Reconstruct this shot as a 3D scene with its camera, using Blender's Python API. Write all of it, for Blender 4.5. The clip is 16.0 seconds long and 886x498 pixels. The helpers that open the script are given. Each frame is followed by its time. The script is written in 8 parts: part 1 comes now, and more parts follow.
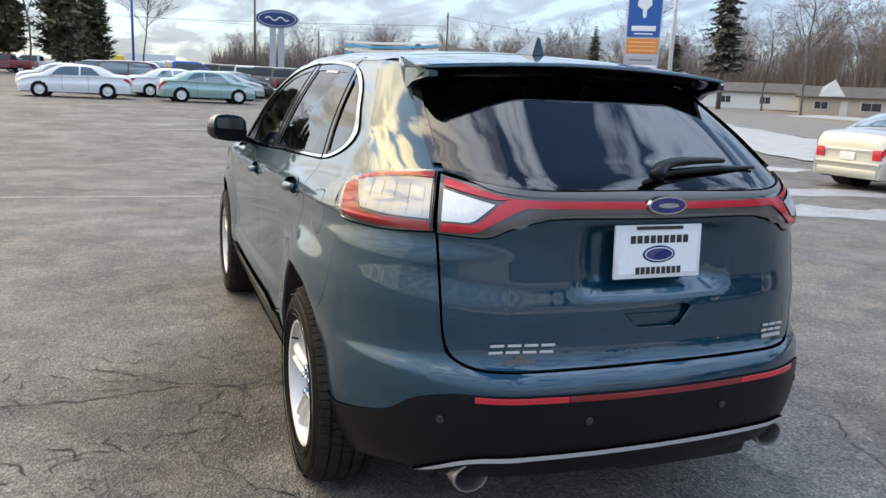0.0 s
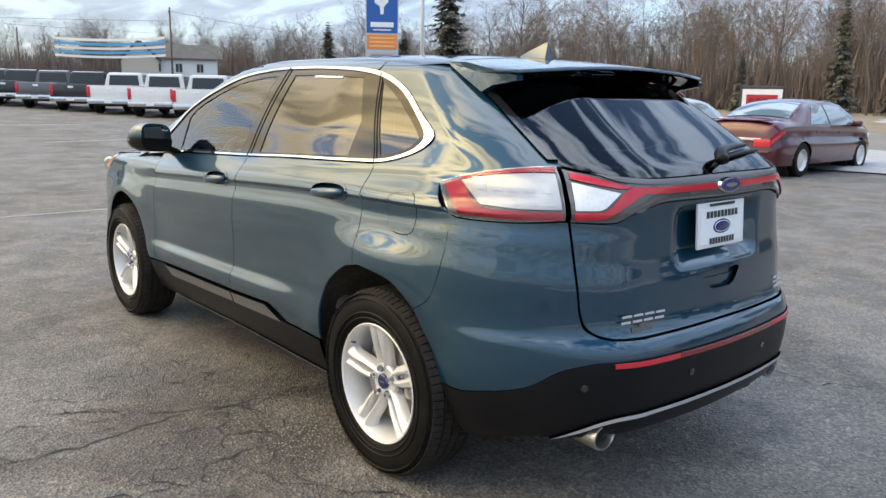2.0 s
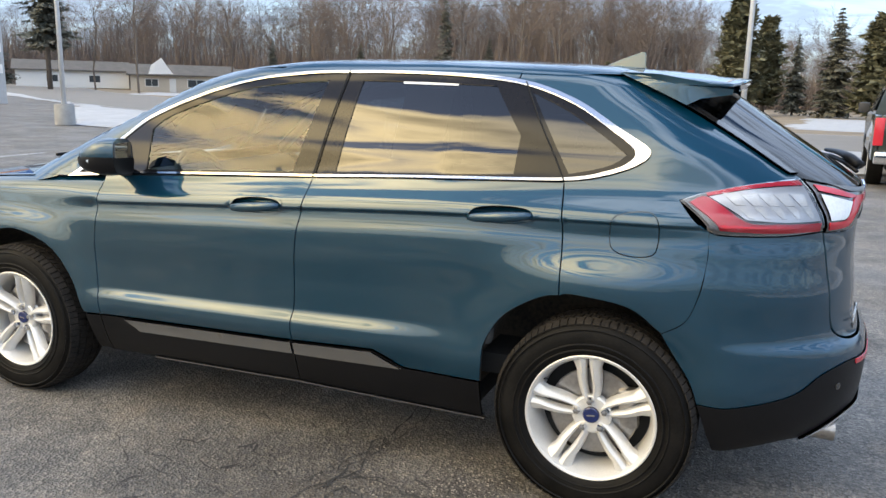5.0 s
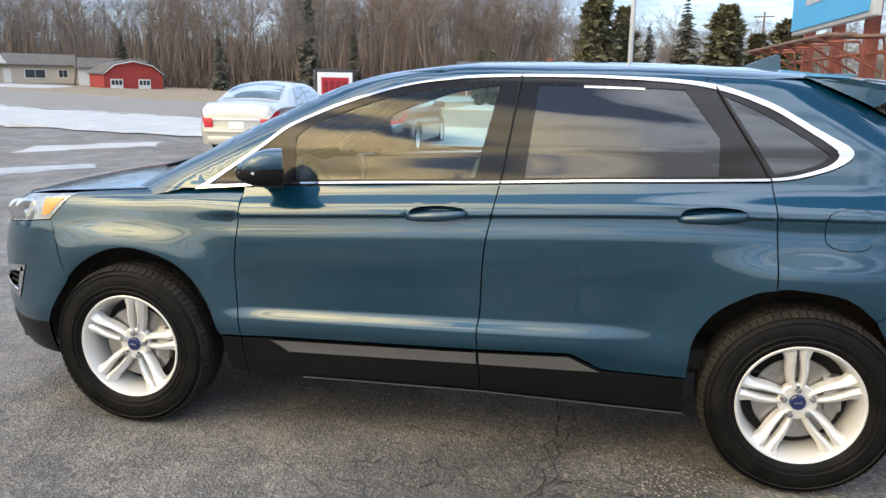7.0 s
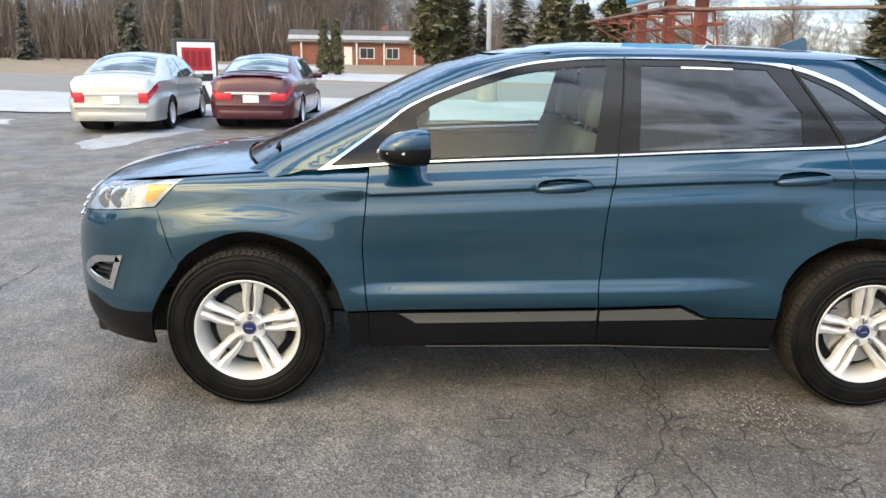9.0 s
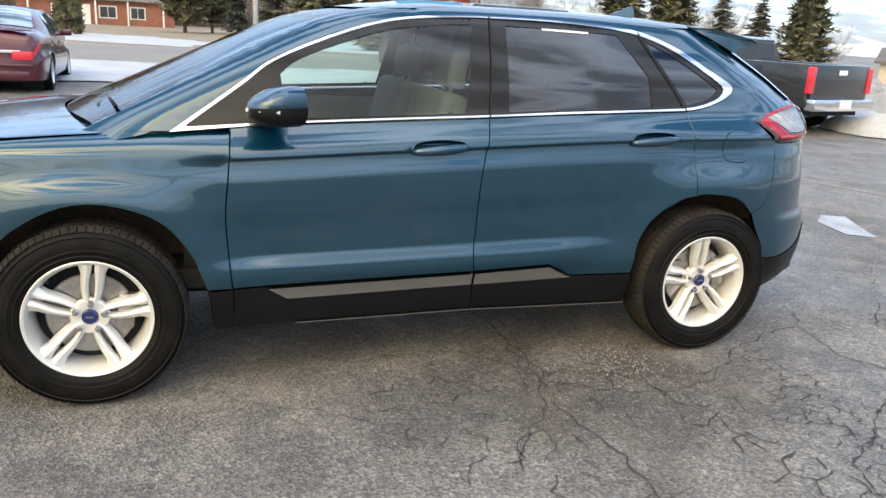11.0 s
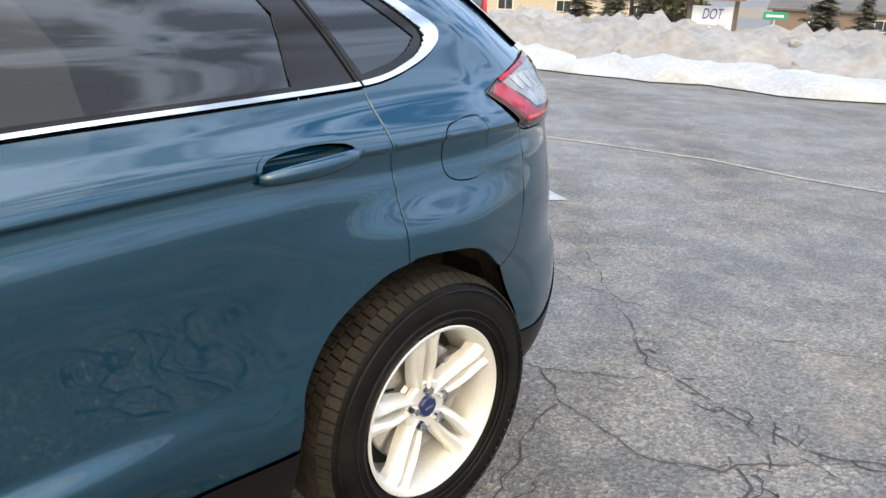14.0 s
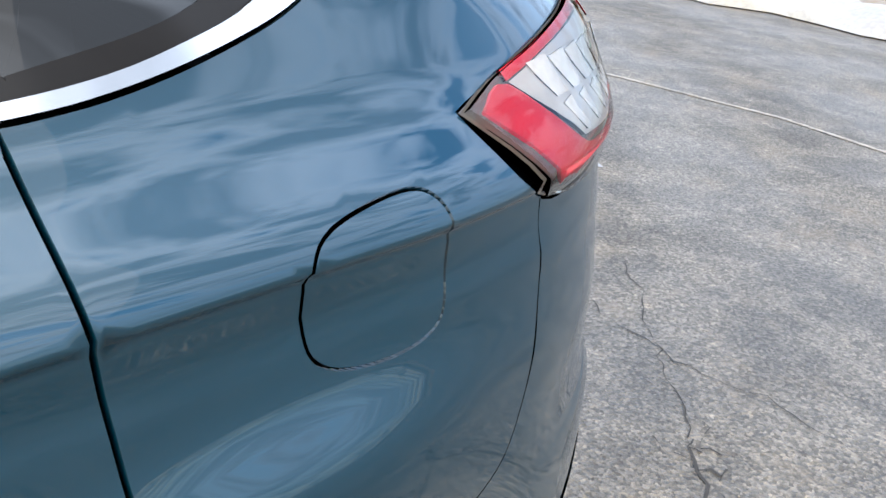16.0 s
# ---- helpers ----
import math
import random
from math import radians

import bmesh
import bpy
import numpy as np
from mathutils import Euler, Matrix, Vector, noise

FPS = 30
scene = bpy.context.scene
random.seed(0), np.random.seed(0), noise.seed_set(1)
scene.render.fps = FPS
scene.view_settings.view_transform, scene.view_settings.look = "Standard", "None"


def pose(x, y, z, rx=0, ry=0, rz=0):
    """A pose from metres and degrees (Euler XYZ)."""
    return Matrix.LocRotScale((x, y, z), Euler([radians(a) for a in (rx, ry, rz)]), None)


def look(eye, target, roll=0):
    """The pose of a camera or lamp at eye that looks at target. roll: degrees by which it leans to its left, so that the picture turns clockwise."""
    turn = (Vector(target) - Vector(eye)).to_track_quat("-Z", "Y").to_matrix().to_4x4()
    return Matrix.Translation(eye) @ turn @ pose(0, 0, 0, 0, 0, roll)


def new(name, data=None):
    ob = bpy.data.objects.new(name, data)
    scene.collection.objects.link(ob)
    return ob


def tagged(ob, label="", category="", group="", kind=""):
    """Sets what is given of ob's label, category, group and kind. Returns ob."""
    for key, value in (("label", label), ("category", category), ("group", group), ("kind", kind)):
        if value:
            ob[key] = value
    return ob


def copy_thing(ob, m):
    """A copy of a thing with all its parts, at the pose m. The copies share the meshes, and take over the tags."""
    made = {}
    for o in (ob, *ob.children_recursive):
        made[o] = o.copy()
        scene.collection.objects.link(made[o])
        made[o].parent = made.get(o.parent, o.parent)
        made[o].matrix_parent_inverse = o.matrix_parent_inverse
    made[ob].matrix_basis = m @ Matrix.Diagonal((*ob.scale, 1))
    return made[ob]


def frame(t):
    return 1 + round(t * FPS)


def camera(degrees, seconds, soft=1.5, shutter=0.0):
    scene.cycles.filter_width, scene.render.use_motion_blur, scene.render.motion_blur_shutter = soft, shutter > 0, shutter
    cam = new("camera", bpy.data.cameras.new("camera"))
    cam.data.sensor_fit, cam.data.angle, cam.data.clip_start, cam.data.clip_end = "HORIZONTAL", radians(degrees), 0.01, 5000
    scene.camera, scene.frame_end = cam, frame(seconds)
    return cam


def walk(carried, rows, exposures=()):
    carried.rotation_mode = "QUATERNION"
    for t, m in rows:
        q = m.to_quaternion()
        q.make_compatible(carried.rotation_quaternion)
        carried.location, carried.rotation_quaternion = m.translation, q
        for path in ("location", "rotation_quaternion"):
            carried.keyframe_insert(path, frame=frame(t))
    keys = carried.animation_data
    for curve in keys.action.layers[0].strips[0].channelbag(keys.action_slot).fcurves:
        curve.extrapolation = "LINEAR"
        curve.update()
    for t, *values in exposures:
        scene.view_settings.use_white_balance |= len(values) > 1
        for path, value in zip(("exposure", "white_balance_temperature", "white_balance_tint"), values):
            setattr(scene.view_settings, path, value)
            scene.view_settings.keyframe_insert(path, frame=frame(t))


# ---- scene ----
cam = camera(59.6, 16.0)
PATH = [
    (0, (-1.463, -2.8, 1.484), (-0.752, -0.974, 1.084), 2.5),
    (0.5, (-1.77, -2.746, 1.467), (-0.951, -0.963, 1.078), 2.6),
    (1, (-2.096, -2.724, 1.465), (-1.12, -1.023, 1.073), 2.2),
    (1.5, (-2.391, -2.627, 1.481), (-1.237, -1.043, 1.084), 0.9),
    (2, (-2.602, -2.338, 1.476), (-1.327, -0.847, 1.085), 1.0),
    (2.5, (-2.873, -2.119, 1.463), (-1.46, -0.755, 1.087), 1.4),
    (3, (-3.098, -1.838, 1.468), (-1.549, -0.621, 1.12), 1.6),
    (3.2, (-3.144, -1.668, 1.46), (-1.555, -0.502, 1.118), 1.9),
    (5.3, (-3.655, -0.281, 1.527), (-1.817, 0.391, 1.115), 1.2),
    (5.5, (-3.699, -0.152, 1.53), (-1.852, 0.491, 1.112), 1.2),
    (6, (-3.763, 0.176, 1.537), (-1.89, 0.735, 1.114), 1.0),
    (6.5, (-3.779, 0.506, 1.531), (-1.881, 0.987, 1.125), 0.8),
    (7, (-3.929, 0.81, 1.562), (-2.012, 1.192, 1.139), 0.9),
    (7.5, (-4.033, 1.046, 1.54), (-2.096, 1.307, 1.116), 1.6),
    (8, (-4.125, 1.362, 1.589), (-2.181, 1.519, 1.145), 1.4),
    (8.2, (-4.204, 1.482, 1.593), (-2.26, 1.607, 1.14), 1.2),
    (10.3, (-4.284, 2.675, 1.622), (-2.401, 2.253, 1.095), 1.4),
    (10.5, (-4.261, 2.68, 1.585), (-2.393, 2.197, 1.06), 1.6),
    (11, (-4.031, 2.491, 1.528), (-2.216, 1.855, 0.982), 3.2),
    (11.5, (-3.801, 2.29, 1.5), (-2.107, 1.407, 0.907), 3.5),
    (12, (-3.458, 2.183, 1.492), (-2.001, 0.972, 0.85), 2.6),
    (12.5, (-3.146, 1.982, 1.464), (-1.8, 0.672, 0.778), 1.8),
    (13, (-2.801, 1.767, 1.462), (-1.425, 0.482, 0.787), 1.9),
    (13.5, (-2.419, 1.608, 1.453), (-1.112, 0.251, 0.781), 1.4),
    (14, (-2.164, 1.303, 1.439), (-0.868, -0.072, 0.786), 2.2),
    (14.5, (-1.866, 1.024, 1.423), (-0.542, -0.328, 0.776), 3.6),
    (15, (-1.617, 0.783, 1.403), (-0.377, -0.623, 0.707), 2.3),
    (15.5, (-1.498, 0.461, 1.387), (-0.242, -0.884, 0.602), 1.5),
    (16, (-1.353, 0.291, 1.392), (-0.111, -0.998, 0.499), 7.3),
]
walk(cam, [(t, look(eye, target, roll)) for t, eye, target, roll in PATH], exposures=[(0.0, 0.64, 6150, 10), (2.0, 0.70, 6250, 10), (3.2, 0.72, 6200, 10), (5.5, 0.78, 5950, 10), (7.5, 0.90, 5950, 10), (8.0, 0.94, 5950, 10), (10.5, 1.00, 6100, 10), (12.5, 1.04, 6100, 10), (14.5, 1.10, 6000, 10), (16.0, 1.26, 6000, 10)])

# ---- sky and sun ----
SUN_TURN, SUN_HEIGHT = 312.0, 31.0
world = bpy.data.worlds.new("sky")
scene.world = world
world.use_nodes = True
wt = world.node_tree
wt.nodes.clear()


def wnode(kind, **settings):
    n = wt.nodes.new(kind)
    for k, v in settings.items():
        if k == "operation":
            n.operation = v
    return n


w_out, w_bg = wt.nodes.new("ShaderNodeOutputWorld"), wt.nodes.new("ShaderNodeBackground")
w_sky = wt.nodes.new("ShaderNodeTexSky")
w_sky.sky_type, w_sky.sun_disc = "NISHITA", False
w_sky.sun_elevation, w_sky.sun_rotation = radians(SUN_HEIGHT), radians(SUN_TURN)
w_sky.air_density, w_sky.dust_density, w_sky.ozone_density = 1.0, 0.3, 1.5
w_co = wt.nodes.new("ShaderNodeTexCoord")
# clouds lie on a flat layer overhead: the way up is divided by its height
w_sep = wt.nodes.new("ShaderNodeSeparateXYZ")
wt.links.new(w_co.outputs["Generated"], w_sep.inputs[0])
w_up = wnode("ShaderNodeMath", operation="MAXIMUM")
w_up.inputs[1].default_value = 0.0
wt.links.new(w_sep.outputs["Z"], w_up.inputs[0])
w_add = wnode("ShaderNodeMath", operation="ADD")
w_add.inputs[1].default_value = 0.16
wt.links.new(w_up.outputs[0], w_add.inputs[0])
w_div = wt.nodes.new("ShaderNodeVectorMath")
w_div.operation = "DIVIDE"
w_com = wt.nodes.new("ShaderNodeCombineXYZ")
for k in ("X", "Y", "Z"):
    wt.links.new(w_add.outputs[0], w_com.inputs[k])
wt.links.new(w_co.outputs["Generated"], w_div.inputs[0])
wt.links.new(w_com.outputs[0], w_div.inputs[1])
w_map = wt.nodes.new("ShaderNodeMapping")
w_map.inputs["Scale"].default_value = (1.5, 0.7, 0.2)
w_map.inputs["Rotation"].default_value = (0, 0, 0.6)
w_map.inputs["Location"].default_value = (1.7, 0.9, 0)
wt.links.new(w_div.outputs[0], w_map.inputs[0])
w_noise = wt.nodes.new("ShaderNodeTexNoise")
w_noise.inputs["Scale"].default_value, w_noise.inputs["Detail"].default_value = 2.5, 5.0
w_noise.inputs["Roughness"].default_value, w_noise.inputs["Distortion"].default_value = 0.54, 0.5
wt.links.new(w_map.outputs[0], w_noise.inputs["Vector"])
w_ramp = wt.nodes.new("ShaderNodeValToRGB")
w_ramp.color_ramp.elements[0].position, w_ramp.color_ramp.elements[1].position = 0.41, 0.53
wt.links.new(w_noise.outputs["Fac"], w_ramp.inputs[0])
# cloud colour: grey away from the sun, warm round it, darker where thick
w_dot = wt.nodes.new("ShaderNodeVectorMath")
w_dot.operation = "DOT_PRODUCT"
sun_dir = Vector((math.sin(radians(SUN_TURN)) * math.cos(radians(SUN_HEIGHT)), math.cos(radians(SUN_TURN)) * math.cos(radians(SUN_HEIGHT)), math.sin(radians(SUN_HEIGHT))))
w_dot.inputs[1].default_value = sun_dir
wt.links.new(w_co.outputs["Generated"], w_dot.inputs[0])
w_warm = wt.nodes.new("ShaderNodeValToRGB")
w_warm.color_ramp.elements[0].position, w_warm.color_ramp.elements[0].color = 0.10, (4.0, 4.7, 5.8, 1)
w_warm.color_ramp.elements[1].position, w_warm.color_ramp.elements[1].color = 0.995, (27.0, 20.0, 9.5, 1)
for w_at, w_col in ((0.74, (4.6, 4.7, 4.8, 1)), (0.90, (10.5, 8.3, 4.7, 1))):
    w_mid = w_warm.color_ramp.elements.new(w_at)
    w_mid.color = w_col
wt.links.new(w_dot.outputs["Value"], w_warm.inputs[0])
w_thick = wt.nodes.new("ShaderNodeMapRange")
w_thick.inputs["From Min"].default_value, w_thick.inputs["From Max"].default_value = 0.44, 0.64
w_thick.inputs["To Min"].default_value, w_thick.inputs["To Max"].default_value = 1.35, 0.36
wt.links.new(w_noise.outputs["Fac"], w_thick.inputs[0])
w_shade = wt.nodes.new("ShaderNodeVectorMath")
w_shade.operation = "SCALE"
wt.links.new(w_warm.outputs[0], w_shade.inputs[0])
# the cloud sheet is brighter overhead than at the horizon
w_over = wnode("ShaderNodeMath", operation="MULTIPLY_ADD")
w_over.inputs[1].default_value, w_over.inputs[2].default_value = 2.3, 0.40
wt.links.new(w_up.outputs[0], w_over.inputs[0])
w_high = wt.nodes.new("ShaderNodeMapRange")
w_high.interpolation_type = "SMOOTHSTEP"
w_high.inputs["From Min"].default_value, w_high.inputs["From Max"].default_value = 0.06, 0.34
w_high.inputs["To Min"].default_value, w_high.inputs["To Max"].default_value = 0.25, 1.0
wt.links.new(w_up.outputs[0], w_high.inputs[0])
w_calm = wt.nodes.new("ShaderNodeMix")
w_calm.inputs[2].default_value = 0.86
wt.links.new(w_high.outputs[0], w_calm.inputs[0])
wt.links.new(w_thick.outputs[0], w_calm.inputs[3])
w_lit = wnode("ShaderNodeMath", operation="MULTIPLY")
wt.links.new(w_calm.outputs[0], w_lit.inputs[0])
wt.links.new(w_over.outputs[0], w_lit.inputs[1])
wt.links.new(w_lit.outputs[0], w_shade.inputs["Scale"])
w_mix = wt.nodes.new("ShaderNodeMix")
w_mix.data_type = "RGBA"
w_cover = wt.nodes.new("ShaderNodeMix")
w_cover.inputs[2].default_value = 0.85
wt.links.new(w_high.outputs[0], w_cover.inputs[0])
wt.links.new(w_ramp.outputs[0], w_cover.inputs[3])
wt.links.new(w_cover.outputs[0], w_mix.inputs[0])
wt.links.new(w_sky.outputs[0], w_mix.inputs[6])
wt.links.new(w_shade.outputs[0], w_mix.inputs[7])
wt.links.new(w_mix.outputs[2], w_bg.inputs[0])
w_bg.inputs[1].default_value = 0.165
wt.links.new(w_bg.outputs[0], w_out.inputs[0])

sun = new("sun", bpy.data.lights.new("sun", "SUN"))
sun.data.energy, sun.data.angle, sun.data.color = 0.5, radians(110), (1.0, 0.90, 0.76)
sun.matrix_world = Matrix.Translation((0, 0, 30)) @ (-sun_dir).to_track_quat("-Z", "Y").to_matrix().to_4x4()


# ---- materials ----
MATS = {}


def mat(name, colour, rough=0.5, metal=0.0, vary=0.12, scale=6.0, fine=60.0, bump=0.0, bump_scale=80.0, coat=0.0, spec=0.5, emit=0.0, alpha=1.0, trans=0.0, second=None):
    """A principled material with grain at two scales; second: a colour that shows through in patches."""
    if name in MATS:
        return MATS[name]
    m = MATS[name] = bpy.data.materials.new(name)
    m.use_nodes = True
    t = m.node_tree
    b = t.nodes["Principled BSDF"]
    b.inputs["Roughness"].default_value, b.inputs["Metallic"].default_value = rough, metal
    b.inputs["Coat Weight"].default_value, b.inputs["Coat Roughness"].default_value = coat, 0.03
    b.inputs["Specular IOR Level"].default_value = spec
    b.inputs["Transmission Weight"].default_value = trans
    b.inputs["Base Color"].default_value = (*colour, 1)
    if emit:
        b.inputs["Emission Color"].default_value, b.inputs["Emission Strength"].default_value = (*colour, 1), emit
    co = t.nodes.new("ShaderNodeTexCoord")
    if vary:
        a, c = t.nodes.new("ShaderNodeTexNoise"), t.nodes.new("ShaderNodeTexNoise")
        a.inputs["Scale"].default_value, c.inputs["Scale"].default_value = scale, fine
        a.inputs["Detail"].default_value = c.inputs["Detail"].default_value = 4
        for n in (a, c):
            t.links.new(co.outputs["Object"], n.inputs["Vector"])
        s = t.nodes.new("ShaderNodeMath")
        s.operation = "ADD"
        t.links.new(a.outputs["Fac"], s.inputs[0])
        t.links.new(c.outputs["Fac"], s.inputs[1])
        r = t.nodes.new("ShaderNodeMapRange")
        r.inputs["From Min"].default_value, r.inputs["From Max"].default_value = 0.7, 1.3
        t.links.new(s.outputs[0], r.inputs[0])
        x = t.nodes.new("ShaderNodeMix")
        x.data_type = "RGBA"
        t.links.new(r.outputs[0], x.inputs[0])
        x.inputs[6].default_value = (*[v * (1 - vary) for v in colour], 1)
        x.inputs[7].default_value = (*(second or [min(1, v * (1 + vary)) for v in colour]), 1)
        t.links.new(x.outputs[2], b.inputs["Base Color"])
        rr = t.nodes.new("ShaderNodeMapRange")
        rr.inputs["To Min"].default_value, rr.inputs["To Max"].default_value = rough * 0.92, min(1, rough * 1.08)
        t.links.new(r.outputs[0], rr.inputs[0])
        t.links.new(rr.outputs[0], b.inputs["Roughness"])
    if bump:
        n, u = t.nodes.new("ShaderNodeTexNoise"), t.nodes.new("ShaderNodeBump")
        n.inputs["Scale"].default_value, n.inputs["Detail"].default_value = bump_scale, 3
        u.inputs["Strength"].default_value, u.inputs["Distance"].default_value = bump, 0.01
        t.links.new(co.outputs["Object"], n.inputs["Vector"])
        t.links.new(n.outputs["Fac"], u.inputs["Height"])
        t.links.new(u.outputs[0], b.inputs["Normal"])
    return m


def glass_mat(name, tint, rough=0.0, ior=1.85):
    """Thin car glass: a clear or tinted pane with a mirror coat by Fresnel."""
    if name in MATS:
        return MATS[name]
    m = MATS[name] = bpy.data.materials.new(name)
    m.use_nodes = True
    t = m.node_tree
    t.nodes.clear()
    o, x, f = t.nodes.new("ShaderNodeOutputMaterial"), t.nodes.new("ShaderNodeMixShader"), t.nodes.new("ShaderNodeFresnel")
    a, g = t.nodes.new("ShaderNodeBsdfTransparent"), t.nodes.new("ShaderNodeBsdfGlossy")
    f.inputs["IOR"].default_value = ior
    a.inputs["Color"].default_value = (*tint, 1)
    g.inputs["Roughness"].default_value = rough
    t.links.new(f.outputs[0], x.inputs[0])
    t.links.new(a.outputs[0], x.inputs[1])
    t.links.new(g.outputs[0], x.inputs[2])
    t.links.new(x.outputs[0], o.inputs[0])
    return m


PAINT = mat("blue_paint", (0.001, 0.037, 0.071), rough=0.36, metal=0.5, vary=0.03, scale=2, fine=900, coat=1.0)
PAINT.node_tree.nodes["Principled BSDF"].inputs["Coat IOR"].default_value = 1.70
PAINT.node_tree.nodes["Principled BSDF"].inputs["Coat Roughness"].default_value = 0.012
PAINT.node_tree.nodes["Principled BSDF"].inputs["Specular IOR Level"].default_value = 0.2
BLACK_PLASTIC = mat("black_plastic", (0.006, 0.006, 0.007), rough=0.38, spec=0.2, vary=0.15, fine=300, bump=0.05, bump_scale=900)
SATIN_GREY = mat("satin_grey", (0.15, 0.148, 0.145), rough=0.34, metal=0.4, vary=0.06, fine=200)
GLOSS_BLACK = mat("gloss_black", (0.012, 0.012, 0.013), rough=0.06, vary=0.1, coat=1.0)
MIRROR = mat("mirror_silver", (0.55, 0.57, 0.58), rough=0.02, metal=1.0, vary=0.02)
PILLAR = mat("pillar_black", (0.010, 0.009, 0.009), rough=0.08, vary=0.1, spec=0.3)
SILVER_TRIM = mat("silver_trim", (0.62, 0.62, 0.63), rough=0.30, metal=0.45, vary=0.04)
BOWL = mat("lamp_bowl", (0.30, 0.31, 0.32), rough=0.14, metal=0.7, vary=0.2, scale=25, fine=80, coat=0.6)
CHROME = mat("chrome", (0.66, 0.67, 0.69), rough=0.07, metal=1.0, vary=0.03)
RUBBER = mat("tyre_rubber", (0.004, 0.004, 0.004), spec=0.12, rough=0.5, vary=0.35, scale=9, fine=120, bump=0.1, bump_scale=300, second=(0.011, 0.010, 0.009))
ALLOY = mat("silver_alloy", (0.70, 0.685, 0.655), rough=0.38, metal=0.35, vary=0.07, scale=8, fine=150)
DARK = mat("dark_cavity", (0.012, 0.012, 0.012), rough=0.9, vary=0.3)
LINER = mat("arch_liner", (0.035, 0.031, 0.027), rough=0.85, vary=0.5, scale=7, bump=0.2, bump_scale=60, second=(0.11, 0.085, 0.06))
GLASS = glass_mat("clear_glass", (0.80, 0.93, 0.88), ior=1.6)
TINT = glass_mat("privacy_glass", (0.055, 0.056, 0.060), ior=1.85)
SCREEN_GLASS = glass_mat("screen_glass", (0.70, 0.80, 0.78), ior=2.5)
RED_LENS = mat("red_lens", (0.52, 0.022, 0.038), rough=0.2, vary=0.05, coat=0.35)
RED_DEEP = mat("deep_red_lens", (0.20, 0.008, 0.012), rough=0.12, vary=0.05, coat=0.8)
CLEAR_LENS = mat("frosted_lens", (0.74, 0.74, 0.74), rough=0.16, metal=0.10, vary=0.10, scale=30, fine=90, coat=0.8)
LENS_COVER = glass_mat("lens_cover", (0.96, 0.96, 0.96), ior=1.45)
SMOKE = mat("smoked_lens", (0.085, 0.08, 0.08), rough=0.15, vary=0.08, coat=0.8)
AMBER = mat("amber_lens", (0.75, 0.28, 0.04), rough=0.2, vary=0.1, coat=0.7)
WHITE = mat("white_plate", (0.80, 0.80, 0.80), rough=0.35, vary=0.03)
NAVY = mat("navy_enamel", (0.012, 0.022, 0.13), rough=0.2, vary=0.05, coat=0.6)
STEEL = mat("steel", (0.42, 0.40, 0.38), rough=0.35, metal=0.9, vary=0.2)
BORE_SHADE = mat("bore_shade", (0.015, 0.013, 0.012), rough=0.9, vary=0.2)
TRIM_GREY = mat("cabin_grey", (0.30, 0.29, 0.27), rough=0.8, vary=0.08, bump=0.05, bump_scale=300)
LEATHER = mat("seat_cloth", (0.17, 0.165, 0.155), rough=0.8, vary=0.15, bump=0.1, bump_scale=400)
LINING = mat("headliner", (0.45, 0.43, 0.40), rough=0.9, vary=0.05)
PAPER = mat("paper", (0.70, 0.69, 0.66), rough=0.8, vary=0.06)


# ---- the body's form: half-width, rear, front and top as smooth functions ----
def curve(xs, ys):
    """A smooth curve through a few knots (monotone cubic), as a function of an array."""
    xs, ys = np.array(xs, float), np.array(ys, float)
    h, d = np.diff(xs), np.diff(ys) / np.diff(xs)
    m = np.zeros(len(xs))
    m[0], m[-1] = d[0], d[-1]
    for i in range(1, len(xs) - 1):
        if d[i - 1] * d[i] > 0:
            w1, w2 = 2 * h[i] + h[i - 1], h[i] + 2 * h[i - 1]
            m[i] = (w1 + w2) / (w1 / d[i - 1] + w2 / d[i])

    def at(x):
        x = np.asarray(x, float)
        i = np.clip(np.searchsorted(xs, x) - 1, 0, len(h) - 1)
        s = (np.clip(x, xs[0], xs[-1]) - xs[i]) / h[i]
        y = (1 + 2 * s) * (1 - s) ** 2 * ys[i] + s * (1 - s) ** 2 * h[i] * m[i] + s * s * (3 - 2 * s) * ys[i + 1] + s * s * (s - 1) * h[i] * m[i + 1]
        return y + np.where(x < xs[0], (x - xs[0]) * m[0], 0) + np.where(x > xs[-1], (x - xs[-1]) * m[-1], 0)
    return at


def bump(x, centre, width):
    return np.exp(-((x - centre) / width) ** 2)


def step(x, a, b):
    s = np.clip((x - a) / (b - a), 0, 1)
    return s * s * (3 - 2 * s)


SECTION = curve([.18, .26, .34, .42, .50, .60, .72, .85, .93, .97, 1.06, 1.11, 1.16, 1.30, 1.45, 1.55, 1.62, 1.75],
                [.80, .860, .895, .912, .920, .916, .917, .923, .922, .916, .903, .872, .845, .788, .716, .656, .608, .52])
PLAN = curve([-1.1, -.5, -.1, .5, 1.2, 2.0, 2.8, 3.2, 3.6, 4.0], [-.09, -.03, -.006, .0, .004, .0, -.008, -.03, -.09, -.20])
TILT = curve([-.9, -.18, .5, 1.56, 2.6, 3.6], [.068, .061, .047, .0, -.046, -.06])
REAR = curve([.20, .28, .36, .44, .52, .60, .66, .70, .75, .85, .95, 1.05, 1.15, 1.20, 1.235, 1.30, 1.42, 1.54, 1.70],
             [-.76, -.83, -.905, -.935, -.947, -.95, -.94, -.905, -.893, -.885, -.872, -.868, -.872, -.868, -.835, -.735, -.550, -.365, -.11])
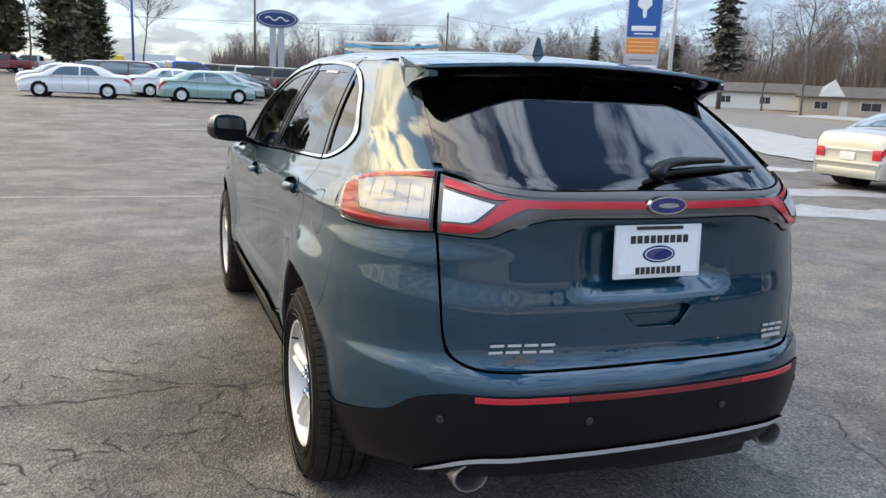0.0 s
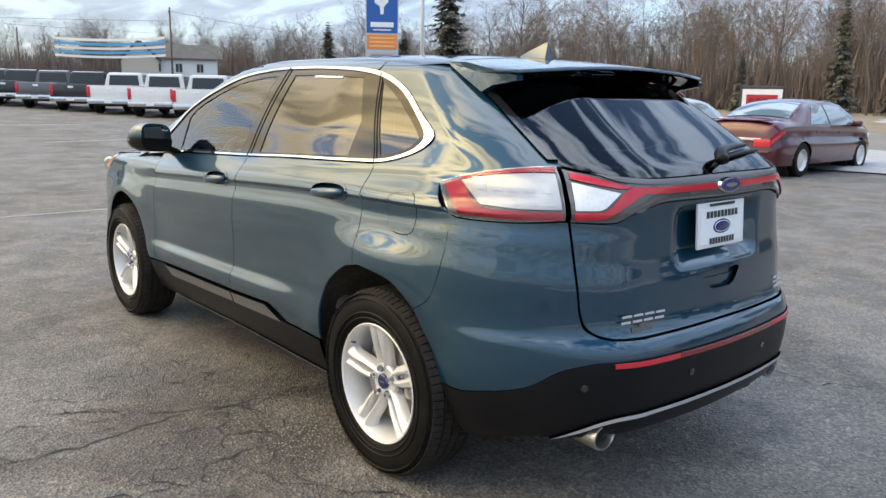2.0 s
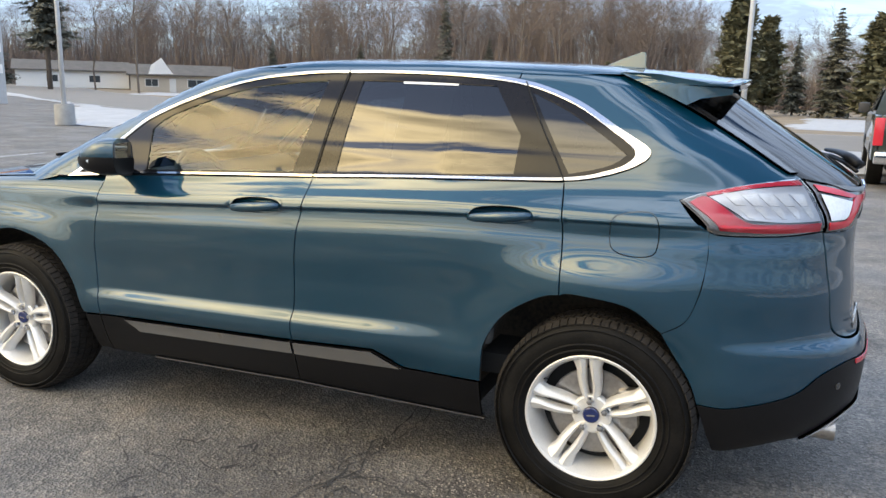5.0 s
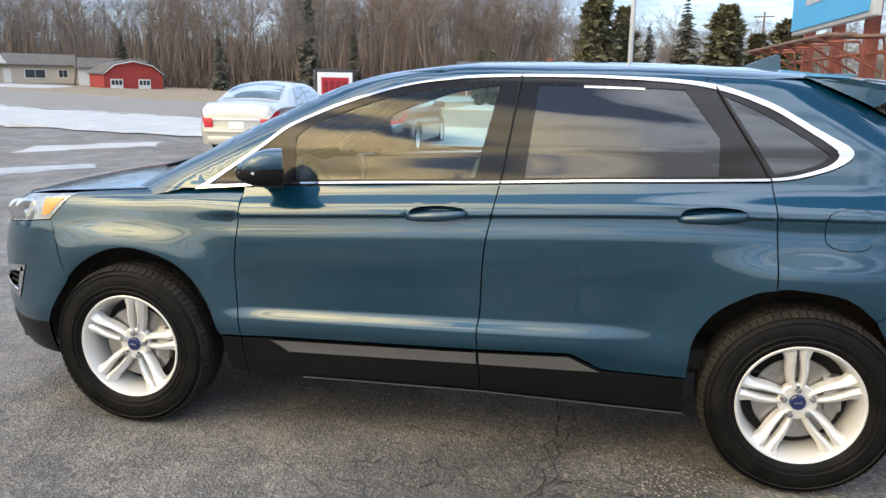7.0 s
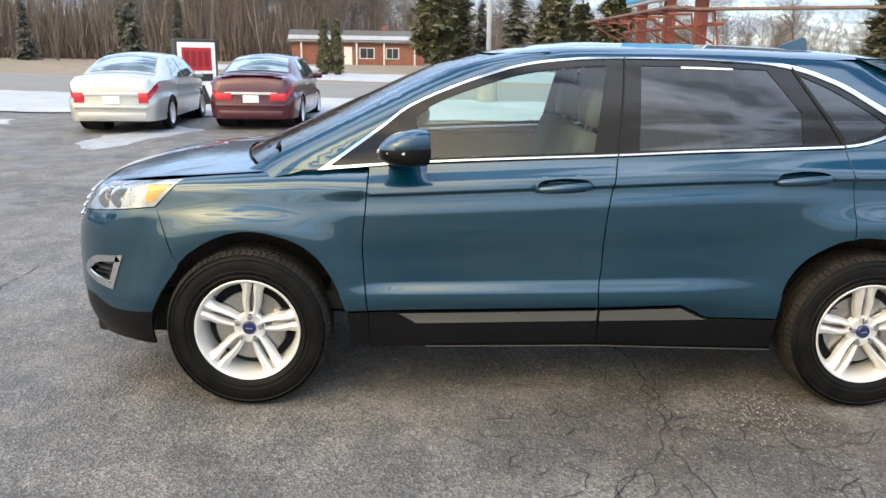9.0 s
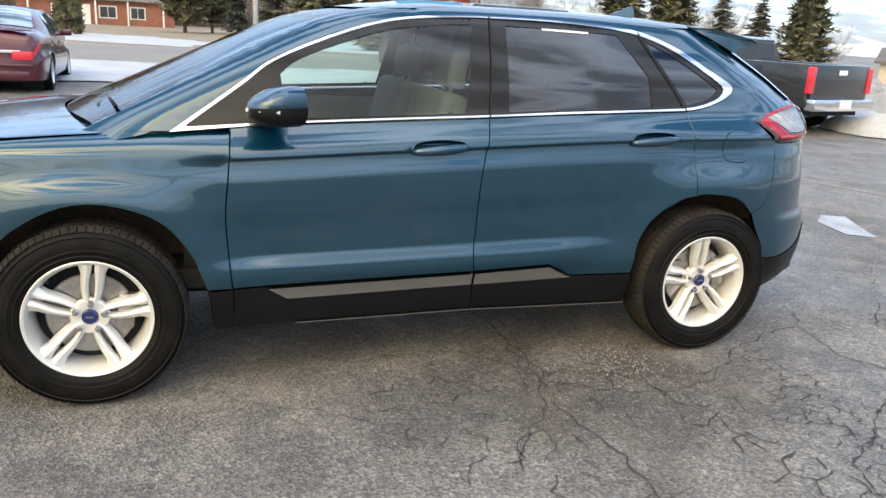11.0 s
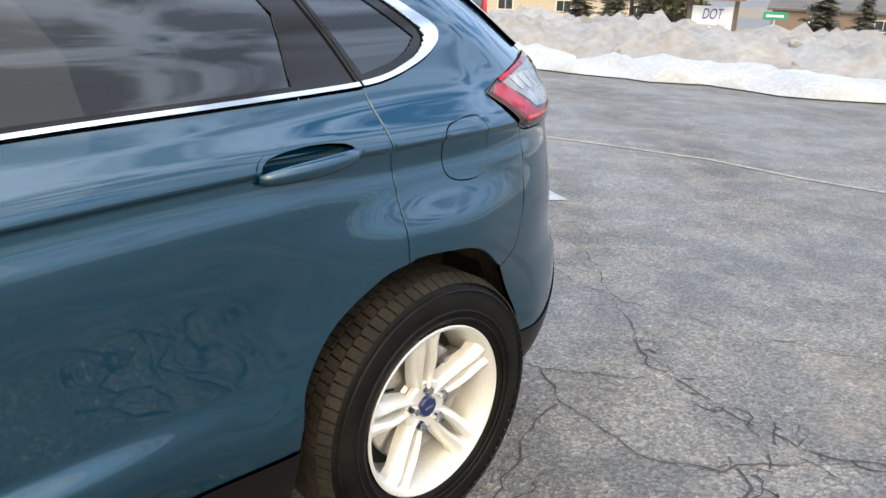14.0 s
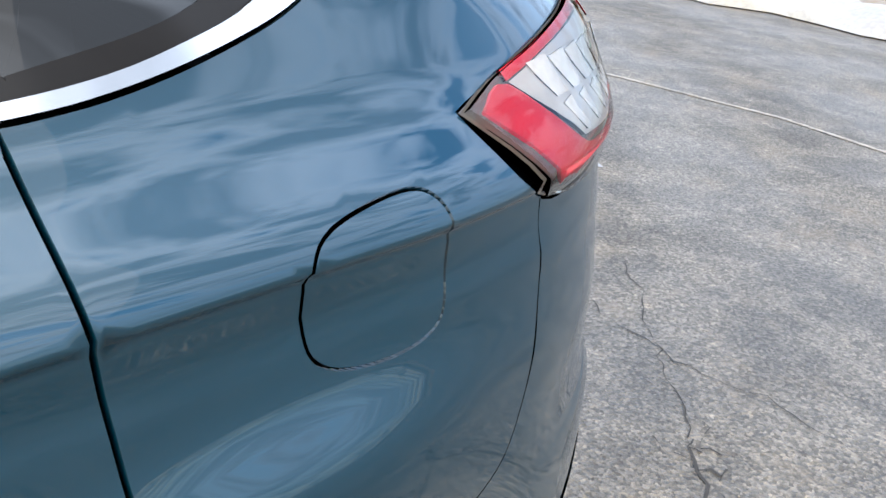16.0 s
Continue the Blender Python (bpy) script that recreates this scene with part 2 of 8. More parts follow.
NOSE = curve([.15, .25, .40, .60, .75, .85, .95, 1.1], [3.66, 3.74, 3.80, 3.81, 3.80, 3.77, 3.71, 3.55])
HOOD = curve([2.2, 2.6, 2.9, 3.2, 3.45, 3.65, 3.8], [1.14, 1.125, 1.11, 1.085, 1.05, 1.0, .93])
SCREEN = curve([.95, 1.1, 1.25, 1.4, 1.50, 1.58, 1.65], [3.22, 2.99, 2.67, 2.34, 2.12, 1.90, 1.49])
ROOF = curve([-.9, -.5, -.1, .3, .8, 1.2, 1.6, 1.9, 2.3], [1.50, 1.582, 1.628, 1.652, 1.664, 1.664, 1.652, 1.615, 1.52])


def half_width(y, z):
    zt = z - TILT(y) * step(z, .3, .9) * step(-z, -1.55, -1.2)
    w = SECTION(zt) + PLAN(y) - .028 * step(-y, -.7, .1) * step(zt, 1.0, 1.15)
    w = w + .021 * step(y, .42, .95) * step(-y, -2.45, -2.1) * (step(zt, .42, .535) * step(-zt, -.612, -.552))
    w = w - .026 * step(-y, .15, .55) * step(z, .80, 1.05) * step(-z, -1.40, -1.22)
    for axle in (0, 2.849):
        r = np.hypot(y - axle, z - .36)
        w = w + (.030 if axle else .018) * bump(r, .46, .13) * step(z, .28, .55) * step(-z, -1.02, -.82)
    haunch = bump(y, -.01, .28)
    w = w + haunch * (.029 * step(z, .50, .80) * step(-z, -1.010, -.885) - .012 * step(z, .865, .985) * step(-zt, -1.022, -.965))
    fade = step(-y, -2.62, -2.3)
    w = w + .007 * step(-zt, -1.085, -1.028) * step(zt, 1.016, 1.028) * fade
    w = w - .006 * step(zt, .94, 1.005) * step(-zt, -1.030, -1.018) * fade
    return w


def smooth_max(parts, r):
    parts = [p + r for p in parts]
    far = parts[0]
    for p in parts[1:]:
        far = np.maximum(far, p)
    out = np.sqrt(sum(np.maximum(p, 0) ** 2 for p in parts))
    return np.where(far > 0, out, far) - r


def rear_y(x, z):
    hollow = step(-x, -.30, -.20) * step(z, .88, .95) * step(-z, -1.13, -1.08)
    return REAR(z) + .17 * x * x + .045 * hollow


def form_low(p):
    """Below nought inside the lower body, in metres or near it."""
    x, y, z = abs(p[..., 0]), p[..., 1], p[..., 2]
    side, rear = x - half_width(y, z), rear_y(x, z) - y
    nose = y - (NOSE(z) - .26 * x * x - .25 * np.maximum(x - .55, 0) ** 2)
    plan = smooth_max([side, rear], .40)
    plan = smooth_max([plan, nose], .22)
    top = z - (HOOD(y) - .035 * (x / .8) ** 2)
    return smooth_max([plan, top], .035)


def form_cabin(p):
    x, y, z = abs(p[..., 0]), p[..., 1], p[..., 2]
    side, rear = x - half_width(y, z), rear_y(x, z) - y
    plan = smooth_max([side, rear * .75], .26)
    screen = (y - (SCREEN(z) - .285 * x * x)) * .5
    plan = smooth_max([plan, screen], .10)
    top = z - (ROOF(y) - .035 * (x / .6) ** 2)
    return smooth_max([plan, top], .05)


def form_rear(p):
    """The rear and the sides alone, with no top: for lamps, tailgate and bumper."""
    x, y, z = abs(p[..., 0]), p[..., 1], p[..., 2]
    return smooth_max([x - half_width(y, z), rear_y(x, z) - y], .40)


def meet(form, outside, inside):
    """Where lines from outside to inside pass through a form."""
    a, b = np.array(outside, float), np.array(inside, float)
    for _ in range(30):
        m = (a + b) / 2
        out = (form(m) > 0)[..., None]
        a, b = np.where(out, m, a), np.where(out, b, m)
    return (a + b) / 2


def normals(form, p):
    e = .004
    g = np.stack([form(p + e * np.eye(3)[i]) - form(p - e * np.eye(3)[i]) for i in range(3)], -1)
    return g / np.maximum(np.linalg.norm(g, axis=-1, keepdims=True), 1e-9)


# ---- panels cut from the form ----
def catmull(points, step):
    """A smooth run through points, about step apart."""
    p = np.array(points, float)
    if len(p) == 2:
        n = max(1, int(np.linalg.norm(p[1] - p[0]) / step))
        return [p[0] + (p[1] - p[0]) * i / n for i in range(n + 1)]
    q = np.vstack([2 * p[0] - p[1], p, 2 * p[-1] - p[-2]])
    out = []
    for i in range(1, len(q) - 2):
        a, b, c, d = q[i - 1], q[i], q[i + 1], q[i + 2]
        n = max(1, int(math.ceil(np.linalg.norm(c - b) / step)))
        for k in range(n):
            s = k / n
            out.append(.5 * (2 * b + (c - a) * s + (2 * a - 5 * b + 4 * c - d) * s * s + (3 * b - a - 3 * c + d) * s ** 3))
    return out + [p[-1]]


def loop(*runs, step=.018):
    """A closed outline of smooth runs with corners where they meet."""
    out = []
    for r in runs:
        for p in catmull(r, step):
            if not out or np.linalg.norm(p - out[-1]) > .002:
                out.append(p)
    while np.linalg.norm(out[0] - out[-1]) < .002:
        out.pop()
    return np.array(out)


def inset(poly, d):
    """An outline drawn in by d."""
    p = np.array(poly)
    a, b = p - np.roll(p, 1, 0), np.roll(p, -1, 0) - p
    a /= np.maximum(np.linalg.norm(a, axis=1, keepdims=True), 1e-9)
    b /= np.maximum(np.linalg.norm(b, axis=1, keepdims=True), 1e-9)
    area = np.sum(p[:, 0] * np.roll(p[:, 1], -1) - np.roll(p[:, 0], -1) * p[:, 1])
    n = np.stack([-(a + b)[:, 1], (a + b)[:, 0]], 1)
    n /= np.maximum(np.linalg.norm(n, axis=1, keepdims=True), .35)
    return p + n * d * (1 if area > 0 else -1)


def within(poly, pts):
    x, y = pts[:, 0], pts[:, 1]
    ok = np.zeros(len(pts), bool)
    for (x0, y0), (x1, y1) in zip(poly, np.roll(poly, -1, 0)):
        if y0 != y1:
            ok ^= ((y0 > y) != (y1 > y)) & (x < (x1 - x0) * (y - y0) / (y1 - y0) + x0)
    return ok


def side_view(uv):
    return np.stack([uv[:, 0] * 0 - 1.35, uv[:, 0], uv[:, 1]], 1), np.stack([uv[:, 0] * 0 - .05, uv[:, 0], uv[:, 1]], 1)


def wrap_view(uv):
    a = uv[:, 0] / 1.2
    d = np.stack([np.sin(a), -np.cos(a), a * 0], 1)
    c = np.stack([a * 0, a * 0 + .6, uv[:, 1]], 1)
    return c + d * 2.2, c + d * .05


def nose_view(uv):
    a = uv[:, 0] / 1.2
    d = np.stack([np.sin(a), np.cos(a), a * 0], 1)
    c = np.stack([a * 0, a * 0 + 2.6, uv[:, 1]], 1)
    return c + d * 1.8, c + d * .05


def top_view(uv):
    return np.stack([uv[:, 0], uv[:, 1], uv[:, 0] * 0 + 2.1], 1), np.stack([uv[:, 0], uv[:, 1], uv[:, 0] * 0 + .55], 1)


def flip_u(poly):
    return np.array(poly)[::-1] * np.array([-1, 1])


def mesh_object(name, verts, faces, material, parent=None, label="", smooth=True, vert_normals=None):
    me = bpy.data.meshes.new(name)
    me.from_pydata(np.asarray(verts, float).tolist(), [], [list(map(int, f)) for f in faces])
    me.materials.append(material)
    if smooth:
        me.polygons.foreach_set("use_smooth", [True] * len(me.polygons))
    me.validate()
    if vert_normals is not None and len(vert_normals) == len(me.vertices):
        me.normals_split_custom_set_from_vertices(np.asarray(vert_normals, float).tolist())
    me.update()
    ob = new(name, me)
    if parent is not None:
        ob.parent = parent
    if label:
        tagged(ob, label=label)
    return ob


def part(name, bm, material, parent=None, label="", smooth=False):
    """Links a bmesh as one mesh object under a thing or a part."""
    me = bpy.data.meshes.new(name)
    bmesh.ops.recalc_face_normals(bm, faces=bm.faces)
    bm.to_mesh(me)
    bm.free()
    me.materials.append(material)
    if smooth:
        me.polygons.foreach_set("use_smooth", [True] * len(me.polygons))
        me.set_sharp_from_angle(angle=radians(38))
    ob = new(name, me)
    if parent is not None:
        ob.parent = parent
    if label:
        tagged(ob, label=label)
    return ob


FOLDS = [.42, .50, .525, .535, .55, .558, .567, .576, .586, .596, .606, .615, .94, .97, .99, 1.005, 1.012, 1.016, 1.020, 1.024, 1.028, 1.033, 1.04, 1.055, 1.07, 1.085, 1.10]


def panel(name, outline, view, form, material, parent, lift=0.0, depth=.014, grid=.03, holes=(), mirror=False, label="", gap=0.0, crown=0.0, back=False):
    """A sheet of the form inside an outline, with a rim turned inwards. mirror: on the other side of the car."""
    outline = inset(outline, gap) if gap else np.array(outline)
    loops = [outline, *[np.array(h) for h in holes]]
    pts, edges, rims = [], [], []
    for l in loops:
        k = len(pts)
        pts += [tuple(p) for p in l]
        ring = list(range(k, k + len(l)))
        rims.append(ring)
        edges += list(zip(ring, ring[1:] + ring[:1]))
    lo, hi = outline.min(0), outline.max(0)
    gx, gy = np.meshgrid(np.arange(lo[0] + grid / 2, hi[0], grid), np.arange(lo[1] + grid / 2, hi[1], grid))
    if view is side_view and grid >= .018 and form is not form_low:
        rows = np.unique(np.round(np.concatenate([np.arange(.2, 1.7, grid), FOLDS]), 4))
        gx, gy = np.meshgrid(np.arange(lo[0] + grid / 2, hi[0], grid), rows)
        zt = gy.copy()
        for _ in range(12):
            gy = zt + TILT(gx) * step(gy, .3, .9) * step(-gy, -1.55, -1.2)
    gp = np.stack([gx.ravel(), gy.ravel()], 1)
    ok = within(outline, gp)
    for h in loops[1:]:
        ok &= ~within(h, gp)
    gp = gp[ok]
    if len(gp):
        border = np.array(pts)
        near = np.min(np.linalg.norm(gp[:, None] - border[None], axis=2), axis=1) if len(gp) * len(border) < 4e6 else np.ones(len(gp))
        gp = gp[near > min(grid * .4, .008)]
        pts += [tuple(p) for p in gp]
    from mathutils.geometry import delaunay_2d_cdt
    vs, _, fs, ov, _, _ = delaunay_2d_cdt([Vector(p) for p in pts], edges, [], 0, 1e-6)
    uv = np.array([tuple(v) for v in vs])
    mid = uv[np.array([list(f) for f in fs])].mean(1)
    keep = within(outline, mid)
    for h in loops[1:]:
        keep &= ~within(h, mid)
    fs = [f for f, k in zip(fs, keep) if k]
    src = [o[0] if o else -1 for o in ov]
    where = {s: i for i, s in enumerate(src) if s >= 0}
    a, b = view(uv)
    p = meet(form, a, b)
    n = normals(form, p)
    rise = np.full(len(p), lift)
    if crown:
        edge = np.min(np.linalg.norm(uv[:, None] - np.array(outline)[None], axis=2), axis=1)
        rise = rise + crown * np.sqrt(np.clip(edge / max(edge.max(), 1e-6), 0, 1))
    p = p + n * rise[:, None]
    faces = []
    for f in fs:
        q = np.cross(p[f[1]] - p[f[0]], p[f[2]] - p[f[0]])
        faces.append(list(f) if np.dot(q, n[f[0]]) > 0 else list(f)[::-1])
    verts, norms = list(p), list(n)
    if depth:
        for ring in rims:
            ids = [where[i] for i in ring if i in where]
            k = len(verts)
            mid = p[ids].mean(0)
            for i in ids:
                verts += [p[i], p[i] - n[i] * depth]
            for j in range(len(ids)):
                i, g = ids[j], ids[(j + 1) % len(ids)]
                t = p[g] - p[i]
                s = np.cross(t, n[i])
                s /= max(np.linalg.norm(s), 1e-9)
                if np.dot(s, p[i] - mid) < 0:
                    s = -s
                norms += [n[i] * .5 + s * .5, s]
                j2 = (j + 1) % len(ids)
                faces.append([k + 2 * j, k + 2 * j + 1, k + 2 * j2 + 1, k + 2 * j2])
    if back:
        k = len(verts)
        verts += list(p - n * depth)
        norms += list(-n)
        faces += [[i + k for i in f[::-1]] for f in faces[:len(fs)]]
    verts, norms = np.array(verts), np.array(norms)
    norms /= np.maximum(np.linalg.norm(norms, axis=1, keepdims=True), 1e-9)
    if mirror:
        verts, norms = verts * [-1, 1, 1], norms * [-1, 1, 1]
        faces = [f[::-1] for f in faces]
    return mesh_object(name, verts, faces, material, parent, label, True, norms)


def sweep(name, path, radius, material, parent, label="", sides=8, closed=False, flat=1.0, up=(0, 0, 1)):
    """A rod along a path; radius: one value or one for each point."""
    p = np.array(path, float)
    r = np.full(len(p), radius) if np.isscalar(radius) else np.array(radius, float)
    t = np.roll(p, -1, 0) - np.roll(p, 1, 0)
    if not closed:
        t[0], t[-1] = p[1] - p[0], p[-1] - p[-2]
    t /= np.maximum(np.linalg.norm(t, axis=1, keepdims=True), 1e-9)
    u = np.cross(t, np.array(up, float))
    bad = np.linalg.norm(u, axis=1) < .05
    u[bad] = np.cross(t[bad], (1.0, 0.02, 0.0))
    u /= np.linalg.norm(u, axis=1, keepdims=True)
    w = np.cross(u, t)
    ang = np.arange(sides) / sides * 2 * np.pi
    ring = p[:, None] + r[:, None, None] * (np.cos(ang)[None, :, None] * u[:, None] + flat * np.sin(ang)[None, :, None] * w[:, None])
    verts = ring.reshape(-1, 3)
    n = len(p)
    faces = []
    for i in range(n if closed else n - 1):
        for k in range(sides):
            k2, i2 = (k + 1) % sides, (i + 1) % n
            faces.append([i * sides + k, i * sides + k2, i2 * sides + k2, i2 * sides + k])
    if not closed:
        faces += [list(range(sides))[::-1], [(n - 1) * sides + k for k in range(sides)]]
    return mesh_object(name, verts, faces, material, parent, label)


def lathe(name, profile, material, parent, steps=64, label="", axis="x"):
    """A ring turned about the x axis; the profile is of (along the axis, radius)."""
    verts, faces = [], []
    m = len(profile)
    for i in range(steps):
        a = 2 * math.pi * i / steps
        for h, r in profile:
            verts.append((h, r * math.cos(a), r * math.sin(a)))
    for i in range(steps):
        j = (i + 1) % steps
        for k in range(m - 1):
            faces.append((i * m + k, j * m + k, j * m + k + 1, i * m + k + 1))
    ob = mesh_object(name, verts, faces, material, parent, label)
    ob.data.set_sharp_from_angle(angle=radians(35))
    return ob


def block(bm, size, at, turn=(0, 0, 0), bevel=0.0, seg=2):
    """Adds a box with rounded edges to a bmesh."""
    made = bmesh.ops.create_cube(bm, size=1.0, matrix=Matrix.LocRotScale(at, Euler([radians(a) for a in turn]), size))
    if bevel:
        vs = set(made["verts"])
        es = [e for e in bm.edges if e.verts[0] in vs and e.verts[1] in vs]
        bmesh.ops.bevel(bm, geom=es, offset=bevel, segments=seg, affect="EDGES", profile=.6)
    return bm


# ---- the blue crossover ----
suv = tagged(new("suv"), "dark blue-teal mid-size crossover SUV parked on cracked asphalt", "car")

ROOF_LINE = [(2.525, 1.088), (2.487, 1.114), (2.252, 1.278), (2.112, 1.377), (1.866, 1.480), (1.62, 1.552), (1.374, 1.584), (1.128, 1.594), (.764, 1.592), (.405, 1.570), (.173, 1.501), (-.004, 1.402), (-.112, 1.342), (-.128, 1.320)]
BELT_LINE = [(-.128, 1.320), (-.118, 1.299), (-.068, 1.267), (.010, 1.239), (.089, 1.220), (.164, 1.211), (.30, 1.205), (.52, 1.197), (.816, 1.186), (1.194, 1.166), (1.65, 1.146), (2.085, 1.124), (2.525, 1.088)]
ROOF_INNER = [(2.464, 1.111), (2.242, 1.269), (2.107, 1.367), (1.863, 1.470), (1.62, 1.543), (1.374, 1.575), (1.128, 1.585), (.764, 1.583), (.417, 1.556), (.184, 1.485), (.010, 1.384), (-.050, 1.344), (-.069, 1.326)]
BELT_INNER = [(-.069, 1.326), (-.073, 1.311), (-.062, 1.293), (-.030, 1.271), (.022, 1.252), (.089, 1.234), (.175, 1.223), (.30, 1.217), (.52, 1.209), (.816, 1.197), (1.194, 1.177), (1.65, 1.157), (2.085, 1.135), (2.455, 1.110)]
SEAM_A = [(2.297, 1.108), (2.312, .928), (2.326, .753), (2.309, .50), (2.303, .460)]
SEAM_B = [(1.194, 1.166), (1.212, 1.068), (1.239, .926), (1.249, .785), (1.252, .66), (1.262, .56), (1.256, .485)]
SEAM_C = [(.164, 1.209), (.146, 1.086), (.136, .95), (.131, .817)]
ARCH_R = [(.428, .43), (.410, .596), (.338, .711), (.208, .796), (.078, .826), (-.109, .801), (-.228, .718), (-.318, .578), (-.365, .47), (-.41, .334)]
ARCH_F = [(3.30, .253), (3.29, .42), (3.253, .501), (3.125, .699), (2.936, .807), (2.775, .821), (2.589, .759), (2.471, .626), (2.399, .433), (2.384, .276)]


def handle_cup(yc, zc):
    return loop([(yc + .128, zc - .012), (yc + .10, zc + .022), (yc, zc + .036), (yc - .10, zc + .030), (yc - .128, zc + .006), (yc - .10, zc - .026), (yc, zc - .038), (yc + .10, zc - .030), (yc + .128, zc - .012)])


HANDLES = [(1.438, 1.040), (.376, 1.082)]


def upto(run, a, b):
    """The stretch of a run whose first coordinate lies between a and b."""
    q = [tuple(p) for p in catmull(run, .01)]
    return [p for p in q if min(a, b) <= p[0] <= max(a, b)][::3] or q


def flanks(build):
    for mirror in (False, True):
        build(mirror)


def build_flank(mirror):
    def sheet(name, outline, material, form=form_rear, parent=suv, **kw):
        return panel(name, outline, side_view, form, material, parent, mirror=mirror, **kw)

    belt_f = [(1.194, 1.163), (2.085, 1.121), (2.297, 1.106)]
    front_door = sheet("front_door", loop(SEAM_A, [(2.303, .460), (1.256, .485)], SEAM_B[::-1], belt_f), PAINT, gap=.003, holes=[handle_cup(*HANDLES[0])])
    rear_edge = [(.428, .434), (.422, .50), (.410, .596), (.338, .711), (.208, .796), (.131, .817)]
    rear_door = sheet("rear_door", loop(SEAM_B, [(1.256, .485), (.881, .500)], [(.881, .500), (.80, .462), (.743, .437), (.428, .434)], rear_edge, SEAM_C[::-1], [(.164, 1.207), (.816, 1.183), (1.194, 1.163)]), PAINT, gap=.003, holes=[handle_cup(*HANDLES[1])], grid=.02)
    fender_arch = [(3.155, .66), (3.08, .73), (2.936, .807), (2.775, .821), (2.589, .759), (2.471, .626), (2.405, .46)]
    sheet("front_fender", loop([(2.297, 1.108), (2.525, 1.086)], [(2.525, 1.086), (2.67, 1.080), (2.85, 1.072), (3.12, 1.050)], [(3.12, 1.050), (3.185, .983), (3.24, .925)], [(3.24, .925), (3.155, .66)], fender_arch, [(2.405, .46), (2.303, .460)], SEAM_A[::-1]), PAINT, form=form_low, gap=.003)
    quarter = sheet("quarter_panel", loop(SEAM_C, [(.131, .817), (.078, .826), (-.109, .801), (-.228, .718)], [(-.228, .718), (-.300, .765), (-.333, .84), (-.350, .93), (-.355, .995), (-.352, 1.074)], [(-.352, 1.074), (-.300, 1.112), (-.243, 1.172)], [(-.243, 1.172), (-.46, 1.226), (-.60, 1.243), (-.648, 1.250)], [(-.648, 1.250), (-.60, 1.285), (-.45, 1.375), (-.217, 1.491), (-.07, 1.556), (.04, 1.600)], [(.04, 1.600), (.22, 1.606), (.40, 1.604)], [(.40, 1.604), (.403, 1.572)], upto(ROOF_LINE, .40, -.126), [(-.128, 1.320), (-.118, 1.297), (-.068, 1.265), (.010, 1.237), (.089, 1.218), (.164, 1.209)]), PAINT, form=form_cabin_rear, gap=.0025, holes=[FUEL_LID], grid=.018)
    sheet("fuel_lid", inset(FUEL_LID, .0035), PAINT, form=form_cabin_rear, parent=quarter, depth=.01, grid=.018)
    sheet("cant_rail", loop(upto(ROOF_LINE, .40, 2.52)[::-1], [(2.525, 1.090), (2.69, 1.086)], [(2.69, 1.086), (2.60, 1.185), (2.40, 1.318), (2.15, 1.447), (1.92, 1.540), (1.72, 1.594), (1.50, 1.618), (1.20, 1.626), (.80, 1.626), (.40, 1.608)], [(.40, 1.608), (.403, 1.574)]), PAINT, form=form_cabin, gap=.0015, lift=.004)
    # window surround
    dlo = inset(loop(ROOF_INNER, BELT_INNER), -.003)
    sheet("window_trim", loop(ROOF_LINE, BELT_LINE), CHROME, form=form_cabin_rear, holes=[dlo], lift=.006, depth=.012, label="bright chrome window surround")
    glass_f = loop([(2.075, 1.146), (2.090, 1.32)], [(2.090, 1.32), (2.02, 1.375), (1.86, 1.441), (1.62, 1.514), (1.374, 1.547), (1.228, 1.556)], [(1.228, 1.556), (1.298, 1.182)], [(1.298, 1.182), (2.075, 1.146)])
    glass_r = loop([(1.098, 1.192), (1.068, 1.558)], [(1.068, 1.558), (.80, 1.556), (.487, 1.546)], [(.487, 1.546), (.352, 1.364)], [(.352, 1.364), (.356, 1.224)], [(.356, 1.224), (1.098, 1.192)])
    glass_q = loop([(.150, 1.234), (.340, 1.527)], [(.340, 1.527), (.19, 1.460), (.03, 1.366), (-.046, 1.312)], [(-.046, 1.312), (-.010, 1.283), (.05, 1.259), (.150, 1.237)])
    sheet("pillar_trim", inset(dlo, -.003), PILLAR, form=form_cabin_rear, holes=[glass_f, glass_r, glass_q], lift=-.002, depth=.012, label="black pillar trim round the panes")
    sheet("front_window", inset(glass_f, -.006), GLASS, form=form_cabin_rear, parent=front_door, lift=-.006, depth=0, label="clear front door glass")
    sheet("rear_window", inset(glass_r, -.006), TINT, form=form_cabin_rear, parent=rear_door, lift=-.006, depth=0, label="dark tinted rear door glass")
    sheet("quarter_window", inset(glass_q, -.006), TINT, form=form_cabin_rear, parent=quarter, lift=-.006, depth=0, label="dark tinted quarter glass")
    # shut lines between the door frames
    for run in ([(1.194, 1.166), (1.176, 1.30), (1.158, 1.45), (1.142, 1.592)], [(.164, 1.209), (.215, 1.30), (.29, 1.42), (.372, 1.560)]):
        q = catmull(run, .03)
        p = meet(form_cabin_rear, *side_view(np.array(q)))
        p = p + normals(form_cabin_rear, p) * .0055
        sweep("shut_line", p * [-1 if mirror else 1, 1, 1], .0032, DARK, suv, sides=6)
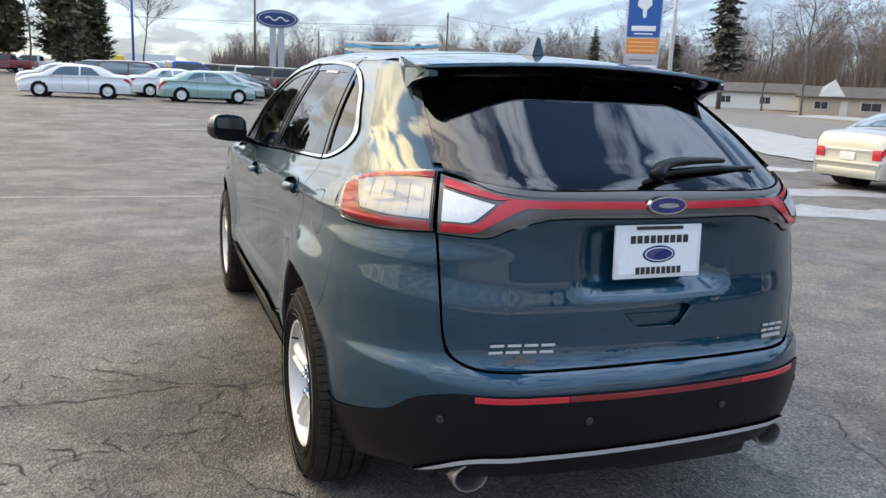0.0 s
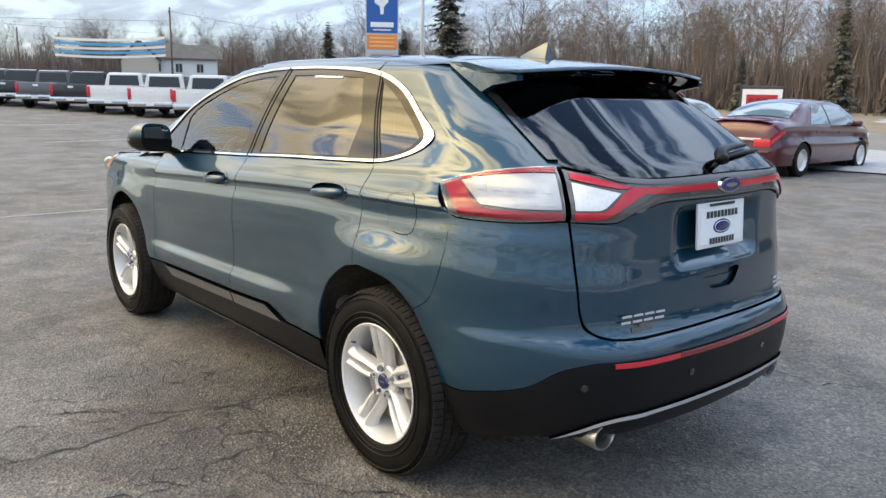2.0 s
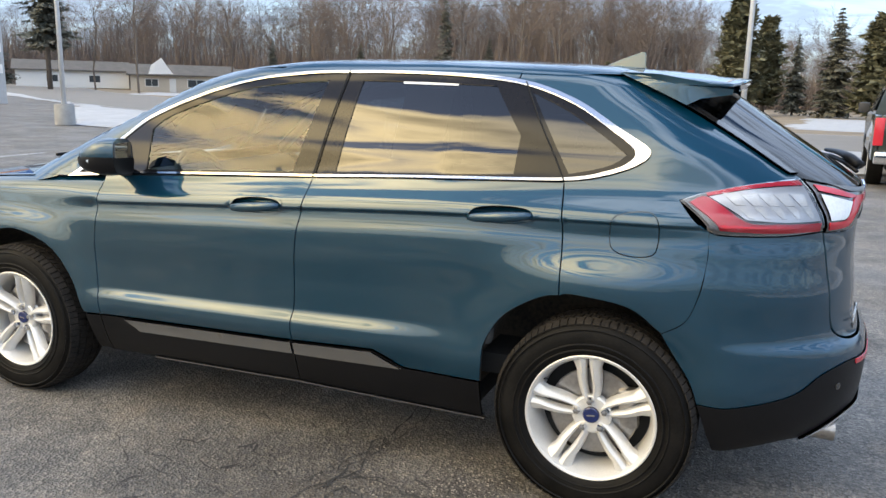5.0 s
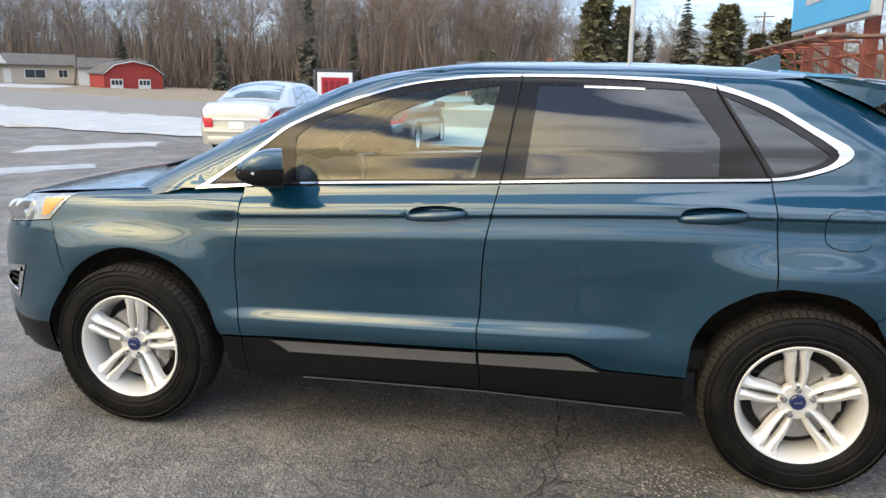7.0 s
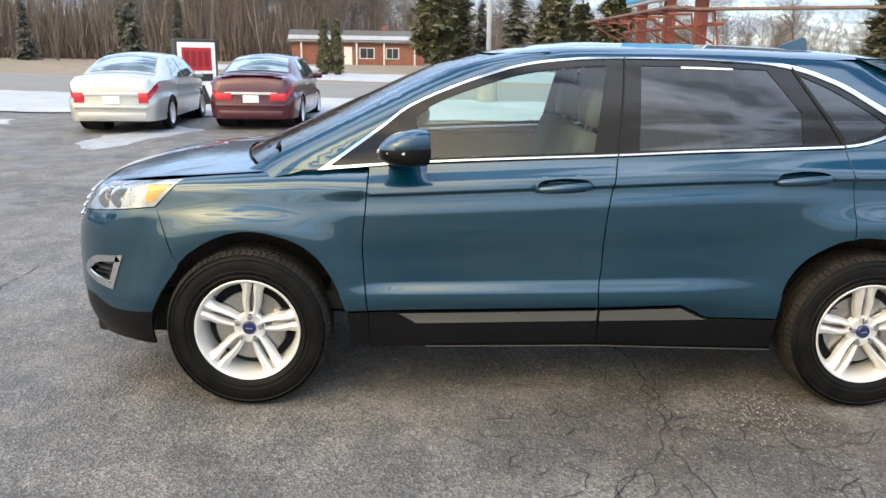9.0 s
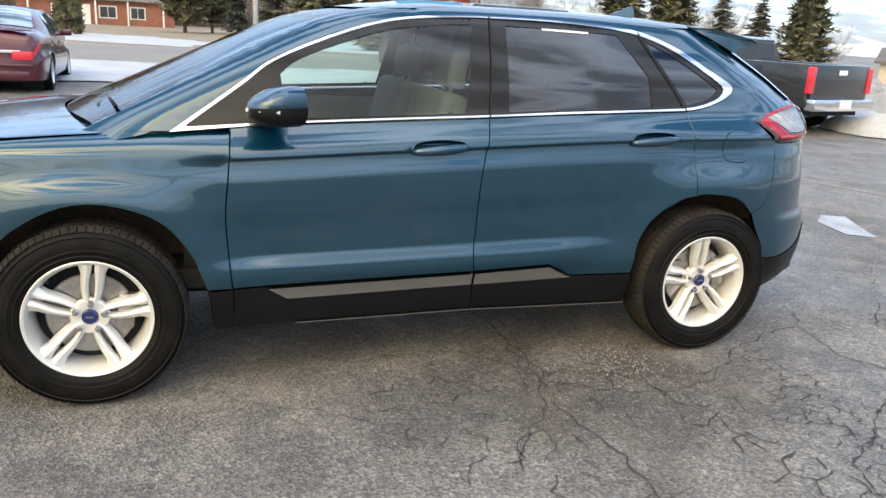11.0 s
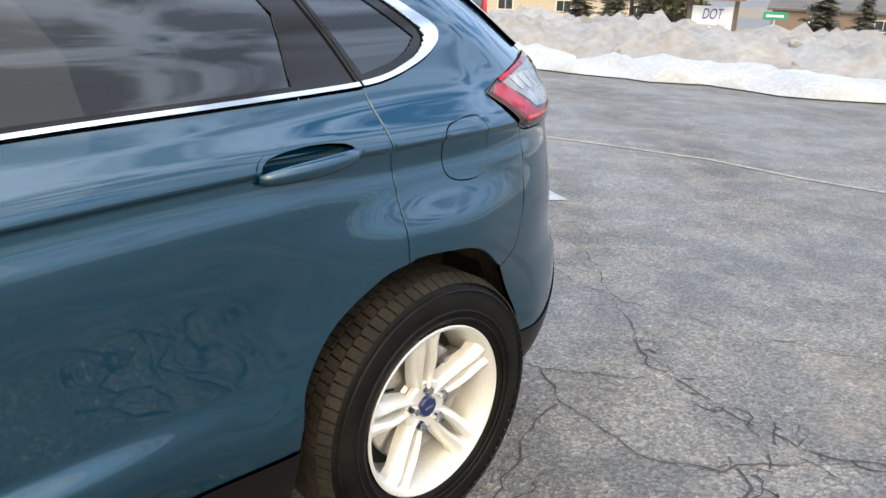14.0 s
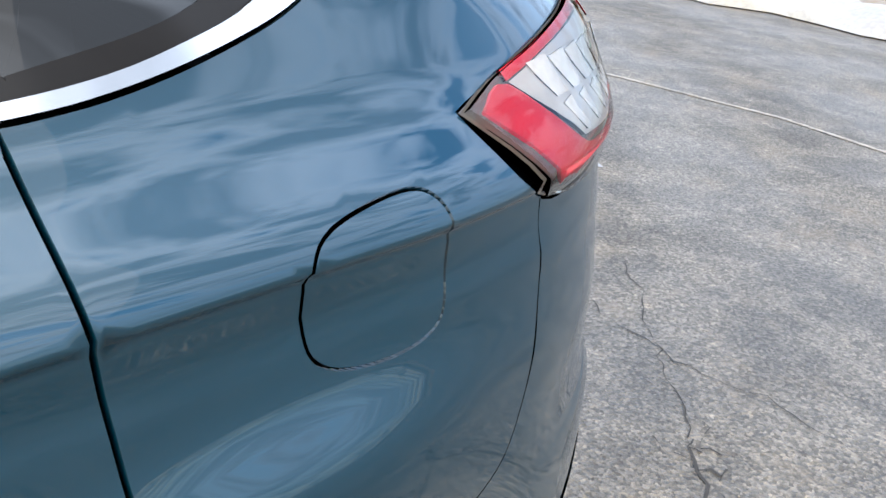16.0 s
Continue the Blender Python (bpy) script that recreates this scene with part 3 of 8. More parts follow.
    # plastic cladding
    for name, run, lower in (("sill_cladding", [(2.391, .458), (2.303, .460)], [(2.300, .272), (2.384, .276)]), ("front_door_cladding", [(2.303, .460), (2.20, .463), (1.256, .485)], [(1.246, .294), (2.300, .272)]), ("rear_door_cladding", [(1.256, .485), (.881, .500), (.80, .462), (.743, .437), (.428, .434)], [(.428, .272), (1.246, .294)])):
        sheet(name, loop(*[list(q) for q in zip(run, run[1:])], [run[-1], lower[0]], lower, [lower[1], run[0]]), BLACK_PLASTIC, gap=.002, lift=.006)
    sheet("door_insert", loop([(2.165, .458), (1.262, .481)], [(1.262, .481), (1.262, .425)], [(1.262, .425), (2.085, .404)], [(2.085, .404), (2.165, .458)]), SATIN_GREY, lift=.014, depth=.012, crown=.004, label="satin grey sill insert")
    sheet("door_insert", loop([(1.250, .481), (.885, .495)], [(.885, .495), (.80, .452), (.76, .434)], [(.76, .434), (1.250, .424)], [(1.250, .424), (1.250, .481)]), SATIN_GREY, lift=.014, depth=.012, crown=.004, label="satin grey sill insert")
    sheet("sill_strip", loop([(2.04, .284), (1.25, .297)], [(1.25, .297), (.42, .276)], [(.42, .276), (.42, .268)], [(.42, .268), (1.25, .289)], [(1.25, .289), (2.04, .276)], [(2.04, .276), (2.04, .284)]), SATIN_GREY, lift=.012, depth=.014, label="thin silver sill strip")


def form_cabin_rear(p):
    """The cabin with its roof but no screen: for quarter, windows and trim."""
    x, y, z = abs(p[..., 0]), p[..., 1], p[..., 2]
    plan = smooth_max([x - half_width(y, z), (rear_y(x, z) - y) * .95], .39)
    top = z - (ROOF(y) - .035 * (x / .6) ** 2)
    return smooth_max([plan, top], .045)


FUEL_LID = loop([(-.022, 1.04), (-.025, 1.088), (-.052, 1.116), (-.132, 1.130), (-.172, 1.120), (-.190, 1.085), (-.191, 1.018), (-.176, .984), (-.128, .972), (-.064, .978), (-.030, 1.000), (-.022, 1.04)], step=.009)
flanks(build_flank)


# ---- roof, screen, bonnet ----
def both(run):
    """A run on the left, from the middle outwards, closed by its mirror."""
    r = [tuple(p) for p in run]
    return r, [(-x, y) for x, y in r[::-1]]


def form_roof(p):
    x, y, z = abs(p[..., 0]), p[..., 1], p[..., 2]
    return z - (ROOF(y) - .035 * (x / .6) ** 2)


L = [(-.565, .02), (-.60, .2), (-.612, .5), (-.612, 1.2), (-.60, 1.5), (-.575, 1.66)]
roof_front = [(-.575, 1.66), (-.4, 1.735), (0, 1.775), (.4, 1.735), (.575, 1.66)]
panel("roof", loop(L, roof_front, [(-x, y) for x, y in L[::-1]], [(.565, .02), (0, -.02), (-.565, .02)]), top_view, form_cabin, PAINT, suv, lift=.002, grid=.045)
ws = [(-.785, 2.80), (-.745, 2.62), (-.70, 2.40), (-.66, 2.15), (-.615, 1.9), (-.575, 1.665)]
panel("windscreen", loop(ws, roof_front, [(-x, y) for x, y in ws[::-1]], [(.785, 2.80), (.4, 2.92), (0, 2.97), (-.4, 2.92), (-.785, 2.80)]), top_view, form_cabin, SCREEN_GLASS, suv, lift=-.004, depth=0, grid=.05, label="slanted clear windscreen")
for m in (False, True):
    panel("pillar_foot", loop([(-.775, 2.86), (-.772, 2.76), (-.738, 2.60), (-.697, 2.40)], [(-.697, 2.40), (-.80, 2.42)], [(-.80, 2.42), (-.855, 2.60), (-.862, 2.76), (-.858, 2.86)], [(-.858, 2.86), (-.775, 2.86)]), top_view, form_cabin, PAINT, suv, lift=.002, depth=.01, grid=.02, mirror=m)
hood_side = [(-.830, 2.68), (-.836, 2.9), (-.826, 3.12), (-.782, 3.35), (-.685, 3.535)]
panel("bonnet", loop(hood_side, [(-.685, 3.535), (-.4, 3.65), (0, 3.69), (.4, 3.65), (.685, 3.535)], [(-x, y) for x, y in hood_side[::-1]], [(.830, 2.68), (.72, 2.80), (.5, 2.90), (0, 2.98), (-.5, 2.90), (-.72, 2.80), (-.830, 2.68)]), top_view, form_low, PAINT, suv, lift=.002, grid=.045, gap=.002)
panel("cowl", loop([(-.80, 2.62), (-.80, 2.70), (-.5, 2.93), (0, 3.0), (.5, 2.93), (.80, 2.70), (.80, 2.62)], [(.80, 2.62), (.4, 2.82), (0, 2.88), (-.4, 2.82), (-.80, 2.62)]), top_view, form_low, BLACK_PLASTIC, suv, lift=-.018, depth=0, label="black plastic cowl below the screen")
for k, (x0, turn) in enumerate(((-.52, 8), (.05, 8))):
    w = new("screen_wiper")
    w.parent = suv
    sweep("wiper_arm", [(x0 - .16, 2.83 + abs(x0) * -.12, 1.11), (x0, 2.80, 1.15), (x0 + .35, 2.76, 1.178)], .009, BLACK_PLASTIC, w)
    sweep("wiper_blade", [(x0 - .22, 2.72, 1.172), (x0 + .1, 2.765, 1.172), (x0 + .42, 2.77, 1.176)], .008, BLACK_PLASTIC, w)

# ---- nose ----


def nose_u(x, y):
    return math.atan2(x, y - 2.6) * 1.2


def build_nose(mirror):
    s = 1 if not mirror else -1

    def sheet(name, outline, material, **kw):
        kw.setdefault("parent", suv)
        return panel(name, outline, nose_view, kw.pop("form", form_low), material, mirror=mirror, **kw)

    def N(x, y, z):
        if y < 3.5:
            x = meet(form_low, np.array([[-1.35, y, z]]), np.array([[-.05, y, z]]))[0][0]
        return (nose_u(x, y), z)

    lamp = loop([N(-.845, 3.118, 1.043), N(-.76, 3.41, 1.018), N(-.60, 3.56, .985)], [N(-.60, 3.56, .985), N(-.62, 3.62, .92), N(-.65, 3.635, .868)], [N(-.65, 3.635, .868), N(-.82, 3.45, .898), N(-.881, 3.244, .925)], [N(-.881, 3.244, .925), N(-.879, 3.19, .98), N(-.845, 3.118, 1.043)])
    head = sheet("headlamp", lamp, BOWL, lift=.002, depth=.02, grid=.03, label="clear headlamp with amber marker")
    sheet("marker", loop([N(-.86, 3.17, 1.02), N(-.84, 3.27, 1.013)], [N(-.84, 3.27, 1.013), N(-.870, 3.285, .94)], [N(-.870, 3.285, .94), N(-.876, 3.25, .945)], [N(-.876, 3.25, .945), N(-.86, 3.17, 1.02)]), AMBER, lift=.004, depth=.004, grid=.02, parent=head)
    for z0, y0 in ((.945, 3.47), (.955, 3.40)):
        c = meet(form_low, np.array([[-1.3, y0, z0]]), np.array([[0, y0, z0]]))[0]
        o = lathe("reflector", [(0, .052), (.004, .05), (.008, .036), (-.002, .0)], CHROME, head, 20)
        o.matrix_basis = Matrix.Translation((s * (c[0] - .001), c[1], c[2])) @ pose(0, 0, 0, 0, 0, s * -150)
    arch = [N(-.905, 3.148, .66), N(-.90, 3.22, .56), N(-.897, 3.27, .47), N(-.895, 3.29, .435)]
    fog_hole = loop([N(-.859, 3.41, .695), N(-.845, 3.478, .525)], [N(-.845, 3.478, .525), N(-.76, 3.59, .548), N(-.705, 3.645, .594), N(-.77, 3.575, .668), N(-.859, 3.41, .695)])
    cover = sheet("front_bumper", loop([N(0, 3.75, .80), N(-.5, 3.67, .84), N(-.65, 3.635, .866)], [N(-.65, 3.635, .866), N(-.82, 3.45, .895), N(-.881, 3.236, .922)], [N(-.881, 3.236, .922), N(-.905, 3.148, .66)], arch, [N(-.895, 3.29, .435), N(-.85, 3.49, .432), N(-.77, 3.656, .475), N(-.5, 3.77, .49), N(0, 3.81, .49)], [N(0, 3.81, .49), N(0, 3.75, .80)]), PAINT, holes=[fog_hole], gap=.001)
    sheet("lower_lip", loop([N(0, 3.81, .49), N(-.5, 3.77, .49), N(-.77, 3.656, .475), N(-.85, 3.49, .432), N(-.895, 3.29, .435)], [N(-.895, 3.29, .435), N(-.83, 3.31, .25)], [N(-.83, 3.31, .25), N(-.81, 3.58, .262), N(-.5, 3.74, .25), N(0, 3.76, .25)], [N(0, 3.76, .25), N(0, 3.81, .49)]), BLACK_PLASTIC, gap=.001, lift=-.004)
    ring = inset(fog_hole, .031)
    fog = sheet("fog_lamp", fog_hole, CHROME, holes=[ring], lift=.004, depth=.02, grid=.02, parent=cover, label="chrome fog lamp bezel")
    sheet("fog_grille", inset(fog_hole, .02), GLOSS_BLACK, lift=-.02, depth=0, grid=.02, parent=cover)
    for k in range(4):
        z = .565 + .03 * k
        q = [meet(form_low, np.array([[-1.3, y, z]]), np.array([[0, y, z]]))[0] + np.array([.012, 0, 0]) for y in (3.46, 3.52, 3.58)]
        sweep("slat", [(s * a, b, c) for a, b, c in q], .006, BLACK_PLASTIC, cover)
    sheet("grille", loop([N(0, 3.7, .98), N(-.4, 3.66, .955), N(-.60, 3.56, .975)], [N(-.60, 3.56, .975), N(-.63, 3.63, .872)], [N(-.63, 3.63, .872), N(-.5, 3.67, .845), N(0, 3.75, .805)], [N(0, 3.75, .805), N(0, 3.7, .98)]), GLOSS_BLACK, lift=-.012, depth=.02, label="black front grille")


flanks(build_nose)
for k in range(4):
    z = .835 + .035 * k
    q = meet(form_low, *nose_view(np.stack([np.linspace(-.62, .62, 15), np.full(15, z)], 1)))
    sweep("grille_bar", q + np.array([0, .004, 0]), .009, CHROME, suv, "bright grille bar")

# ---- tailgate ----
BAND_B = [(0, 1.133), (-.252, 1.134), (-.335, 1.122), (-.401, 1.097), (-.439, 1.074), (-.48, 1.071), (-.567, 1.074)]
BAND_T = [(-.572, 1.240), (-.47, 1.219), (-.379, 1.208), (-.269, 1.206), (0, 1.209)]


def sym(run):
    """A run given on the left, from the outside in, gone on to the right."""
    return list(run) + [(-u, z) for u, z in run[-2::-1]]


def rear_sheet(name, outline, material, **kw):
    kw.setdefault("parent", suv)
    return panel(name, outline, wrap_view, kw.pop("form", form_rear), material, **kw)


low_seam = [(-.567, 1.072), (-.549, .878), (-.540, .779), (-.520, .722), (-.47, .693), (-.386, .686), (-.2, .688), (0, .690)]
handle_hole = loop([(-.088, .868), (.092, .864)], [(.092, .864), (.108, .85), (.075, .80), (.06, .793)], [(.06, .793), (-.04, .795), (-.055, .80)], [(-.055, .80), (-.10, .85), (-.088, .868)])
tailgate = rear_sheet("tailgate", loop(sym(low_seam), [(-u, z) for u, z in BAND_B[::-1]], BAND_B), PAINT, gap=.003, grid=.025, holes=[handle_hole])
rear_sheet("handle_recess", inset(handle_hole, -.004), PAINT, parent=tailgate, lift=-.022, depth=0, grid=.02)
rear_sheet("handle_grip", loop([(-.078, .838), (.085, .836)], [(.085, .836), (.07, .812)], [(.07, .812), (-.06, .814)], [(-.06, .814), (-.078, .838)]), PAINT, parent=tailgate, lift=-.017, depth=.004, grid=.02, label="dark release pad under the grip")
band = rear_sheet("light_band", loop(sym(BAND_T), [(.572, 1.240), (.567, 1.074)], [(-u, z) for u, z in BAND_B[::-1]], BAND_B, [(-.567, 1.074), (-.572, 1.240)]), SMOKE, parent=tailgate, gap=.003, lift=.006, grid=.025, label="smoked light bar across the tailgate")
rear_sheet("garnish", loop(sym([(-.50, 1.226), (-.379, 1.211), (-.269, 1.208), (0, 1.211)]), [(.50, 1.226), (.379, 1.197), (0, 1.191)], [(0, 1.191), (-.379, 1.197), (-.50, 1.226)]), SATIN_GREY, parent=tailgate, lift=.009, depth=.006, label="grey upper edge of the light bar")
rear_sheet("garnish", loop(sym([(-.395, 1.109), (-.345, 1.128), (-.26, 1.144), (0, 1.146)]), [(.395, 1.109), (.37, 1.105), (.30, 1.137), (0, 1.137)], [(0, 1.137), (-.30, 1.137), (-.37, 1.105), (-.395, 1.109)]), SATIN_GREY, parent=tailgate, lift=.008, depth=.004, label="grey lower edge of the light bar")
for m in (False, True):
    rear_sheet("red_bar", loop([(-.556, 1.085), (-.472, 1.093), (-.428, 1.120), (-.37, 1.158), (-.33, 1.164), (-.058, 1.164)], [(-.058, 1.164), (-.058, 1.185)], [(-.058, 1.185), (-.37, 1.186), (-.40, 1.184), (-.425, 1.164)], [(-.425, 1.164), (-.47, 1.116), (-.50, 1.108), (-.556, 1.107)], [(-.556, 1.107), (-.556, 1.085)]), RED_LENS, parent=band, lift=.011, depth=.006, grid=.012, mirror=m, crown=.003)
    rear_sheet("red_bar", loop([(-.556, 1.226), (-.47, 1.205), (-.40, 1.187)], [(-.40, 1.187), (-.43, 1.180), (-.556, 1.207)], [(-.556, 1.207), (-.556, 1.226)]), RED_LENS, parent=band, lift=.011, depth=.006, grid=.012, mirror=m)
    rear_sheet("reversing_lens", loop([(-.555, 1.198), (-.432, 1.166)], [(-.432, 1.166), (-.478, 1.120), (-.50, 1.113)], [(-.50, 1.113), (-.555, 1.112)], [(-.555, 1.112), (-.555, 1.198)]), CLEAR_LENS, parent=band, lift=.012, depth=.006, grid=.012, mirror=m, crown=.003)
    # lamp on the quarter
    lamp = rear_sheet("tail_lamp", loop([(-.937, 1.172), (-.86, 1.200), (-.763, 1.226), (-.66, 1.242), (-.58, 1.249)], [(-.58, 1.249), (-.577, 1.185), (-.577, 1.078)], [(-.577, 1.078), (-.70, 1.066), (-.80, 1.064), (-.87, 1.067), (-.897, 1.078)], [(-.897, 1.078), (-.937, 1.172)]), SMOKE, mirror=m, lift=.0, depth=.012, gap=.002, grid=.025, label="red and clear wrap-round tail lamp")
    rear_sheet("lamp_lens", loop([(-.855, 1.186), (-.76, 1.210), (-.66, 1.222), (-.59, 1.224)], [(-.59, 1.224), (-.588, 1.115)], [(-.588, 1.115), (-.70, 1.112), (-.80, 1.118)], [(-.80, 1.118), (-.855, 1.186)]), SILVER_TRIM, parent=lamp, mirror=m, lift=.004, depth=.006, grid=.02)
    for u0 in (-.797, -.754, -.711, -.668, -.625):
        for z0, z1 in ((1.122, 1.157), (1.161, 1.203)):
            k0, k1 = .34 * (1.203 - z0), .34 * (1.203 - z1)
            rear_sheet("lamp_cell", loop([(u0 - .0215 + k1, z1 - .004), (u0 + .0185, z1)], [(u0 + .0185, z1), (u0 + .0185, z0)], [(u0 + .0185, z0), (u0 - .0215 + k0, z0)], [(u0 - .0215 + k0, z0), (u0 - .0215 + k1, z1 - .004)]), CLEAR_LENS, parent=lamp, mirror=m, lift=.0055, depth=.003, grid=.02, crown=.0025)
    rear_sheet("lamp_cover", loop([(-.930, 1.170), (-.86, 1.196), (-.763, 1.222), (-.66, 1.238), (-.584, 1.245)], [(-.584, 1.245), (-.581, 1.185), (-.581, 1.082)], [(-.581, 1.082), (-.70, 1.070), (-.80, 1.068), (-.866, 1.071), (-.891, 1.081)], [(-.891, 1.081), (-.930, 1.170)]), LENS_COVER, parent=lamp, mirror=m, lift=.010, depth=.009, grid=.025, label="clear outer lens")
    rear_sheet("red_border", loop([(-.868, 1.086), (-.80, 1.077), (-.70, 1.076), (-.586, 1.080)], [(-.586, 1.080), (-.586, 1.108)], [(-.586, 1.108), (-.70, 1.106), (-.805, 1.112), (-.858, 1.184), (-.912, 1.166)], [(-.912, 1.166), (-.868, 1.086)]), RED_LENS, parent=lamp, mirror=m, lift=.005, depth=.006, grid=.014, crown=.002)
    rear_sheet("red_border", loop([(-.858, 1.198), (-.763, 1.222), (-.66, 1.237), (-.588, 1.242)], [(-.588, 1.242), (-.588, 1.227)], [(-.588, 1.227), (-.66, 1.225), (-.763, 1.211), (-.858, 1.187)], [(-.858, 1.187), (-.858, 1.198)]), RED_LENS, parent=lamp, mirror=m, lift=.005, depth=.006, grid=.014)
    # glass side strip
    rear_sheet("screen_side_trim", loop([(-.60, 1.262), (-.655, 1.35), (-.72, 1.44), (-.79, 1.515)], [(-.79, 1.515), (-.742, 1.524)], [(-.742, 1.524), (-.690, 1.45), (-.628, 1.36), (-.572, 1.262)], [(-.572, 1.262), (-.60, 1.262)]), GLOSS_BLACK, form=form_cabin_rear, mirror=m, lift=.012, depth=.02, label="gloss black strip beside the rear screen")
    # exhaust, bumper corner
    pipe = new("exhaust_tip")
    pipe.parent = suv
    sx = 1 if m else -1
    tip = lathe("tip", [(.10, .046), (-.02, .051), (-.027, .050), (-.028, .045), (-.02, .042), (.05, .042)], STEEL, pipe, 28, "bright oval exhaust tip")
    # flat black disc that stands in for the shaded hollow of the pipe
    bore_disc = lathe("bore_disc", [(.012, .0425), (.012, .0)], BORE_SHADE, pipe, 28)
    for o in (tip, bore_disc):
        o.matrix_basis = Matrix.Translation((sx * .575, -.805, .340)) @ pose(0, 0, 0, 0, 0, 90) @ Matrix.Diagonal((1, 1.12, .92, 1))

rear_glass = rear_sheet("rear_screen", loop([(-.745, 1.535), (-.69, 1.45), (-.628, 1.358), (-.578, 1.262), (-.56, 1.248)], sym([(-.56, 1.248), (-.47, 1.228), (-.379, 1.217), (-.269, 1.215), (0, 1.218)]), [(.56, 1.248), (.578, 1.262), (.628, 1.358), (.69, 1.45), (.745, 1.535)], [(.745, 1.535), (0, 1.535), (-.745, 1.535)]), TINT, parent=tailgate, form=form_cabin_rear, lift=.002, depth=.006, grid=.03, label="dark tinted rear screen")
# roof spoiler, a wing with a dark underside
SP = [(-.560, .020), (-.585, -.04), (-.604, -.12), (-.616, -.25), (-.612, -.33), (-.590, -.375)]
sp_loop = loop(SP, [(-.590, -.375), (-.40, -.412), (0, -.430), (.40, -.412), (.590, -.375)], [(-x, y) for x, y in SP[::-1]], [(.560, .020), (0, -.022), (-.560, .020)])


def form_spoiler(p):
    x, y, z = abs(p[..., 0]), p[..., 1], p[..., 2]
    top = z - (ROOF(y) - .035 * (x / .6) ** 2 + .002 * step(-y, .1, .45))
    return smooth_max([top, (x - .63)], .035)


spoiler = panel("spoiler", sp_loop, top_view, form_spoiler, PAINT, suv, lift=.001, depth=.012, grid=.03)
panel("underside", inset(sp_loop, .006), top_view, lambda p: form_roof(p) + .055 - .045 * step(-p[..., 1], .25, .40), GLOSS_BLACK, spoiler, depth=.0, grid=.03, label="black underside")
for m in (False, True):
    sx = 1 if m else -1
    bm = bmesh.new()
    edge = [(.566, .03, 1.604), (.590, -.04, 1.603), (.608, -.12, 1.599), (.620, -.25, 1.576), (.616, -.33, 1.560), (.596, -.376, 1.549), (.594, -.375, 1.530), (.612, -.27, 1.514), (.622, -.222, 1.490), (.612, -.15, 1.524), (.598, -.07, 1.560), (.580, .0, 1.590)]
    n_ = len(edge)
    a = [bm.verts.new((sx * x, y, z)) for x, y, z in edge]
    b = [bm.verts.new((v.co.x - sx * .03, v.co.y, v.co.z)) for v in a]
    c_ = bm.verts.new((sx * .618, -.20, 1.560))
    for i in range(n_):
        bm.faces.new((a[i], a[(i + 1) % n_], c_)), bm.faces.new((a[i], a[(i + 1) % n_], b[(i + 1) % n_], b[i]))
    part("spoiler_cheek", bm, PAINT, spoiler, smooth=True)
# fin aerial
bm = bmesh.new()
prof = [(.16, .0), (.06, .045), (-.03, .078), (-.045, .074), (-.05, .0)]
ys = [(bm.verts.new((-.006 if z > .02 else -.028, y, z)), bm.verts.new((.006 if z > .02 else .028, y, z))) for y, z in prof]
for (a, b), (c, d) in zip(ys, ys[1:]):
    bm.faces.new((a, b, d, c))
bm.faces.new([q[0] for q in ys]), bm.faces.new([q[1] for q in ys][::-1])
bmesh.ops.bevel(bm, geom=bm.edges[:], offset=.004, segments=2, affect="EDGES")
fin = part("fin_aerial", bm, PAINT, suv, smooth=True)
fin.matrix_basis = Matrix.Translation((0, .06, 1.632))

# ---- rear bumper ----
SEAM_Q = [(-.352, 1.074), (-.355, .995), (-.350, .93), (-.333, .84), (-.300, .765), (-.228, .718)]


def wrap_u(y, z):
    p = meet(form_rear, np.array([[-1.35, y, z]]), np.array([[-.05, y, z]]))[0]
    return -math.atan2(abs(p[0]), .6 - p[1]) * 1.2


q_run = [(wrap_u(y, z), z) for y, z in SEAM_Q]
arch_run = [(wrap_u(y, z), z) for y, z in ((-.228, .718), (-.318, .578), (-.362, .475))]
black_run = [(wrap_u(-.362, .475), .475), (-.858, .472), (-.82, .480), (-.716, .508), (-.66, .535), (-.60, .585), (-.53, .612), (-.465, .620), (-.2, .622), (0, .622)]
arch_low = [(wrap_u(y, z), z) for y, z in ((-.362, .475), (-.40, .36), (-.42, .300))]
half = [(-.897, 1.076), (-.87, 1.064), (-.80, 1.061), (-.70, 1.063), (-.575, 1.074)]
for m in (False, True):
    rear_sheet("bumper_corner", loop(q_run[::-1], [q_run[0], half[0]], half, [(-.571, 1.070), (-.553, .878), (-.544, .779), (-.536, .74)], [(-.536, .74), (-.56, .70), (-.60, .585)], [(-.60, .585), (-.66, .535), (-.716, .508), (-.82, .480), (-.858, .472), arch_run[-1]], arch_run[::-1]), PAINT, mirror=m, grid=.025)
bumper = rear_sheet("rear_bumper", loop(sym([(-.536, .738), (-.524, .716), (-.474, .688), (-.386, .681), (-.2, .683), (0, .685)]), [(.536, .738), (.56, .70), (.60, .585)], [(.60, .585), (.53, .612), (.465, .620), (.2, .622), (0, .622), (-.2, .622), (-.465, .620), (-.53, .612), (-.60, .585)], [(-.60, .585), (-.56, .70), (-.536, .738)]), PAINT, grid=.022)
lower = sym([*arch_low[::-1][:1], (-.80, .285), (-.66, .335), (-.569, .335), (-.45, .345), (-.2, .345), (0, .345)])
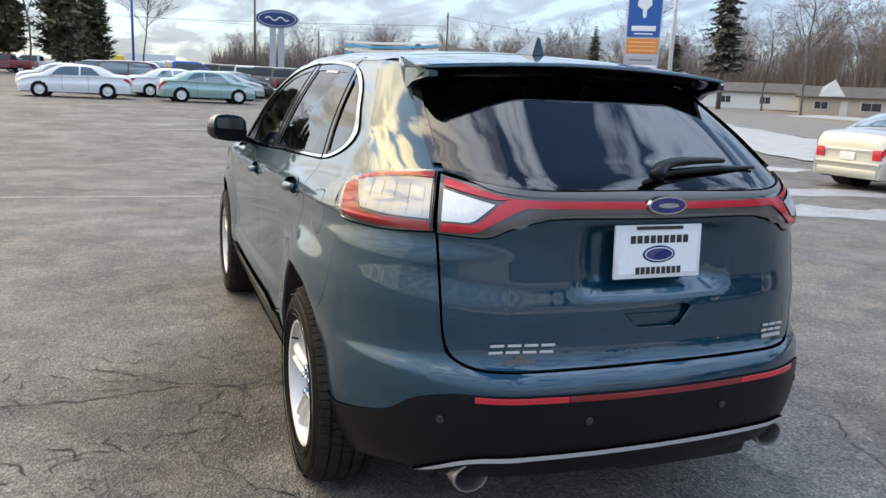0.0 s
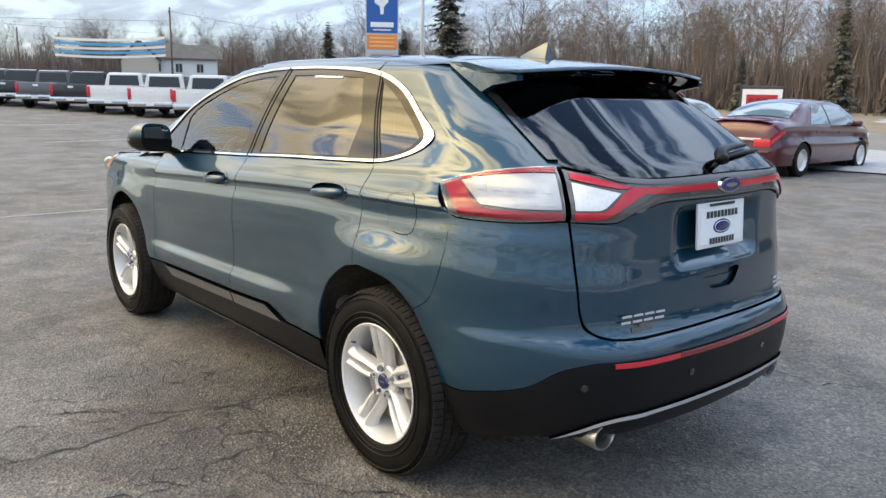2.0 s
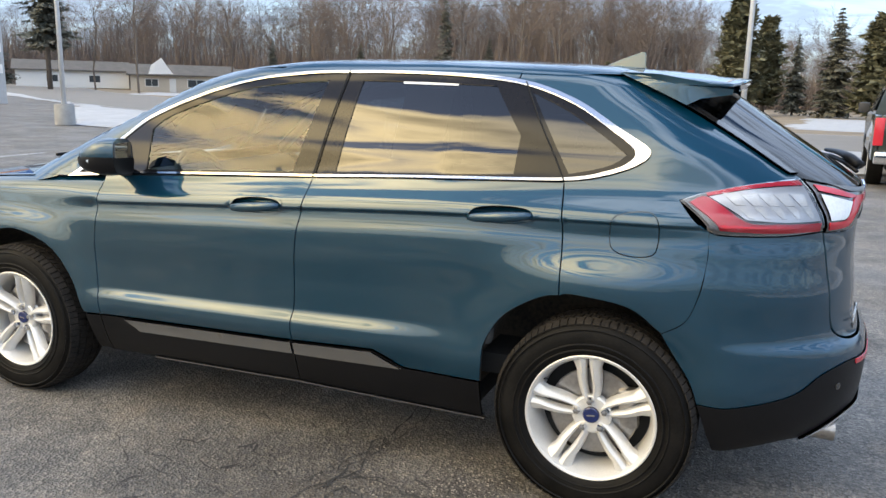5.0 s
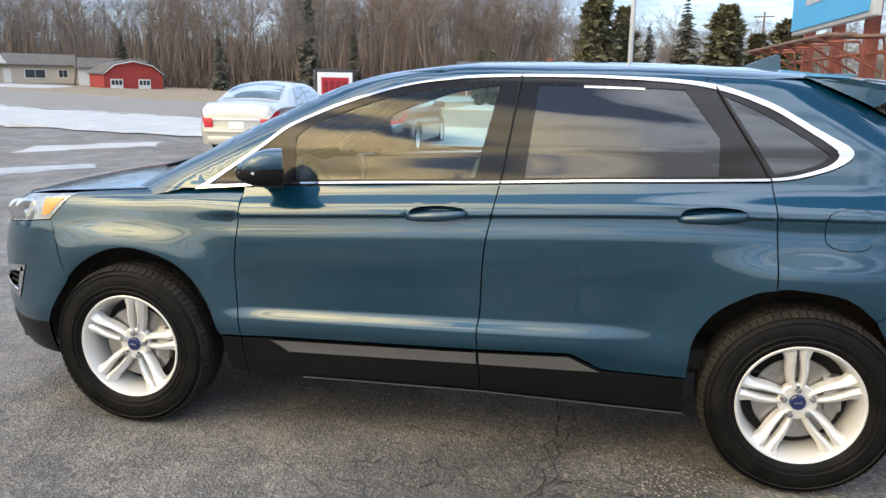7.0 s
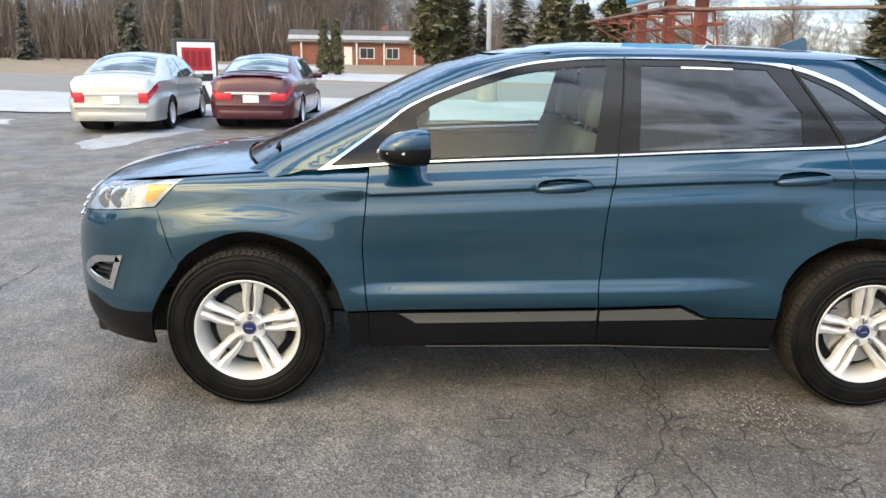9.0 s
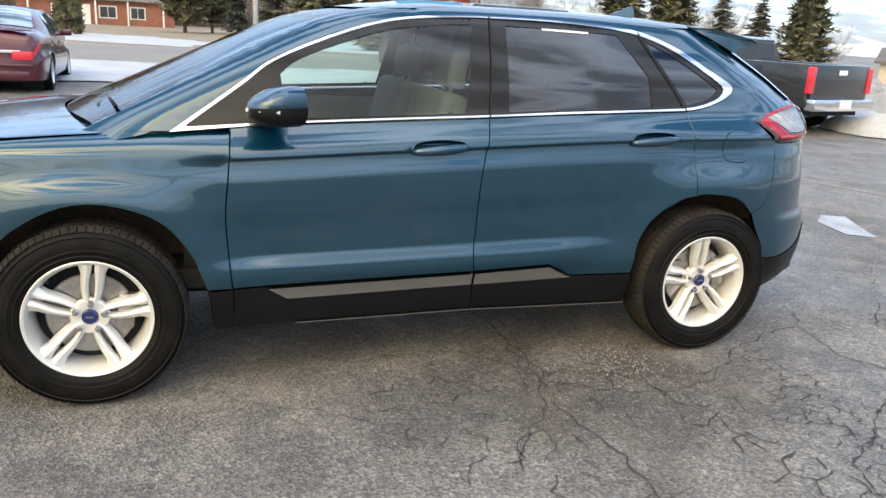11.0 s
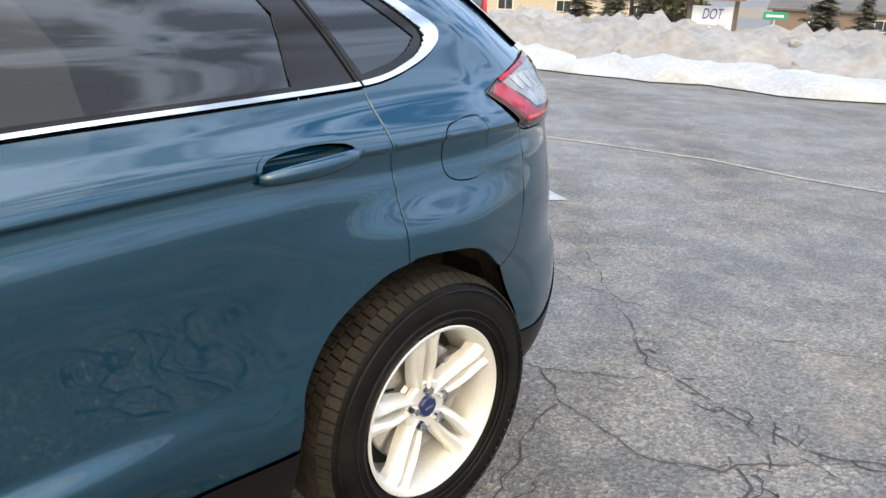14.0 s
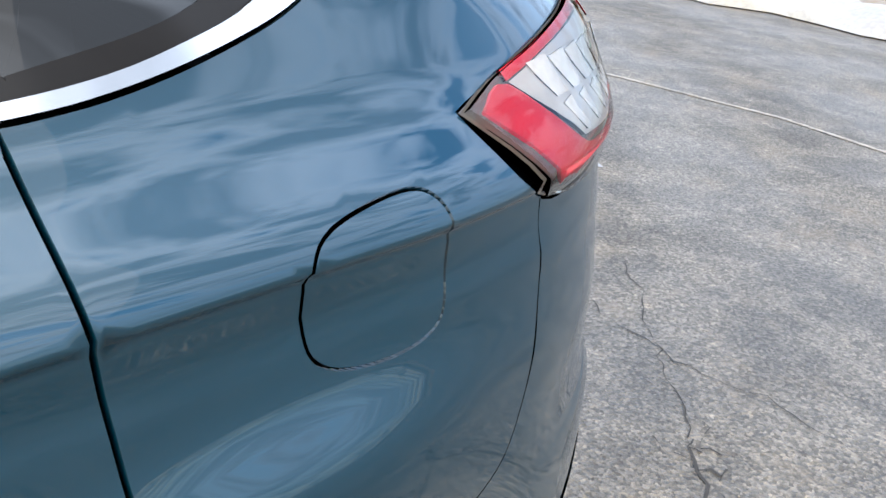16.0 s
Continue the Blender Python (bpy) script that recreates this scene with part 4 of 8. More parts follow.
rear_sheet("bumper_valance", loop(sym(black_run), [(-arch_low[0][0], .475), (-arch_low[1][0], .36), (-arch_low[2][0], .300)], lower[::-1], arch_low[::-1]), BLACK_PLASTIC, grid=.028, lift=.004, label="matt black lower bumper")
for a, b, mm in ((-.458, -.245, RED_LENS), (-.243, .243, RED_DEEP), (.245, .458, RED_LENS)):
    rear_sheet("reflector_strip", loop([(a, .600), (b, .600)], [(b, .600), (b, .616)], [(b, .616), (a, .616)], [(a, .616), (a, .600)]), mm, lift=.008, depth=.006, grid=.012, parent=bumper, label="red reflector strip")
strip_top = [(-.60, .338), (-.53, .385), (-.465, .418), (-.375, .430), (-.088, .437), (0, .437)]
rear_sheet("bumper_strip", loop(sym(strip_top), [(.60, .338), (.545, .362), (.465, .402), (.375, .414), (.088, .421), (0, .421), (-.088, .421), (-.375, .414), (-.465, .402), (-.545, .362), (-.60, .338)]), SILVER_TRIM, lift=.014, depth=.014, grid=.014, crown=.003, label="bright strip along the lower bumper")
for u0 in (-.534, -.19, .19, .534):
    p = meet(form_rear, *wrap_view(np.array([[u0, .535]])))[0]
    n = normals(form_rear, p[None])[0]
    o = lathe("parking_sensor", [(.0, .013), (.003, .0125), (.004, .010), (.003, .0)], GLOSS_BLACK, bumper, 20)
    o.matrix_basis = Matrix.Translation(p + n * .0045) @ Vector((1, 0, 0)).rotation_difference(Vector(n)).to_matrix().to_4x4()

# ---- plate, badge, letters, wiper ----
bm = bmesh.new()
block(bm, (.315, .010, .165), (0, 0, 0), bevel=.004)
plate_holder = part("plate_frame", bm, mat("white_frame", (.72, .72, .72), rough=.3, vary=.05), tailgate, smooth=True)
plate_holder.matrix_basis = pose(0, -.862, 1.030, -4, 0, 0)


def flat_text(name, text, size, material, parent, at, width=None, lift=.0008):
    cu = bpy.data.curves.new(name, "FONT")
    cu.body, cu.size, cu.align_x, cu.align_y, cu.extrude = text, size, "CENTER", "CENTER", lift
    cu.shear = .22
    tmp = bpy.data.objects.new(name, cu)
    scene.collection.objects.link(tmp)
    me = bpy.data.meshes.new_from_object(tmp.evaluated_get(bpy.context.evaluated_depsgraph_get()))
    bpy.data.objects.remove(tmp)
    if width:
        xs = [v.co.x for v in me.vertices]
        k = width / (max(xs) - min(xs))
        for v in me.vertices:
            v.co.x *= k
    me.materials.clear()
    me.materials.append(material)
    ob = new(name, me)
    ob.parent = parent
    ob.matrix_basis = at
    return ob


def oval(name, rx, rz, thick, material, parent, at, label=""):
    bm = bmesh.new()
    bmesh.ops.create_cone(bm, cap_ends=True, segments=40, radius1=1, radius2=.93, depth=1)
    bmesh.ops.scale(bm, vec=(rx, rz, thick), verts=bm.verts)
    ob = part(name, bm, material, parent, label, smooth=True)
    ob.matrix_basis = at @ pose(0, 0, 0, 90, 0, 0)
    return ob


INK = mat("black_ink", (.02, .02, .02), rough=.5, vary=.05)
bm = bmesh.new()
block(bm, (.286, .003, .128), (0, -.0055, -.004), bevel=.001, seg=1)
part("plate", bm, WHITE, plate_holder, "white dealer insert")
for name, w, h, z, mt in (("printed_line", .215, .024, .038, INK), ("printed_line", .17, .022, -.058, INK), ("printed_bar", .17, .010, .073, INK)):
    bm = bmesh.new()
    for k in range(9 if name == "printed_line" else 1):
        n = 9 if name == "printed_line" else 1
        block(bm, (w / n * .76 if n > 1 else w, .001, h), (-w / 2 + w / n * (k + .5), -.0078, z))
    part(name, bm, mt, plate_holder)
oval("printed_oval", .060, .027, .002, NAVY, plate_holder, Matrix.Translation((0, -.0078, -.008)))
oval("printed_ring", .054, .022, .002, WHITE, plate_holder, Matrix.Translation((0, -.0083, -.008)))
oval("printed_disc", .051, .0195, .002, NAVY, plate_holder, Matrix.Translation((0, -.0088, -.008)))
badge = oval("badge", .073, .030, .014, CHROME, tailgate, Matrix.Translation((0, -.884, 1.176)), "chrome-rimmed dark oval badge")
oval("badge_face", .065, .0245, .010, NAVY, tailgate, Matrix.Translation((0, -.889, 1.176)))
oval("badge_mark", .040, .008, .010, CHROME, tailgate, Matrix.Translation((0, -.8905, 1.176)))
bow = math.degrees(math.atan(.34 * .45))
for k in range(4):
    for dx, dz in ((-.076, .010), (-.081, -.010)):
        bm = bmesh.new()
        block(bm, (.042, .003, .0075), (dx + .052 * k, 0, dz))
        mn = part("badge_bar", bm, SILVER_TRIM, tailgate)
        mn.matrix_basis = pose(-.447, -.8665, .752, -4, 0, -bow)
bm = bmesh.new()
block(bm, (.095, .003, .016), (0, 0, 0))
block(bm, (.06, .003, .006), (0, 0, -.014))
block(bm, (.03, .003, .010), (0, 0, .014))
dl = part("dealer_badge", bm, SATIN_GREY, tailgate, "small grey dealer badge")
dl.matrix_basis = pose(-.452, -.8665, .712, -4, 0, -bow)
bm = bmesh.new()
for k in range(3):
    block(bm, (.027, .003, .008), (-.030 + .034 * k, 0, .010))
    block(bm, (.027, .003, .008), (-.036 + .034 * k, 0, -.008))
tn = part("trim_level_bars", bm, SILVER_TRIM, tailgate)
tn.matrix_basis = pose(.495, -.858, .752, -4, 0, bow)
bm = bmesh.new()
block(bm, (.09, .003, .012), (0, 0, 0))
tm = part("trim_bar", bm, SILVER_TRIM, tailgate)
tm.matrix_basis = pose(.495, -.860, .725, 0, 0, bow)
wiper = new("rear_wiper")
wiper.parent = tailgate
cover = [(-.035, -.868, 1.262), (.02, -.83, 1.292), (.14, -.80, 1.302), (.29, -.765, 1.302)]
sweep("wiper_arm", catmull(cover, .02), np.linspace(.026, .013, len(catmull(cover, .02))), BLACK_PLASTIC, wiper, flat=.7)
sweep("wiper_blade", [(-.07, -.855, 1.240), (.05, -.818, 1.268), (.25, -.785, 1.277), (.44, -.745, 1.278)], [.008, .011, .010, .006], BLACK_PLASTIC, wiper)

# ---- door handles, mirrors ----
for m in (False, True):
    s = 1 if m else -1
    for yc, zc in HANDLES:
        h = new("door_handle")
        h.parent = suv
        cup = handle_cup(yc, zc)
        panel("handle_cup", inset(cup, -.006), side_view, form_rear, PAINT, h, lift=.0022, depth=.003, grid=.012, mirror=m, holes=[inset(cup, .004)])
        panel("cup_floor", inset(cup, -.004), side_view, form_rear, PAINT, h, lift=-.030, depth=0, grid=.02, mirror=m)
        ring = np.array([meet(form_rear, np.array([[-1.35, *q]]), np.array([[-.05, *q]]))[0] for q in inset(cup, .001)])
        k_ = len(ring)
        vs_ = np.vstack([ring, ring + [.032, 0, 0]]) * [-s, 1, 1]
        mesh_object("cup_wall", vs_, [(i, (i + 1) % k_, k_ + (i + 1) % k_, k_ + i) for i in range(k_)], PAINT, h)
        ys_ = np.linspace(yc + .122, yc - .122, 13)
        zs_ = zc + .012 * (yc - ys_) / .12 - .006
        base = meet(form_rear, np.stack([ys_ * 0 - 1.35, ys_, zs_], 1), np.stack([ys_ * 0, ys_, zs_], 1))
        out = .004 + .022 * np.sqrt(np.clip(1 - ((ys_ - yc) / .125) ** 2, 0, 1))
        bar = base + np.stack([-out, out * 0, out * 0], 1)
        bar[:, 0] *= -s
        rad = .008 + .012 * np.sqrt(np.clip(1 - ((ys_ - yc) / .126) ** 2, 0, 1))
        sweep("handle_bar", bar, rad, PAINT, h, flat=.75, sides=12, up=(1, 0, 0))
    mirror = new("door_mirror")
    mirror.parent = suv
    def wedge(lo, hi, grow):
        """The housing between two heights: square behind, drawn to a low point in front."""
        bm = bmesh.new()
        bmesh.ops.create_uvsphere(bm, u_segments=32, v_segments=20, radius=1)
        e = lambda t, k: math.copysign(abs(t) ** k, t)
        for v in bm.verts:
            x, y, z = v.co
            f = max(0.0, y)
            x, z = e(x, .62) * (.108 + grow) * (1 - .30 * f ** 2), e(z, .62) * (.078 + grow) * (1 - .42 * f ** 1.6)
            z = min(max(z - .018 * f, lo), hi)
            v.co = (x, (e(y, .8) * (.150 + grow) if y > 0 else max(-.034 - grow, y * .32)), z + .010 * x * s / .12)
        return bm

    part("shell", wedge(-.012, 1, 0), PAINT, mirror, smooth=True)
    part("lower_shell", wedge(-1, -.006, .003), BLACK_PLASTIC, mirror, "black lower mirror housing", smooth=True)
    bm = bmesh.new()
    block(bm, (.170, .004, .110), (0, -.0345, .004), bevel=.0015)
    glass = part("mirror_glass", bm, MIRROR, mirror, "mirror glass")
    sweep("indicator", [(s * .094, .072, -.014), (s * .05, .130, -.014), (-s * .02, .148, -.014)], .009, CLEAR_LENS, mirror, "clear indicator strip")
    bm = bmesh.new()
    block(bm, (.14, .07, .035), (-s * .13, .02, -.075), (0, s * -18, 0), bevel=.012)
    part("mirror_foot", bm, BLACK_PLASTIC, mirror, smooth=True)
    mirror.matrix_basis = pose(s * .990, 2.100, 1.212, 0, 0, s * -22)

# ---- wheels ----
wheel = new("wheel")
R = .372
t_prof = [(-.05, .232), (-.095, .236), (-.108, .250), (-.116, .290), (-.113, .325), (-.100, .352), (-.090, .362), (-.04, .366), (.04, .366), (.09, .362), (.10, .352), (.113, .32), (.116, .29), (.108, .25), (.095, .236), (.05, .232)]
tyre = lathe("tyre", t_prof, RUBBER, wheel, 72, "worn black all-season tyre")
# tread blocks stand on the carcass
verts, faces = [], []
rows = [(-.108, -.070), (-.062, -.026), (-.018, .018), (.026, .062), (.070, .108)]
for r_, (x0, x1) in enumerate(rows):
    shoulder = r_ in (0, 4)
    n = 76
    for k in range(n):
        a0, a1 = (k + (.5 if r_ % 2 else 0)) * 2 * math.pi / n, (k + (.5 if r_ % 2 else 0) + .84) * 2 * math.pi / n
        sk = .012 if r_ in (1, 3) else 0
        base = len(verts)
        for rad in (.355, R):
            for x, a in ((x0, a0), (x1, a0 + sk), (x1, a1 + sk), (x0, a1)):
                rr = rad - (.014 if shoulder and abs(x) > .1 and rad == R else 0)
                verts.append((x, rr * math.cos(a), rr * math.sin(a)))
        b = base
        faces += [(b + 4, b + 5, b + 6, b + 7), (b, b + 1, b + 5, b + 4), (b + 1, b + 2, b + 6, b + 5), (b + 2, b + 3, b + 7, b + 6), (b + 3, b, b + 4, b + 7)]
TREAD = mat("dusty_tread", (.020, .018, .016), rough=.85, spec=.2, vary=.4, scale=12, fine=150, second=(.040, .034, .028))
tread = mesh_object("tread", verts, faces, TREAD, tyre, smooth=False)
tagged(tread, kind="stuff")
for rr, w in ((.283, .0018), (.338, .0015), (.262, .0012)):
    lathe("sidewall_rib", [(-.1165, rr - .004), (-.1185 - w, rr), (-.1165, rr + .004)], RUBBER, tyre, 60)
rim = lathe("rim", [(-.100, .237), (-.106, .240), (-.108, .236), (-.104, .228), (-.090, .222), (-.06, .212), (-.01, .205), (.06, .205), (.10, .236)], ALLOY, wheel, 72, "silver ten-spoke alloy rim")


def spoke_mesh(k, sd):
    """One blade of a pair: a slot between the two, a ridge off its middle, flared into the rim."""
    bm = bmesh.new()
    mid = 2 * math.pi * k / 5 + math.pi / 2
    rings = []
    for f in np.linspace(0, 1, 9):
        r = .046 + f * .178
        inner = .0035 + .0075 * math.sin(math.pi * min(1, f * 1.15)) if f < .87 else .004
        width = .024 + .020 * f + .016 * max(0, f - .75) / .25
        x = -.060 - .020 * math.sin(f * math.pi * .5) - .010 * f
        ring = []
        for du, dx in ((0, .034), (.03, .006), (.10, .001), (.34, -.0055), (.62, -.001), (.93, .012), (1, .040)):
            tt = sd * (inner + du * width)
            ring.append(bm.verts.new((x + dx, r * math.cos(mid) - tt * math.sin(mid), r * math.sin(mid) + tt * math.cos(mid))))
        rings.append(ring)
    for p, q in zip(rings, rings[1:]):
        for i in range(6):
            bm.faces.new((p[i], p[i + 1], q[i + 1], q[i]))
    return bm


for k in range(5):
    for sd in (-1, 1):
        part("spoke", spoke_mesh(k, sd), ALLOY, rim, smooth=True)
lathe("hub_plate", [(-.045, .074), (-.058, .073), (-.064, .066), (-.064, .032), (-.060, .029)], ALLOY, rim, 48)
cap = lathe("centre_cap", [(-.060, .0305), (-.072, .0295), (-.075, .026), (-.076, .0)], mat("cap_blue", (.01, .018, .09), rough=.2, vary=.05, coat=.5), rim, 36, "dark blue centre cap")
bm = bmesh.new()
block(bm, (.002, .030, .006), (-.0755, 0, 0))
part("cap_mark", bm, CHROME, rim)
for k in range(5):
    a = math.pi / 2 + 2 * math.pi * k / 5
    nut = lathe("wheel_nut", [(-.055, .0150), (-.080, .0145), (-.087, .011), (-.089, 0)], CHROME, rim, 6, "steel wheel nut")
    nut.location = (0, .055 * math.cos(a), .055 * math.sin(a))
lathe("brake_disc", [(-.02, .165), (-.025, .16), (-.02, .07), (-.03, .06), (-.03, 0)], STEEL, wheel, 48, "rusty brake disc")
lathe("hub_back", [(.03, .206), (.03, 0)], DARK, wheel, 32)
bm = bmesh.new()
block(bm, (.05, .07, .15), (-.02, -.13, .02), bevel=.015)
part("brake_caliper", bm, STEEL, wheel, smooth=True)
bm = bmesh.new()
bmesh.ops.create_cone(bm, cap_ends=True, segments=10, radius1=.004, radius2=.003, depth=.035, matrix=pose(-.095, .155, .14, 30, -70, 0))
part("valve", bm, BLACK_PLASTIC, rim)
wheel.parent = suv
spots = [(-.832, 0, .366, 0, -6), (-.835, 2.849, .366, 0, 7), (.832, 0, .366, 180, 30), (.835, 2.849, .366, 180, 5)]
wheel.matrix_basis = pose(*spots[0][:3]) @ pose(0, 0, 0, spots[0][4], 0, 0)
for x, y, z, turn, roll in spots[1:]:
    copy_thing(wheel, pose(x, y, z, 0, 0, turn) @ pose(0, 0, 0, roll, 0, 0))

# ---- arch liners, underbody ----
for m in (False, True):
    s = 1 if m else -1
    for yc, run in ((0, ARCH_R), (2.849, ARCH_F)):
        verts, faces = [], []
        arc = np.linspace(-.02, math.pi + .02, 30)
        q = np.stack([yc + .488 * np.cos(arc), .365 + .488 * np.sin(arc)], 1)
        lip = np.array(catmull(run, .01))
        lip = lip[np.linspace(0, len(lip) - 1, 30).astype(int)]
        edge = np.abs(meet(form_rear if yc == 0 else form_low, *side_view(lip))[:, 0]) - .011
        for x, p_ in ((edge, lip), (edge - .035, q), (edge * 0 + .55, q)):
            verts += [(s * e, *p) for e, p in zip(x, p_)]
        for i in range(2):
            for k in range(29):
                faces.append((i * 30 + k, i * 30 + k + 1, (i + 1) * 30 + k + 1, (i + 1) * 30 + k))
        faces.append(list(range(60, 90)))
        mesh_object("arch_liner", verts, faces, LINER, suv, "dirty wheel arch liner")
bm = bmesh.new()
block(bm, (1.62, 1.86, .10), (0, 1.42, .30), bevel=.03)
block(bm, (1.2, .45, .20), (0, -.55, .40), bevel=.03)
block(bm, (1.3, .40, .20), (0, 3.45, .35), bevel=.03)
block(bm, (1.0, 5.0 - .7, .06), (0, 1.42, .34))
block(bm, (.55, .9, .16), (.25, -.35, .33), bevel=.05)
part("underbody", bm, DARK, suv, smooth=True)

# ---- cabin ----
bm = bmesh.new()
block(bm, (1.60, 3.0, .08), (0, 1.1, .47))
block(bm, (1.5, .08, .7), (0, 2.45, .8))
block(bm, (1.4, .08, .45), (0, -.45, .75))
part("cabin_floor", bm, DARK, suv)
panel("headliner", loop([(-.56, .0), (-.58, .5), (-.58, 1.2), (-.55, 1.62)], [(-.55, 1.62), (0, 1.70), (.55, 1.62)], [(.55, 1.62), (.58, 1.2), (.58, .5), (.56, .0)], [(.56, .0), (-.56, .0)]), top_view, form_cabin, LINING, suv, lift=-.04, depth=0, grid=.1)
for m in (False, True):
    s = 1 if m else -1
    for y0, y1 in ((1.28, 2.26), (.42, 1.22)):
        bm = bmesh.new()
        block(bm, (.07, y1 - y0, .55), (s * .80, (y0 + y1) / 2, .82), bevel=.03)
        block(bm, (.09, (y1 - y0) * .6, .06), (s * .74, (y0 + y1) / 2, .90), bevel=.02)
        part("door_card", bm, LEATHER, suv, smooth=True)
    sweep("inner_pillar", [(s * .775, 1.20, 1.12), (s * .70, 1.175, 1.35), (s * .60, 1.15, 1.56)], .045, TRIM_GREY, suv, "light grey inner pillar", flat=.5)
    sweep("inner_pillar", [(s * .76, 2.42, 1.13), (s * .66, 2.05, 1.40), (s * .58, 1.70, 1.56)], .030, TRIM_GREY, suv, "light grey inner pillar")
    sweep("inner_pillar", [(s * .72, .27, 1.20), (s * .66, .33, 1.38), (s * .585, .42, 1.53)], .05, TRIM_GREY, suv, "light grey inner pillar", flat=.5)


def seat(x, y, rear=False):
    st = new("rear_seat" if rear else "front_seat")
    st.parent = suv
    w = .56 if not rear else .62
    bm = bmesh.new()
    block(bm, (w, .52, .18), (0, .10, .62), (6, 0, 0), bevel=.06, seg=3)
    part("seat_cushion", bm, LEATHER, st, smooth=True)
    bm = bmesh.new()
    block(bm, (w * .92, .16, .62), (0, -.22, .94), (14, 0, 0), bevel=.06, seg=3)
    part("backrest", bm, LEATHER, st, smooth=True)
    bm = bmesh.new()
    block(bm, (.26, .10, .18), (0, -.335, 1.345), (10, 0, 0), bevel=.04, seg=3)
    part("headrest", bm, LEATHER, st, smooth=True)
    for dx in (-.06, .06):
        sweep("headrest_post", [(dx, -.30, 1.20), (dx, -.33, 1.30)], .007, STEEL, st)
    st.matrix_basis = pose(x, y, 0)


seat(-.37, 1.55), seat(.37, 1.55), seat(-.40, .62, True), seat(.40, .62, True)
bm = bmesh.new()
block(bm, (1.45, .42, .26), (0, 2.46, .96), (-8, 0, 0), bevel=.09, seg=3)
block(bm, (.30, .80, .30), (0, 1.85, .68), bevel=.05)
part("dashboard", bm, LEATHER, suv, "dark dashboard and console", smooth=True)
wheel_path = [(.185 * math.cos(a), 0, .185 * math.sin(a)) for a in np.linspace(0, 2 * math.pi, 40)[:-1]]
sw = sweep("steering_wheel", wheel_path, .016, LEATHER, suv, "dark steering wheel", closed=True, sides=8)
sw.matrix_basis = pose(-.37, 2.12, 1.03, -28, 0, 0)
bm = bmesh.new()
block(bm, (.36, .03, .045), (0, .01, 0), bevel=.01)
block(bm, (.11, .05, .11), (0, .02, -.01), bevel=.02)
hub = part("steering_hub", bm, LEATHER, suv, smooth=True)
hub.matrix_basis = pose(-.37, 2.12, 1.03, -28, 0, 0)
bm = bmesh.new()
block(bm, (.24, .02, .07), (0, 0, 0), bevel=.01)
rv = part("inner_mirror", bm, GLOSS_BLACK, suv)
rv.matrix_basis = pose(0, 1.98, 1.46, 10, 0, 0)
# price sheet behind the left rear pane, a white strip at its top edge
panel("window_sheet", loop([(.865, 1.262), (.865, 1.535)], [(.865, 1.535), (.655, 1.532)], [(.655, 1.532), (.655, 1.255)], [(.655, 1.255), (.865, 1.262)]), side_view, form_cabin_rear, PAPER, suv, lift=-.009, depth=0, grid=.05, label="printed paper sheet behind the tinted pane")
panel("window_label", loop([(.885, 1.548), (.885, 1.557)], [(.885, 1.557), (.645, 1.553)], [(.645, 1.553), (.645, 1.544)], [(.645, 1.544), (.885, 1.548)]), side_view, form_cabin_rear, WHITE, suv, lift=-.003, depth=0, grid=.05, label="narrow white label at the top of the pane")


# ---- ground ----
def ground_z(x, y):
    """The lot lies level round the car, rises gently to the north and falls away to the south."""
    x, y = np.asarray(x, float), np.asarray(y, float)
    up = np.maximum(y - 9 - .5 * np.maximum(x, 0), 0)
    down = np.maximum(-y - 13, 0)
    return .019 * up * up / (up + 6) - .035 * down * down / (down + 5) * (down < 120) - 3.9 * (down >= 120)


